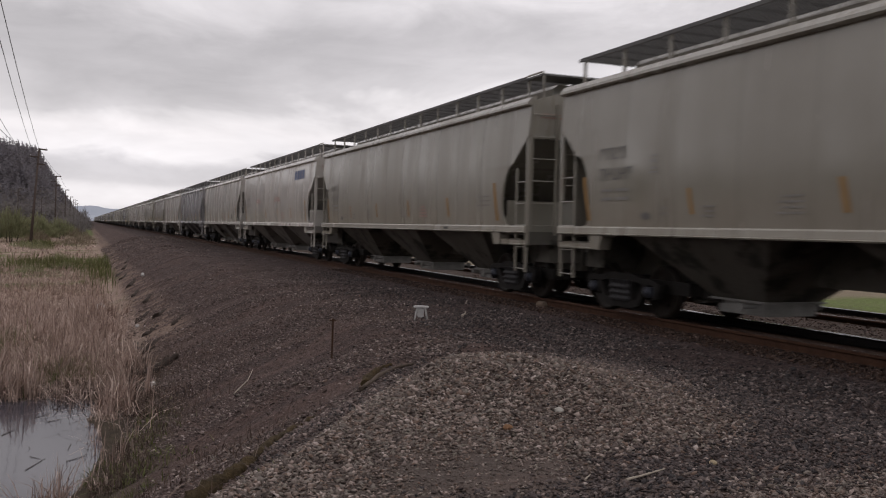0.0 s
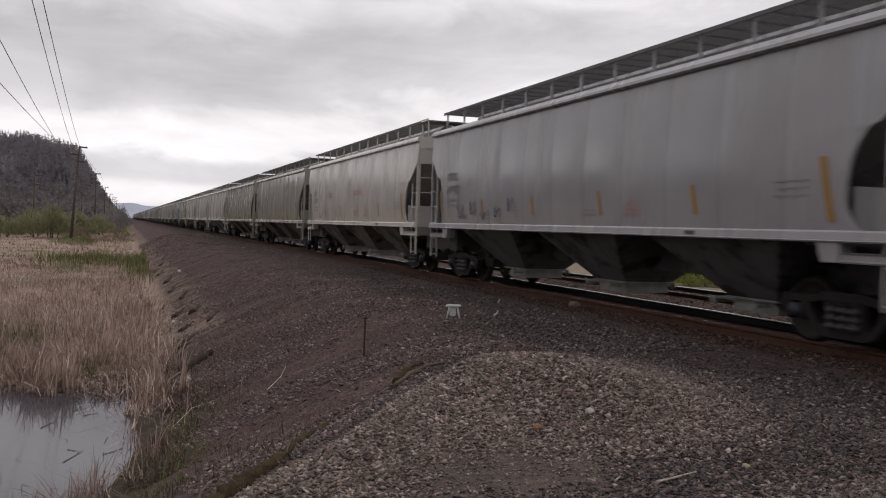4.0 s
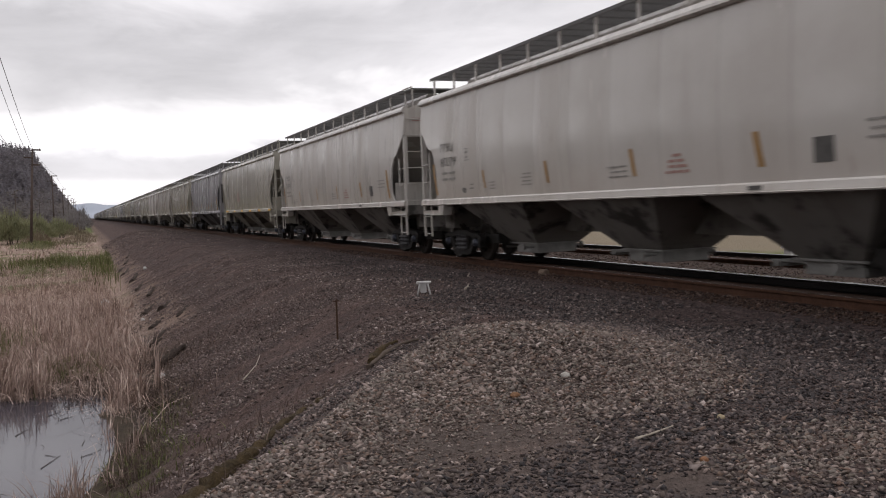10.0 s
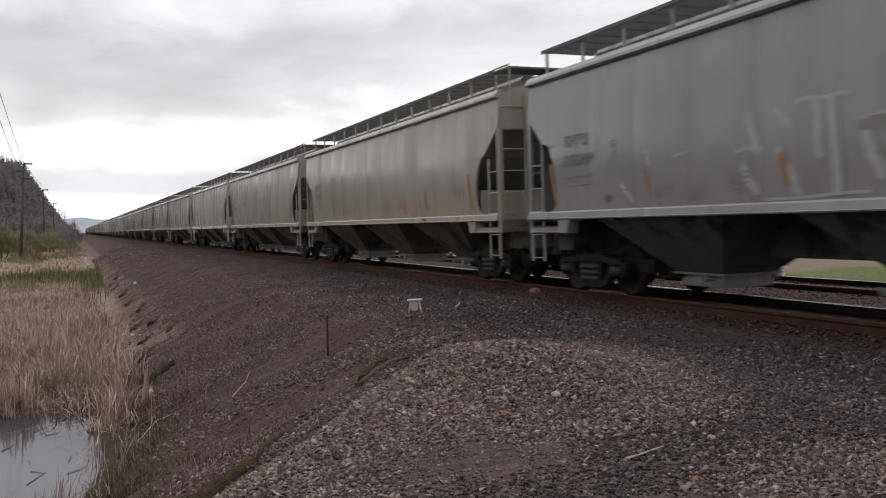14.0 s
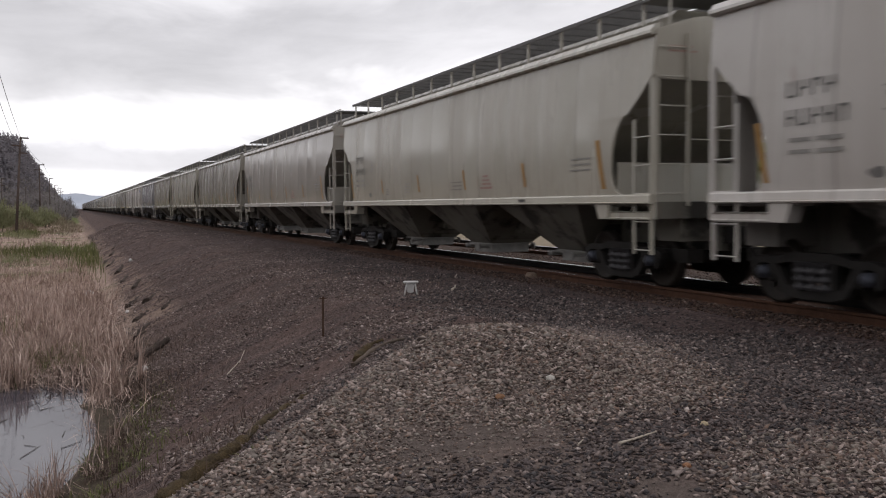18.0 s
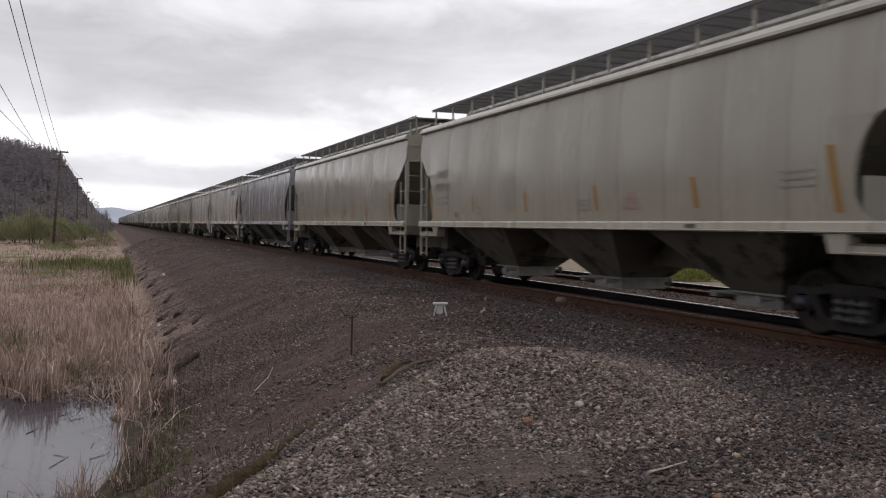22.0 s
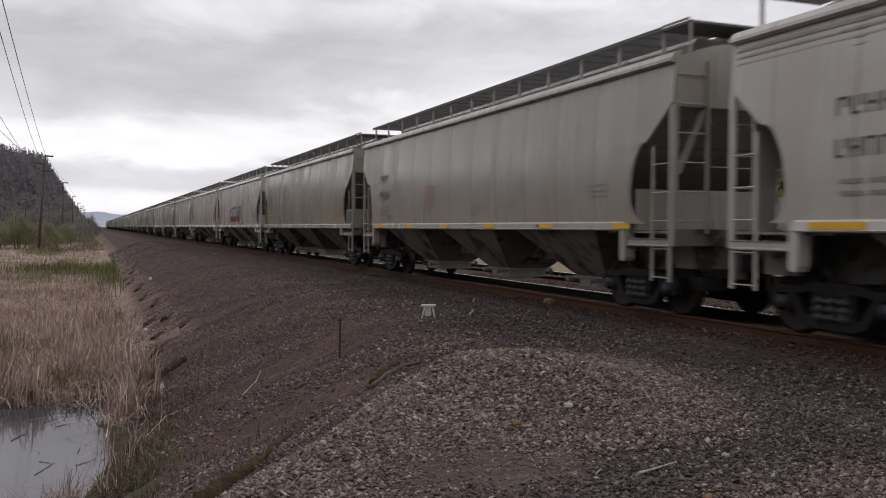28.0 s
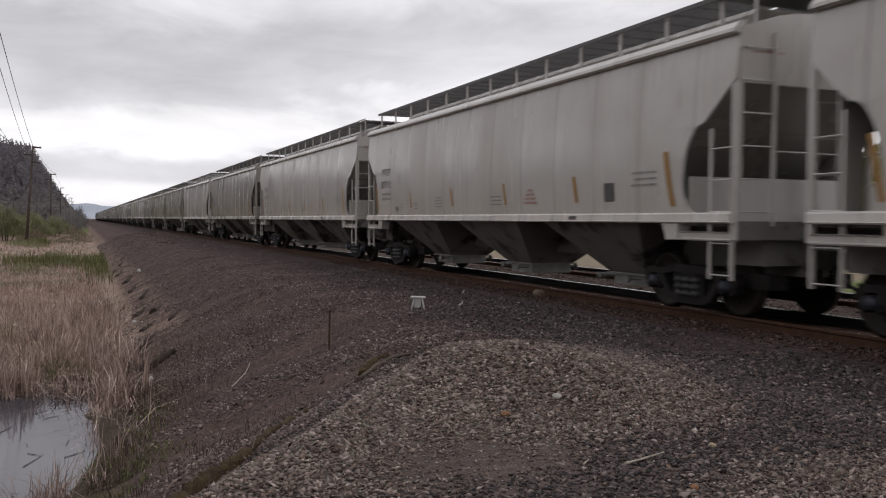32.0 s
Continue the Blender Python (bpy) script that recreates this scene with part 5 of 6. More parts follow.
# ---------------------------------------------------------------- dead reeds, grass, shrubs
def blade_material(name, stops, rough=0.8, thin=0.0):
    m, nt, bs = nodes_of(name)
    geo = nt.nodes.new("ShaderNodeNewGeometry")
    # whole stands differ in tone, besides each blade
    stand = math_node(nt, "MULTIPLY_ADD", noise_node(nt, geo.outputs["Position"], 0.55, 4), 0.6, math_node(nt, "MULTIPLY", noise_node(nt, geo.outputs["Position"], 0.12, 2), 0.4))
    c = ramp_node(nt, geo.outputs["Random Per Island"], stops)
    c = mix_node(nt, range_node(nt, stand, 0.58, 0.40, 0.0, 0.7), c, mix_node(nt, 1.0, c, (0.62, 0.56, 0.52), "MULTIPLY"))
    nt.links.new(c, bs.inputs["Base Color"])
    bs.inputs["Roughness"].default_value = rough
    bs.inputs["Specular IOR Level"].default_value = 0.25
    if thin:
        glow, mix = nt.nodes.new("ShaderNodeBsdfTranslucent"), nt.nodes.new("ShaderNodeMixShader")
        nt.links.new(c, glow.inputs["Color"])
        mix.inputs[0].default_value = thin
        nt.links.new(bs.outputs[0], mix.inputs[1]); nt.links.new(glow.outputs[0], mix.inputs[2])
        nt.links.new(mix.outputs[0], nt.nodes["Material Output"].inputs["Surface"])
    return m


REED = blade_material("dead_reed", [(0.0, (0.1870, 0.1287, 0.1080)), (0.35, (0.3520, 0.2553, 0.2160)), (0.75, (0.5170, 0.3956, 0.3402)), (1.0, (0.7480, 0.6119, 0.5400))])
WEED = blade_material("withered_weed", [(0.0, (0.05, 0.033, 0.027)), (0.6, (0.12, 0.082, 0.067)), (1.0, (0.26, 0.20, 0.165))])
GRASS = blade_material("spring_grass", [(0.0, (0.075, 0.085, 0.03)), (0.6, (0.13, 0.145, 0.05)), (1.0, (0.23, 0.22, 0.11))])


def scatter_blades(name, label, category, xy, height, width, lean, material, seed, base=None):
    """Tapering, bent blades; one strip of three quads each."""
    rng = np.random.default_rng(seed)
    n = len(xy)
    a, b = rng.uniform(0, 2 * np.pi, n), rng.uniform(0, 2 * np.pi, n)
    tilt = np.abs(rng.normal(0, lean, n))
    z = ground_z(xy[:, 0], xy[:, 1]) if base is None else np.full(n, base)
    side = np.stack([np.cos(b), np.sin(b), np.zeros(n)], -1)
    rows = []
    for t, w in ((0.0, 1.0), (0.4, 0.9), (0.75, 0.6), (1.0, 0.12)):
        out = height * tilt * t * t
        centre = np.stack([xy[:, 0] + np.cos(a) * out, xy[:, 1] + np.sin(a) * out, z + height * t * (1 - 0.35 * np.clip(tilt, 0, 1.6) * t) - 0.03], -1)
        rows += [centre - side * (width * w / 2)[:, None], centre + side * (width * w / 2)[:, None]]
    v = np.stack(rows, 1)
    quads = np.array([[0, 1, 3, 2], [2, 3, 5, 4], [4, 5, 7, 6]])
    f = quads[None] + (np.arange(n) * 8)[:, None, None]
    return tagged(cloud_mesh(name, v.reshape(-1, 3), f.reshape(-1, 4), material), label, category, kind="stuff")


def pond_r(x, y):
    return np.minimum(((x + 2.7) / 2.85) ** 2 + ((y - 15.2) / 5.1) ** 2, ((x + 0.45) / 0.75) ** 2 + ((y - 18.9) / 1.5) ** 2)


def marsh_points(n, x0, x1, y0, y1, seed, power=1.3):
    rng = np.random.default_rng(seed)
    x, y = rng.uniform(x0, x1, n), y0 + (y1 - y0) * rng.random(n) ** power
    toe = 0.80 - knots(y, (6, 8.2, 10.2, 12.4, 16, 20), (3.9, 2.9, 1.6, 0.8, 0.2, 0)) + 0.25 * np.sin(0.9 * y) + 0.18 * np.sin(2.7 * y + 1)
    clump = patches(x, y, 1.1, seed + 50)
    toe = toe + rng.exponential(0.16, n)
    keep = (x < toe) & (pond_r(x, y) > 0.93 + 0.10 * np.sin(5 * x + 3 * y)) & (rng.random(n) < np.clip(0.25 + 1.2 * clump, 0.1, 1))
    return np.stack([x, y], -1)[keep], rng


def reed_clumps(name, label, centres, blades, height, spread, width, material, seed, lean=0.55):
    """Tussocks: blades that share their tussock's lean and height, standing apart with gaps between them."""
    rng = np.random.default_rng(seed)
    n = len(centres)
    k = np.repeat(np.arange(n), blades)
    h0, way, bend = rng.uniform(*height, n), rng.uniform(0, 6.28, n), np.abs(rng.normal(0, lean, n))
    r, a = spread * rng.random(len(k)) ** 0.6 * rng.uniform(0.5, 1.2, n)[k], rng.uniform(0, 6.28, len(k))
    foot = centres[k] + np.stack([r * np.cos(a), r * np.sin(a)], -1)
    h = h0[k] * rng.uniform(0.35, 1.1, len(k))
    own, ownway = np.abs(rng.normal(0, 0.4, len(k))), rng.uniform(0, 6.28, len(k))
    snapped = rng.random(len(k)) < 0.26
    own = np.where(snapped, rng.uniform(0.7, 1.6, len(k)), own)
    dx = bend[k] * np.cos(way[k]) + own * np.cos(ownway) + 0.6 * r / spread * np.cos(a) * 0.4
    dy = bend[k] * np.sin(way[k]) + own * np.sin(ownway) + 0.6 * r / spread * np.sin(a) * 0.4
    tilt = np.hypot(dx, dy)
    b = rng.uniform(0, 6.28, len(k))
    w = width * rng.uniform(0.5, 1.4, len(k))
    z = np.maximum(ground_z(foot[:, 0], foot[:, 1]), WATER_Z - 0.1)
    side = np.stack([np.cos(b), np.sin(b), np.zeros(len(k))], -1)
    rows = []
    for t, q in ((0.0, 1.0), (0.45, 0.9), (0.78, 0.65), (1.0, 0.12)):
        drop = np.where(snapped & (t > 0.7), 0.45, 0.0)
        mid = np.stack([foot[:, 0] + dx * h * t * t * 0.6, foot[:, 1] + dy * h * t * t * 0.6, z + h * t * (1 - 0.3 * np.clip(tilt, 0, 1.6) * t - drop) - 0.03], -1)
        rows += [mid - side * (w * q / 2)[:, None], mid + side * (w * q / 2)[:, None]]
    v = np.stack(rows, 1)
    f = np.array([[0, 1, 3, 2], [2, 3, 5, 4], [4, 5, 7, 6]])[None] + (np.arange(len(k)) * 8)[:, None, None]
    return tagged(cloud_mesh(name, v.reshape(-1, 3), f.reshape(-1, 4), material), label, "reeds", kind="stuff")


def build_marsh():
    xy, rng = marsh_points(2600, -7.5, 1.5, 17.5, 36, 21, 1.25)
    mat = lambda p: ((p[:, 0] + 0.15) / 0.8) ** 2 + ((p[:, 1] - 20.6) / 1.5) ** 2 < 1
    xy = xy[~mat(xy) & (pond_r(xy[:, 0], xy[:, 1]) > 1.15)]
    reed_clumps("near_reeds", "dead tan reeds and cattail leaves in tussocks", xy, 20, (0.35, 0.95), 0.16, 0.020, REED, 22)
    rng = np.random.default_rng(24)
    xy = np.stack([rng.uniform(-5.5, 0.45, 260), rng.uniform(18.5, 21.5, 260)], -1)
    xy = xy[(pond_r(xy[:, 0], xy[:, 1]) > 0.98) & (pond_r(xy[:, 0], xy[:, 1]) < 1.7)]
    xy = xy[~mat(xy)]
    reed_clumps("cattails", "tall broken cattails along the pond", xy, 22, (0.6, 1.15), 0.17, 0.024, REED, 25, 0.5)
    xy = np.stack([rng.uniform(-1.6, -0.1, 80), rng.uniform(9.6, 13.2, 80)], -1)
    xy = xy[(pond_r(xy[:, 0], xy[:, 1]) > 0.9) & (xy[:, 0] < -1.3 + 0.42 * (xy[:, 1] - 9.0))]
    reed_clumps("shore_reeds", "dead tan reeds on the pond's shore", xy, 22, (0.4, 0.85), 0.17, 0.013, REED, 32, 0.45)
    xy = np.stack([rng.normal(0.30, 0.22, 26), rng.uniform(12.5, 19.5, 26)], -1)
    xy = xy[pond_r(xy[:, 0], xy[:, 1]) > 0.97]
    reed_clumps("bank_reeds", "thin dead reeds between pond and bank", xy, 9, (0.25, 0.7), 0.16, 0.012, REED, 34, 0.35)
    xy, rng = marsh_points(2400, -16, 1.9, 34, 75, 41)
    reed_clumps("middle_reeds", "dead tan reeds across the marsh", xy, 17, (0.25, 0.6), 0.4, 0.024, REED, 42)
    xy, rng = marsh_points(12000, -45, 1.4, 75, 200, 51)
    h = rng.uniform(0.15, 0.4, len(xy))
    scatter_blades("far_reeds", "dead tan reeds across the far marsh", "reeds", xy, h, rng.uniform(0.06, 0.13, len(xy)), 0.8, REED, 52)
    # fallen stalks along the shore
    xy, rng = marsh_points(9000, -7, 1.3, 12, 44, 61, 1.0)
    xy = xy[(pond_r(xy[:, 0], xy[:, 1]) > 1.35) & (xy[:, 1] > 15)]
    scatter_blades("fallen_reeds", "fallen reed stalks matted on the shore", "reeds", xy, rng.uniform(0.5, 1.0, len(xy)), rng.uniform(0.008, 0.016, len(xy)), 2.2, REED, 62)
    # a wet mat of broken stalks where the pond runs out, and loose stalks along its far edge
    rng = np.random.default_rng(63)
    xy = np.concatenate([np.stack([rng.normal(-0.15, 0.4, 420), rng.normal(20.5, 0.8, 420)], -1), np.stack([rng.uniform(-2.6, -0.9, 90), rng.normal(20.2, 0.22, 90)], -1)])
    scatter_blades("broken_reeds", "broken reed stalks matted at the water's edge", "reeds", xy, rng.uniform(0.2, 0.6, len(xy)), rng.uniform(0.008, 0.018, len(xy)), 1.9, REED, 64, WATER_Z + 0.03)
    xy = np.stack([rng.normal(-0.2, 0.45, 500), rng.normal(20.3, 0.8, 500)], -1)
    scatter_blades("wet_reeds", "dark wet reed bits at the water's edge", "reeds", xy, rng.uniform(0.1, 0.4, len(xy)), rng.uniform(0.012, 0.03, len(xy)), 1.7, WEED, 68, WATER_Z + 0.02)
    # withered weeds along the bank's foot
    rng = np.random.default_rng(65)
    y = 6.0 + 18 * rng.random(9000) ** 1.2
    x = 0.9 - knots(y, (6, 8.2, 10.2, 12.4, 16, 20), (3.9, 2.9, 1.6, 0.8, 0.2, 0)) + rng.exponential(0.5, 9000) * np.where(y < 11.5, 2.2, 1.0)
    keep = (patches(x, y, 1.9, 66) > 0.42) & (x < 2.6) & (-0.8 * x + 0.6 * y > 3.4)
    xy = np.stack([x, y], -1)[keep]
    scatter_blades("dry_weeds", "withered brown weeds along the bank's foot", "weeds", xy, rng.uniform(0.06, 0.34, len(xy)), rng.uniform(0.006, 0.013, len(xy)), 0.9, WEED, 67)
    x, y = rng.normal(0.45, 0.45, 2600), rng.uniform(10.5, 17.5, 2600)
    keep = (pond_r(x, y) > 1.0) & (patches(x, y, 2.3, 68) > 0.5)
    xy = np.stack([x, y], -1)[keep]
    scatter_blades("olive_weeds", "low olive-green weeds beside the pond", "weeds", xy, rng.uniform(0.05, 0.22, len(xy)), rng.uniform(0.010, 0.02, len(xy)), 0.9, GRASS, 69)
    x, y = rng.uniform(-5, 0.3, 3000), rng.uniform(19.5, 24, 3000)
    xy = np.stack([x, y], -1)[(pond_r(x, y) > 1.05) & (patches(x, y, 1.5, 70) > 0.5)]
    scatter_blades("shore_grass", "fresh green blades among the cattails", "grass", xy, rng.uniform(0.2, 0.55, len(xy)), rng.uniform(0.010, 0.018, len(xy)), 0.6, GRASS, 74)
    # green growth
    rng = np.random.default_rng(71)
    xy = np.concatenate([np.stack([rng.normal(-2.6, 2.4, 1300), rng.normal(75, 4.5, 1300)], -1), np.stack([rng.normal(-2.9, 0.8, 700), rng.normal(26, 1.2, 700)], -1), np.stack([rng.normal(1.0, 0.6, 700), rng.normal(66, 9, 700)], -1), np.stack([rng.normal(-6.0, 1.2, 900), rng.normal(131, 4, 900)], -1)])
    xy = xy[xy[:, 0] < 1.6]
    far = np.clip(xy[:, 1] / 60, 0.4, 2.0)
    scatter_blades("green_grass", "fresh green grass among dead reeds", "grass", xy, rng.uniform(0.4, 1.0, len(xy)), 0.035 * far, 0.5, GRASS, 72)
    xy = np.stack([rng.normal(0.75, 0.22, 700), rng.normal(6.35, 0.3, 700)], -1)
    scatter_blades("moss_tufts", "small mossy grass tufts beside the log", "grass", xy, rng.uniform(0.03, 0.09, len(xy)), np.full(len(xy), 0.008), 0.6, GRASS, 73)


build_marsh()

LEAF = blade_material("shrub_leaves", [(0.0, (0.035, 0.055, 0.016)), (0.6, (0.075, 0.105, 0.03)), (1.0, (0.14, 0.16, 0.06))])
WILLOW = blade_material("budding_willow_twigs", [(0.0, (0.19, 0.20, 0.11)), (0.6, (0.26, 0.268, 0.15)), (1.0, (0.33, 0.325, 0.21))], 0.8, 0.4)
LIME = blade_material("young_yellow_green_leaves", [(0.0, (0.15, 0.18, 0.05)), (0.6, (0.24, 0.26, 0.07)), (1.0, (0.33, 0.34, 0.12))], 0.8, 0.4)
# pale lilac needles: the distance's haze is put into their colour
HAZED_LEAF = blade_material("dark_conifer_needles", [(0.0, (0.218, 0.206, 0.228)), (0.6, (0.235, 0.222, 0.243)), (1.0, (0.252, 0.24, 0.252))], 0.8, 0.5)
SCRUB = blade_material("bare_scrub", [(0.0, (0.17, 0.135, 0.10)), (0.6, (0.25, 0.205, 0.15)), (1.0, (0.33, 0.29, 0.20))])
# far twigs greyed too, with haze in the colour
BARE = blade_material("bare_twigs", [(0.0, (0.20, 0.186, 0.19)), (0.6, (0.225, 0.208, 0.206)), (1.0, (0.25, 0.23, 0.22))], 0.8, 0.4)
BARK = simple("shrub_bark", (0.05, 0.042, 0.035), (0.11, 0.09, 0.075), 6, 0.9, 0, 0.4)


def leaf_cloud(rng, centres, radius, n, size):
    """Small leaf quads strewn through balls round the given centres."""
    c = centres[rng.integers(0, len(centres), n)]
    d = rng.normal(size=(n, 3)); d /= np.linalg.norm(d, axis=1)[:, None]
    p = c + d * (radius * rng.random(n) ** 0.45)[:, None]
    R = turned(rng, n)
    quad = np.array([[-1, -0.45, 0], [0.1, -0.7, 0], [1, 0.3, 0], [-0.2, 0.7, 0]])
    v = p[:, None, :] + np.einsum("nij,kj->nki", R, quad) * (size * rng.uniform(0.5, 1.3, n))[:, None, None]
    return v.reshape(-1, 3), np.arange(4 * n).reshape(n, 4)


def build_bush(kind, label, category, x, y, height, spread, leaves, size, material, seed, trunk=0.0):
    """A shrub or tree: tapered stems that fork, and a crown of many small leaves with gaps."""
    rng = np.random.default_rng(seed)
    z = float(ground_z(x, y))
    holder = tagged(new(kind), label, category)
    holder.location = (x, y, z)
    bm, tips = bmesh.new(), []
    stems = 1 if trunk else 4
    for s in range(stems):
        a = rng.uniform(0, 6.28)
        foot = Vector((0, 0, -0.1)) if trunk else Vector((0.15 * spread * math.cos(a), 0.15 * spread * math.sin(a), -0.1))
        top = Vector((0.3 * spread * math.cos(a), 0.3 * spread * math.sin(a), height * (0.75 if not trunk else 0.85)))
        r = height * (0.016 if trunk else 0.01)
        rod(bm, foot, top, r, 7, r * 0.25)
        for k in range(7 if trunk else 4):
            t = rng.uniform(max(0.25, trunk), 0.98)
            p = foot.lerp(top, t)
            b = rng.uniform(0, 6.28)
            q = p + Vector((spread * 0.8 * math.cos(b), spread * 0.8 * math.sin(b), height * rng.uniform(0.05, 0.22))) * (1.1 - 0.6 * t)
            rod(bm, p, q, r * 0.45, 5, r * 0.12)
            tips += [q[:], p.lerp(q, 0.6)[:]]
        tips.append(top[:])
    part("stem" if not trunk else "trunk", bm, BARK, holder)
    v, f = leaf_cloud(rng, np.array(tips), height * 0.17, leaves, size)
    v[:, 2] = np.maximum(v[:, 2], 0.02)
    crown = cloud_mesh("crown", v, f, material)
    crown.parent = holder
    return holder


def twig_shrub(label, x, y, height, spread, twigs, width, material, seed):
    """A loose shrub: a few stems, and a crown of many thin upright budding twigs with gaps."""
    rng = np.random.default_rng(seed)
    holder = tagged(new("shrub"), label, "shrub")
    holder.location = (x, y, float(ground_z(x, y)))
    bm = bmesh.new()
    for k in range(6):
        a, q = rng.uniform(0, 6.28), rng.uniform(0.2, 0.75)
        rod(bm, (0.2 * spread * math.cos(a), 0.2 * spread * math.sin(a), -0.1), (q * spread * math.cos(a), q * spread * math.sin(a), height * rng.uniform(0.5, 0.85)), 0.012 * height, 5, 0.004 * height)
    part("stem", bm, BARK, holder)
    n = twigs
    a, r = rng.uniform(0, 6.28, n), rng.random(n) ** 0.55
    lump = 0.72 + 0.28 * np.sin(3 * a + seed) * np.sin(2 * a + 2 * seed)
    top = height * (1 - 0.62 * r ** 2) * lump * rng.uniform(0.45, 1.08, n)
    low = top * rng.uniform(0.5, 0.88, n)
    px, py = spread * r * np.cos(a), spread * r * np.sin(a)
    ox, oy = 0.07 * height * rng.normal(0, 1, n) + 0.05 * px, 0.07 * height * rng.normal(0, 1, n) + 0.05 * py
    b = rng.uniform(0, 6.28, n)
    w = width * rng.uniform(0.5, 1.5, n)
    side = np.stack([np.cos(b) * w / 2, np.sin(b) * w / 2, np.zeros(n)], -1)
    foot, tip = np.stack([px, py, low], -1), np.stack([px + ox, py + oy, top], -1)
    mid = 0.5 * (foot + tip)
    v = np.stack([foot - 0.4 * side, foot + 0.4 * side, mid + side, tip, mid - side], 1)
    crown = cloud_mesh("crown", v.reshape(-1, 3), np.arange(5 * n).reshape(n, 5), material)
    crown.parent = holder
    return holder


def build_plants():
    rng = random.Random(8)
    for k in range(26):
        x = -44 + 37 * (k + rng.random()) / 26
        twig_shrub("budding green willow shrub at the marsh edge", x, rng.uniform(165, 225), rng.uniform(2.4, 5.0), rng.uniform(2.8, 4.6), 2200, 0.11, WILLOW, 100 + k)
    for x, y, h, w in ((-10.5, 150, 6.5, 3.4), (-13.5, 158, 5.5, 3.6), (-8.0, 172, 5.6, 3.2), (-17.5, 150, 4.0, 3.0), (-4.6, 182, 4.6, 3.4), (-22, 160, 3.6, 3.6)):
        twig_shrub("tall budding green willow at the marsh edge", x, y, h, w, 2800, 0.095, WILLOW, int(500 + y + x))
    for k in range(12):
        twig_shrub("bare brown scrub along the track's foot", rng.uniform(-7, 0.5), 130 + 16 * k, rng.uniform(1.4, 2.8), rng.uniform(1.8, 3.0), 900, 0.07, SCRUB, 150 + k)
    for k in range(34):
        y = 230 + 18 * k
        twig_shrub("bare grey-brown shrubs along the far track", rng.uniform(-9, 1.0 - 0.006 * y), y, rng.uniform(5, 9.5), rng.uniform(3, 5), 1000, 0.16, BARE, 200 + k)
    for x, y, h in ((-5.6, 118, 1.5), (-4.6, 112, 1.2), (-2.4, 86, 1.0), (-7.5, 120, 1.4), (-1.2, 70, 0.8), (-3.4, 64, 0.9)):
        twig_shrub("low green shrub standing in dead reeds", x, y, h, h * 1.1, 600, 0.03, WILLOW, int(300 + 7 * y + x))
    # shrubs on the far side of the second track
    for x, y, h in ((22.9, 32.9, 0.95), (23.8, 32.3, 1.05), (24.5, 31.6, 0.9), (21.8, 29.7, 0.6), (22.5, 29.4, 0.55), (21.2, 30.2, 0.6)):
        twig_shrub("low yellow-green shrub beyond the second track", x, y, h, 0.8, 1100, 0.06, LIME, int(700 + 10 * x))
    # trees beyond the tracks
    for k in range(9):
        a, d = math.radians(40.5 + 1.2 * k), 56 + 3.5 * (k % 3)
        build_bush("tree", "taller spring-green tree beyond the field", "tree", d * math.sin(a), d * math.cos(a), 5.4 + 0.5 * ((5 * k) % 4), 2.6, 3600, 0.30, LIME, 480 + k, 0.12)
    for k in range(22):
        build_bush("tree", "broad green tree beyond the field", "tree", 50 + rng.uniform(-3, 26), 6 + 5.5 * k, rng.uniform(3.2, 6.0), rng.uniform(2.4, 3.8), 1300, 0.26, LEAF, 400 + k, 0.2)
    for k in range(16):
        twig_shrub("leafy green shrub at the field's edge", 44 + rng.uniform(-3, 5), 4 + 6.5 * k, rng.uniform(1.0, 2.2), rng.uniform(2.2, 3.6), 700, 0.14, LEAF, 440 + k)


build_plants()


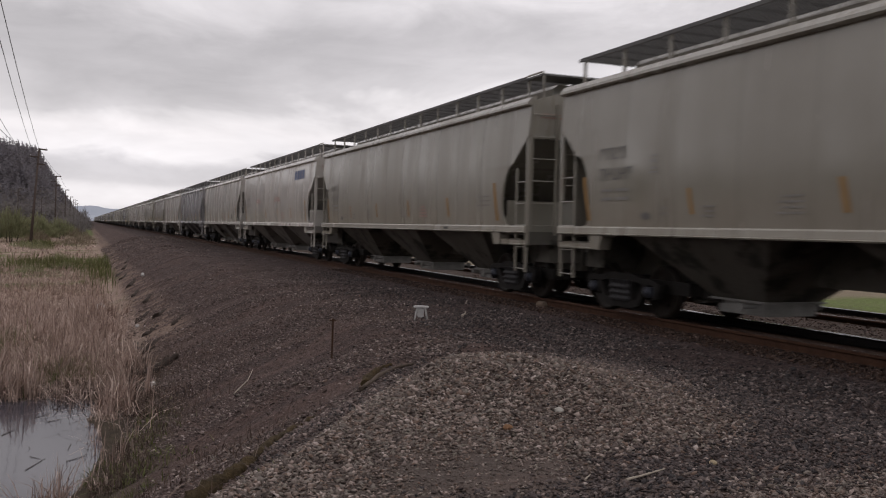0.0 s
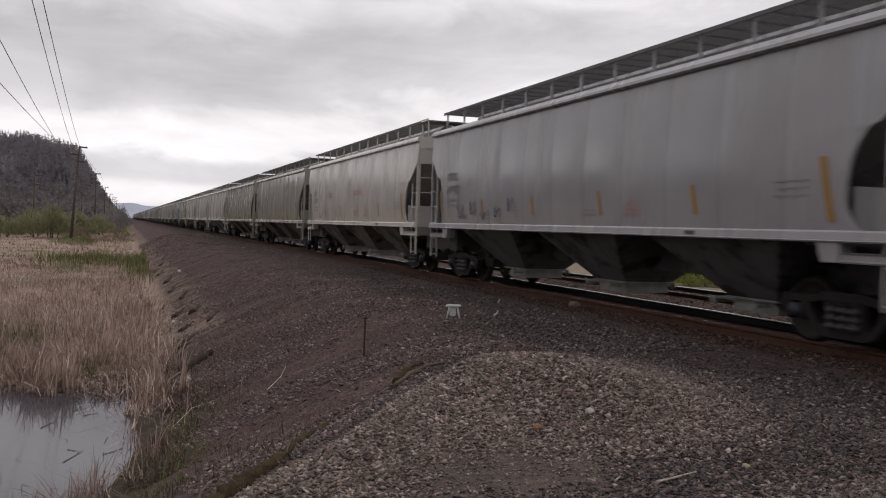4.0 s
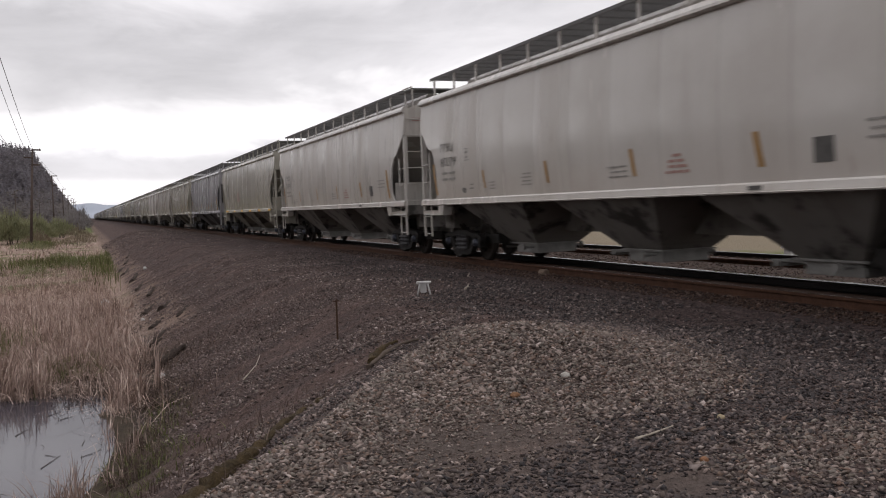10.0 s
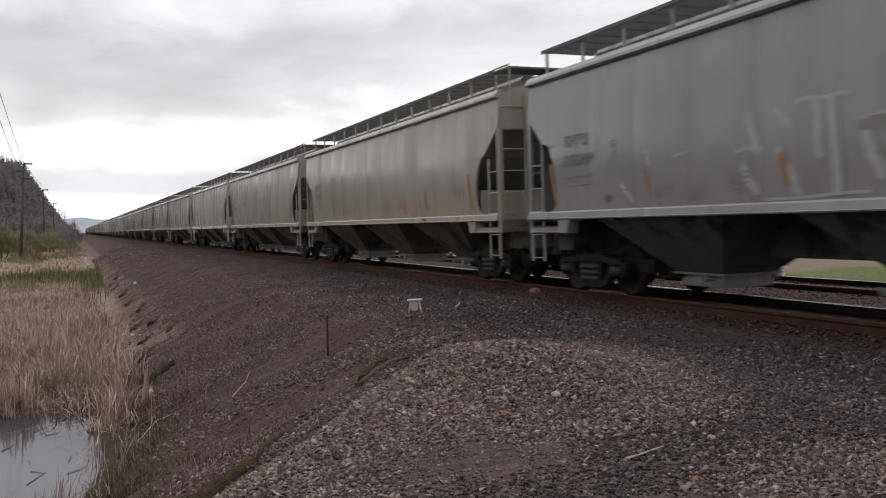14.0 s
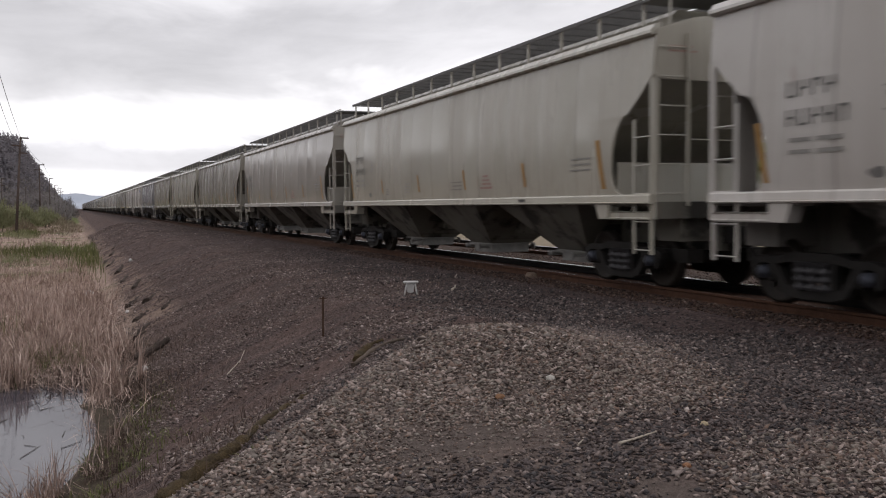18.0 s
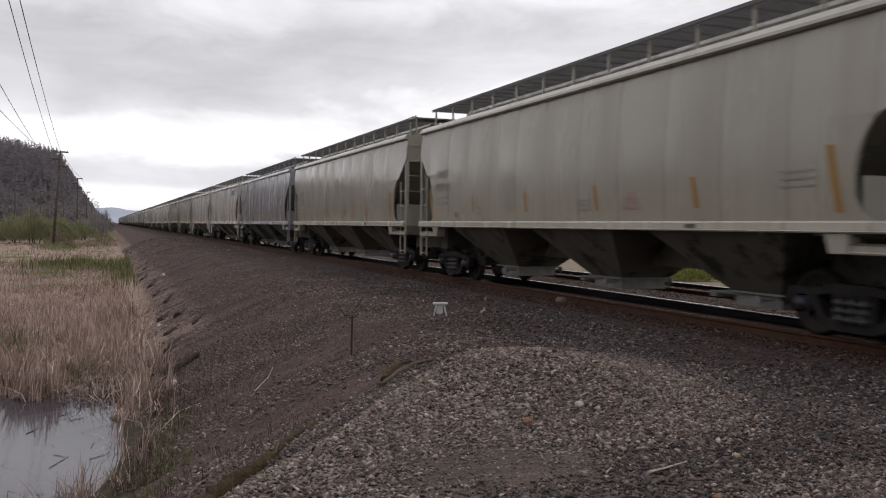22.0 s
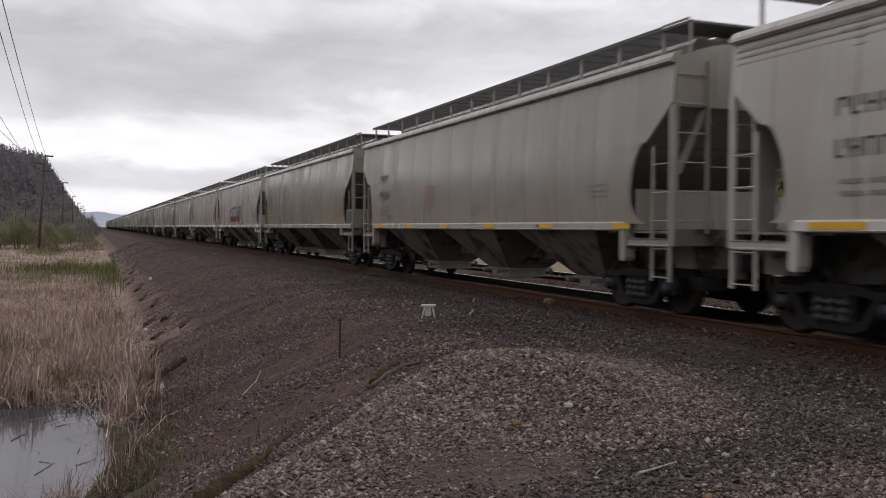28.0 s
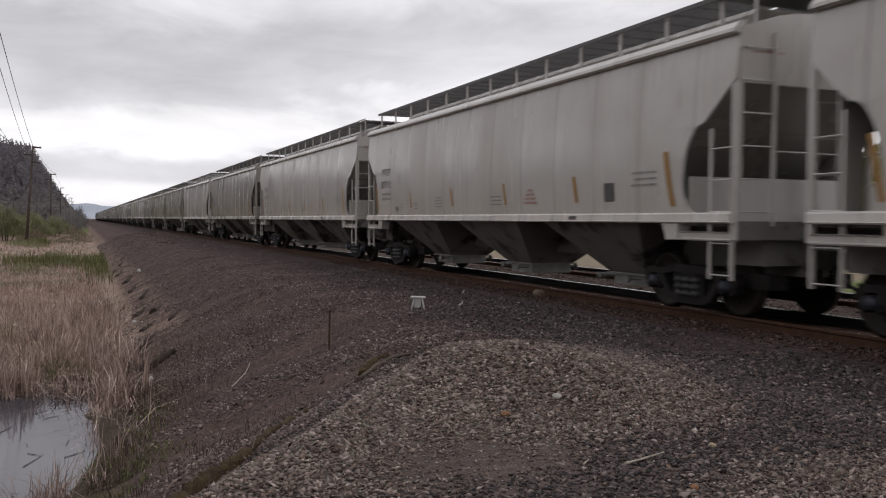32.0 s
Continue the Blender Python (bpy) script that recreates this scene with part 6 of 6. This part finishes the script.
def build_woods():
    """The dark wood on the distant hill: pointed crowns of many small sprays, closely set, and bare crowns low down."""
    rng = np.random.default_rng(9)
    n = 4600
    x = -150 + 147 * rng.random(n) ** 0.75
    y = 425 + 260 * rng.random(n) ** 1.2
    g = ground_z(x, y)
    keep = g > 2.0
    x, y, g = x[keep], y[keep], g[keep]
    # and along the valley's side
    sx, sy = rng.uniform(-520, -160, 1700), rng.uniform(-450, 560, 1700)
    out = (sx < -235) | (sy > 430)
    sx, sy = sx[out], sy[out]
    x, y, g = np.append(x, sx), np.append(y, sy), np.append(g, ground_z(sx, sy))
    n, sprays = len(x), 34
    h = rng.uniform(4.0, 11.0, n) * (0.7 + 0.4 * patches(x, y, 0.05, 15))
    wide = h * rng.uniform(0.11, 0.22, n)
    t = rng.random((n, sprays)) ** 0.8
    a = rng.uniform(0, 6.28, (n, sprays))
    r = wide[:, None] * (1 - t) ** 0.8 * rng.uniform(0.3, 1.1, (n, sprays)) + 0.05
    c = np.stack([x[:, None] + r * np.cos(a), y[:, None] + r * np.sin(a), g[:, None] + h[:, None] * (0.06 + 0.92 * t)], -1).reshape(-1, 3)
    R = turned(rng, len(c))
    R[:, 2, :] *= 0.8
    size = (np.repeat(h, sprays) * 0.085 * (1.15 - 0.75 * t.ravel()))[:, None, None]
    quad = np.array([[-1, -0.5, 0], [0.3, -0.7, 0], [1, 0.3, 0], [-0.3, 0.7, 0]])
    v = c[:, None, :] + np.einsum("nij,kj->nki", R, quad) * size
    tagged(cloud_mesh("hill_conifers", v.reshape(-1, 3), np.arange(4 * len(c)).reshape(-1, 4), HAZED_LEAF), "dense dark conifers covering the distant hill", "woods", kind="stuff")
    n = 20000
    x = -150 + 147 * rng.random(n) ** 0.7
    y = 405 + 120 * rng.random(n)
    g = ground_z(x, y)
    m = (g > -1.5) & (g < 9)
    c = np.stack([x, y, g + rng.uniform(1, 8, n)], -1)[m]
    v, f = leaf_cloud(rng, c, 1.5, len(c) * 2, 0.6)
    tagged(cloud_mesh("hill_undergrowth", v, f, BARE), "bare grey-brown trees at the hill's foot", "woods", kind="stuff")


build_woods()


def build_far_hills():
    m, nt, bs = nodes_of("hazy_blue_hills")
    nt.links.new(ramp_node(nt, noise_node(nt, mapped(nt), 0.004, 5), [(0.3, (0.30, 0.335, 0.40)), (0.7, (0.38, 0.41, 0.47))]), bs.inputs["Base Color"])
    bs.inputs["Roughness"].default_value = 1.0
    for d, top, seed, label in ((4300, 62, 1, "hazy blue hills on the horizon"), (2400, 17, 2, "low hazy wooded rise on the horizon")):
        verts, faces = [], []
        xs = np.linspace(-2300, 2300, 140)
        for i, x in enumerate(xs):
            h = top * (0.75 + 0.25 * math.sin(x * 0.0041 + seed) + 0.16 * math.sin(x * 0.013 + 2 * seed) + 0.05 * math.sin(x * 0.05))
            verts += [(x, d, -4), (x, d + 150, h), (x, d + 260, -4)]
            if i:
                k = 3 * i
                faces += [(k - 3, k, k + 1, k - 2), (k - 2, k + 1, k + 2, k - 1)]
        tagged(mesh_object("backdrop", verts, faces, m, True), label, "hills", kind="structure")


build_far_hills()

# ---------------------------------------------------------------- utility poles and wires
POLE_WOOD = simple("weathered_pole_wood", (0.055, 0.042, 0.037), (0.11, 0.085, 0.075), 3, 0.9, 0, 0.5)
WIRE = simple("dark_wire", (0.05, 0.05, 0.055), (0.09, 0.09, 0.095), 3, 0.6, 0.5, 0)
PORCELAIN = simple("insulator", (0.35, 0.36, 0.38), (0.5, 0.51, 0.53), 9, 0.3, 0, 0)
ARMS = ((-0.1, 1.0, 0.0), (-1.05, 0.1, -1.05), (-0.1, 0.9, -1.95))   # (from, to, below the top)
REACH = ((1.0, 0.12), (0.66, 0.12), (-0.95, -0.98), (-2.3, -1.98))   # hooks of the two nearest poles
HOOKS = ((0.85, 0.12), (-0.05, 0.12), (-0.95, -0.93), (0.75, -1.83))


def build_pole(x, y, height, lean=0.0, steps_on=True, long_arms=False):
    z = float(ground_z(x, y))
    pole = tagged(new("utility_pole"), "weathered wooden utility pole with short crossarms", "utility pole", group="pole line beside the track")
    pole.matrix_basis = pose(x, y, z, 0, lean, 0)
    part("shaft", rod(bmesh.new(), (0, 0, -0.4), (0, 0, height), 0.19, 12, 0.12), POLE_WOOD, pole)
    for a, b, d in ((-0.1, 1.45, 0.0), (-1.05, 0.1, -1.1), (-2.4, 0.1, -2.1)) if long_arms else ARMS:
        part("crossarm", box(bmesh.new(), a, b, -0.18, -0.08, height + d - 0.2, height + d), POLE_WOOD, pole)
    for hx, hz in REACH if long_arms else HOOKS:
        part("insulator", lathe_up(hx, -0.13, height + hz - 0.12, 0.055, 0.16), PORCELAIN, pole)
    if steps_on:
        for k in range(24):
            s = 1 if k % 2 else -1
            part("pole_step", rod(bmesh.new(), (s * 0.15, 0, 2.0 + 0.40 * k), (s * 0.38, 0, 2.0 + 0.40 * k), 0.03, 5), WIRE, pole)
    return pole


def lathe_up(x, y, z, r, h):
    bm = bmesh.new()
    rings = [[bm.verts.new((x + rr * math.cos(2 * math.pi * i / 8), y + rr * math.sin(2 * math.pi * i / 8), z + zz)) for i in range(8)] for zz, rr in ((0, 0.4 * r), (0.3 * h, r), (0.6 * h, 0.7 * r), (h, 0.5 * r))]
    for a, b in zip(rings, rings[1:]):
        for i in range(8):
            bm.faces.new((a[i], a[(i + 1) % 8], b[(i + 1) % 8], b[i]))
    bm.faces.new(rings[0][::-1]); bm.faces.new(rings[-1])
    return bm


POLES = [(-1.4, -83, 12.6), (-3.95, 26.0, 12.55), (-6.75, 127.5, 12.85), (-6.1, 203, 12.8), (-6.0, 290, 12.6), (-5.9, 376, 12.6), (-5.8, 455, 12.6), (-5.7, 540, 12.6), (-5.6, 630, 12.6)]
for i, (px, py, ph) in enumerate(POLES):
    build_pole(px, py, ph, 4.0 if i == 2 else 0.6, i in (1, 2), i < 2)
for px, py, ph in ((-18.9, 214, 12.3), (-18.4, 284, 12.3), (-18.0, 420, 12.3)):
    build_pole(px, py, ph, 0.0, False)


def build_wire(a, b, sag):
    bm = bmesh.new()
    n = 14
    pts = [Vector(a).lerp(Vector(b), k / n) - Vector((0, 0, sag * 4 * (k / n) * (1 - k / n))) for k in range(n + 1)]
    tube(bm, pts, 0.020)
    return tagged(part("overhead_wire", bm, WIRE), "dark overhead wire strung between utility poles", "wire", group="overhead wires")


for i, ((xa, ya, ha), (xb, yb, hb)) in enumerate(zip(POLES[:4], POLES[1:5])):
    for (ax, az), (bx, bz) in zip(REACH if i < 2 else HOOKS, REACH if i < 1 else HOOKS):
        build_wire((xa + ax, ya - 0.13, float(ground_z(xa, ya)) + ha + az), (xb + bx, yb - 0.13, float(ground_z(xb, yb)) + hb + bz), 0.5)


# ---------------------------------------------------------------- small things on the bank
WHITE_PLASTIC = simple("dirty_white_plastic", (0.42, 0.41, 0.40), (0.6, 0.59, 0.58), 8, 0.5, 0, 0.1)
RUST = simple("rusty_iron", (0.045, 0.028, 0.02), (0.10, 0.055, 0.035), 14, 0.9, 0.2, 0.3)
MOSS_LOG = simple("mossy_rotten_wood", (0.010, 0.008, 0.005), (0.098, 0.068, 0.034), 7, 0.95, 0, 0.8, 0.03)
DRY_WOOD = simple("grey_dry_wood", (0.045, 0.035, 0.028), (0.13, 0.10, 0.08), 12, 0.9, 0, 0.4)
PALE_WOOD = simple("pale_splintered_wood", (0.25, 0.21, 0.17), (0.42, 0.37, 0.31), 12, 0.85, 0, 0.3)
CLOD = simple("dark_wet_soil", (0.036, 0.027, 0.023), (0.085, 0.065, 0.055), 9, 0.95, 0, 0.8, 0.05)


def build_stool(x, y):
    stool = tagged(new("step_stool"), "small white plastic step stool on ballast", "stool")
    z = float(ground_z(x, y))
    stool.matrix_basis = pose(x, y, z, 0, 0, -22)
    part("seat", box(bmesh.new(), -0.15, 0.15, -0.11, 0.11, 0.24, 0.275, 0.012), WHITE_PLASTIC, stool)
    for sx in (-1, 1):
        for sy in (-1, 1):
            bm = rod(bmesh.new(), (sx * 0.075, sy * 0.065, 0.25), (sx * 0.135, sy * 0.10, -0.03), 0.018, 8, 0.015)
            part("leg", bm, WHITE_PLASTIC, stool)
    part("apron", box(bmesh.new(), -0.075, 0.055, -0.065, 0.065, 0.05, 0.242, 0.015), WHITE_PLASTIC, stool)


build_stool(6.20, 16.5)


def build_marker(x, y):
    """A squat white post cap on a short base beyond the track."""
    z = float(ground_z(x, y))
    post = tagged(new("marker_post"), "squat white plastic marker box beyond the track", "marker")
    post.matrix_basis = pose(x, y, z, 0, 0, 20)
    part("base", box(bmesh.new(), -0.12, 0.12, -0.11, 0.11, -0.05, 0.37, 0.02), WHITE_PLASTIC, post)
    part("cap", box(bmesh.new(), -0.19, 0.19, -0.17, 0.17, 0.37, 0.43, 0.015), WHITE_PLASTIC, post)


build_marker(18.65, 19.8)


def build_stake(x, y):
    z = float(ground_z(x, y))
    stake = tagged(new("marker_stake"), "thin rusty iron stake driven into the bank", "stake")
    stake.matrix_basis = pose(x, y, z, 0, 0.8, 0)
    part("shaft", box(bmesh.new(), -0.014, 0.014, -0.010, 0.010, -0.15, 0.68), RUST, stake)
    part("head", box(bmesh.new(), -0.055, 0.045, -0.012, 0.012, 0.64, 0.66), RUST, stake)


build_stake(3.86, 14.52)


def build_log(name, label, pts, r0, r1, material, seed, seg=9, wave=0.25):
    """A crooked, lumpy length of wood along the given points."""
    rng = random.Random(seed)
    bm = bmesh.new()
    path = []
    for (a, b) in zip(pts, pts[1:]):
        for k in range(6):
            path.append(Vector(a).lerp(Vector(b), k / 6))
    path.append(Vector(pts[-1]))
    rings = []
    for i, p in enumerate(path):
        t = i / (len(path) - 1)
        r = (r0 + (r1 - r0) * t) * (1 + rng.uniform(-wave, wave))
        d = (path[min(i + 1, len(path) - 1)] - path[max(0, i - 1)]).to_track_quat("Z", "Y")
        ring = []
        for k in range(seg):
            a = 2 * math.pi * k / seg
            rr = r * (1 + 0.45 * noise.noise(Vector((a * 1.5, t * 14, seed))) + 0.2 * noise.noise(Vector((a * 4, t * 40, seed))))
            ring.append(bm.verts.new(p + d @ Vector((rr * math.cos(a), rr * math.sin(a), 0))))
        rings.append(ring)
    for a, b in zip(rings, rings[1:]):
        for k in range(seg):
            f = bm.faces.new((a[k], a[(k + 1) % seg], b[(k + 1) % seg], b[k])); f.smooth = True
    bm.faces.new(rings[0][::-1]); bm.faces.new(rings[-1])
    return tagged(part(name, bm, material), label, "log" if "log" in name else "stick")


def on_ground(points, lift):
    return [(x, y, float(ground_z(x, y)) + lift) for x, y in points]


build_log("mossy_log", "rotten mossy log lying at the mound's foot", on_ground([(0.55, 6.85), (0.82, 7.3), (1.02, 7.68), (1.23, 7.86), (1.43, 8.12), (1.73, 8.88), (2.16, 9.65), (2.5, 10.1)], 0.015), 0.095, 0.025, MOSS_LOG, 3, 11, 0.5)
build_log("driftwood_log", "weathered broken branch half buried in ballast", on_ground([(3.17, 10.49), (3.49, 10.82), (3.84, 11.19), (4.2, 11.46)], 0.03), 0.04, 0.016, DRY_WOOD, 4)
build_log("driftwood_log", "dark rotten log half buried in ballast", on_ground([(3.3, 10.75), (3.51, 11.2), (3.76, 11.6), (3.95, 11.65)], 0.02), 0.06, 0.03, MOSS_LOG, 5, 9, 0.4)
build_log("dry_stick", "dry pale stick lying on gravel", on_ground([(3.26, 4.84), (3.45, 4.9), (3.66, 4.98)], 0.015), 0.010, 0.006, PALE_WOOD, 6, 6)
build_log("dry_stick", "dry pale splinter lying on gravel", on_ground([(3.0, 4.92), (3.1, 5.02)], 0.015), 0.008, 0.004, PALE_WOOD, 7, 6)
build_log("dry_stick", "bleached splintered stick beside the stool", on_ground([(6.94, 16.16), (7.15, 16.5), (7.32, 16.85)], 0.03), 0.025, 0.012, PALE_WOOD, 8, 6)
build_log("dry_stick", "bleached splintered stick beside the stool", on_ground([(7.95, 18.3), (8.2, 18.8)], 0.03), 0.02, 0.01, PALE_WOOD, 9, 6)
build_log("dry_stick", "thin dry branch lying on the bank", on_ground([(2.3, 14.9), (2.65, 15.6), (2.85, 16.3)], 0.02), 0.012, 0.006, PALE_WOOD, 10, 6)
build_log("driftwood_log", "dark wet log sticking out of the bank", on_ground([(1.25, 20.9), (1.6, 21.15), (2.0, 21.5)], 0.08), 0.10, 0.08, CLOD, 11)
rng_c = random.Random(12)
for k, (cx, cy, ln) in enumerate(((2.06, 45.8, 2.6), (2.0, 40.2, 2.4), (1.78, 31.1, 1.5), (2.25, 30.0, 1.4), (1.6, 24.3, 1.1), (2.25, 35.9, 1.8), (1.9, 52.0, 3.0), (2.3, 60.0, 3.0), (2.5, 27.2, 0.9), (1.75, 27.5, 0.8), (2.7, 66.0, 3.0), (1.8, 56.0, 2.0))):
    ob = build_log("soil_clod", "dark clod of slumped soil on the bank", on_ground([(cx - 0.1, cy), (cx + 0.12, cy + ln * 0.5), (cx + 0.3, cy + ln)], -0.02), 0.11, 0.05, CLOD, 20 + k, 7, 0.5)
    tagged(ob, "dark clod of slumped soil on the bank", "soil clod")


def rubbish(x, y, r, label, seed):
    bm = bmesh.new()
    bmesh.ops.create_icosphere(bm, subdivisions=2, radius=r)
    for v in bm.verts:
        v.co *= 1 + 0.5 * noise.noise(v.co * 2.2 / r + Vector((seed, 3, 1)))
    ob = part("plastic_scrap", bm, WHITE_PLASTIC)
    ob.location = (x, y, float(ground_z(x, y)) + r * 0.5)
    return tagged(ob, label, "litter")


rubbish(1.34, 19.7, 0.07, "crumpled white plastic scrap at the bank's foot", 1)
rubbish(0.58, 38.6, 0.17, "crumpled white plastic bag caught in reeds", 2)
rubbish(2.72, 48.3, 0.09, "small white plastic scrap on the bank", 3)
rubbish(1.55, 30.0, 0.06, "small white plastic scrap on the bank", 4)

# bent stalks standing in the water
rng_w = random.Random(14)
for k in range(12):
    wx, wy = -3.6 + 3.7 * rng_w.random(), 11.5 + 8 * rng_w.random()
    if pond_r(wx, wy) > 0.85:
        continue
    h, a = rng_w.uniform(0.06, 0.2), rng_w.uniform(0, 6.28)
    q = rng_w.uniform(0.05, 0.25)
    bm = bmesh.new()
    bot = float(ground_z(wx, wy))
    rod(bm, (wx, wy, bot), (wx + 0.3 * q * math.cos(a), wy + 0.3 * q * math.sin(a), WATER_Z + h), 0.004, 5)
    rod(bm, (wx + 0.3 * q * math.cos(a), wy + 0.3 * q * math.sin(a), WATER_Z + h), (wx + q * math.cos(a), wy + q * math.sin(a), WATER_Z + h * 0.8), 0.003, 5)
    tagged(part("reed_stalk", bm, CLOD), "broken dark reed stalk standing in water", "reed", group="stalks in the pond")

# dark sticks afloat
for pts in (((-0.80, 14.2), (-0.68, 14.5), (-0.55, 14.85)), ((-0.78, 15.0), (-0.6, 14.8)), ((-0.25, 14.55), (-0.1, 14.7), (0.05, 14.9)), ((-0.86, 17.9), (-0.6, 18.3)), ((-0.62, 17.5), (-0.4, 17.7)), ((-0.24, 15.3), (-0.2, 15.7)), ((-1.3, 16.6), (-1.1, 17.1))):
    build_log("floating_stick", "thin dark wet stick afloat on the pond", [(x, y, WATER_Z + 0.008) for x, y in pts], 0.0055, 0.003, CLOD, int(40 + 10 * abs(pts[0][0])), 6)

# twigs and bits of reed afloat
rng_f = np.random.default_rng(15)
fx, fy = rng_f.uniform(-5.2, 0.2, 300), 8 + 11.5 * rng_f.random(300) ** 0.8
fk = (pond_r(fx, fy) < 0.97) & (rng_f.random(300) < 0.12 + 0.8 * pond_r(fx, fy) ** 2)
fxy = np.stack([fx, fy], -1)[fk]
scatter_blades("floating_reeds", "dark reed bits afloat on the pond", "reeds", fxy, rng_f.uniform(0.06, 0.26, len(fxy)), rng_f.uniform(0.006, 0.013, len(fxy)), 1.9, CLOD, 16, WATER_Z + 0.012)


# ---------------------------------------------------------------- what moves
def motions():
    times = [0, 1, 2, 4, 6, 8, 10, 12, 14, 16, 18, 20, 22, 24, 26, 28, 30, 31, 32]
    for i, car in enumerate(FLEET):
        walk(car, [(t, pose(TRACK_X, gap_y(i - 1, t) + PITCH / 2, 0)) for t in times])
        # wheels turn while their car passes
        if i > 30:
            continue
        frames = [f for f in range(0, 32 * FPS + 1) if -9 < gap_y(i - 1, f / FPS) + PITCH / 2 < 42]
        if not frames:
            continue
        for w in WHEELS[car]:
            at = w.location.copy()
            rows = []
            for f in frames:
                turn = math.degrees((gap_y(i - 1, 0) - gap_y(i - 1, f / FPS)) / 0.457)
                rows.append((f / FPS, pose(*at, turn, 0, 0)))
            if frames[0] > 0:
                rows.insert(0, (0.0, rows[0][1]))
            if frames[-1] < 32 * FPS:
                rows.append((32.0, rows[-1][1]))
            walk(w, rows)


motions()
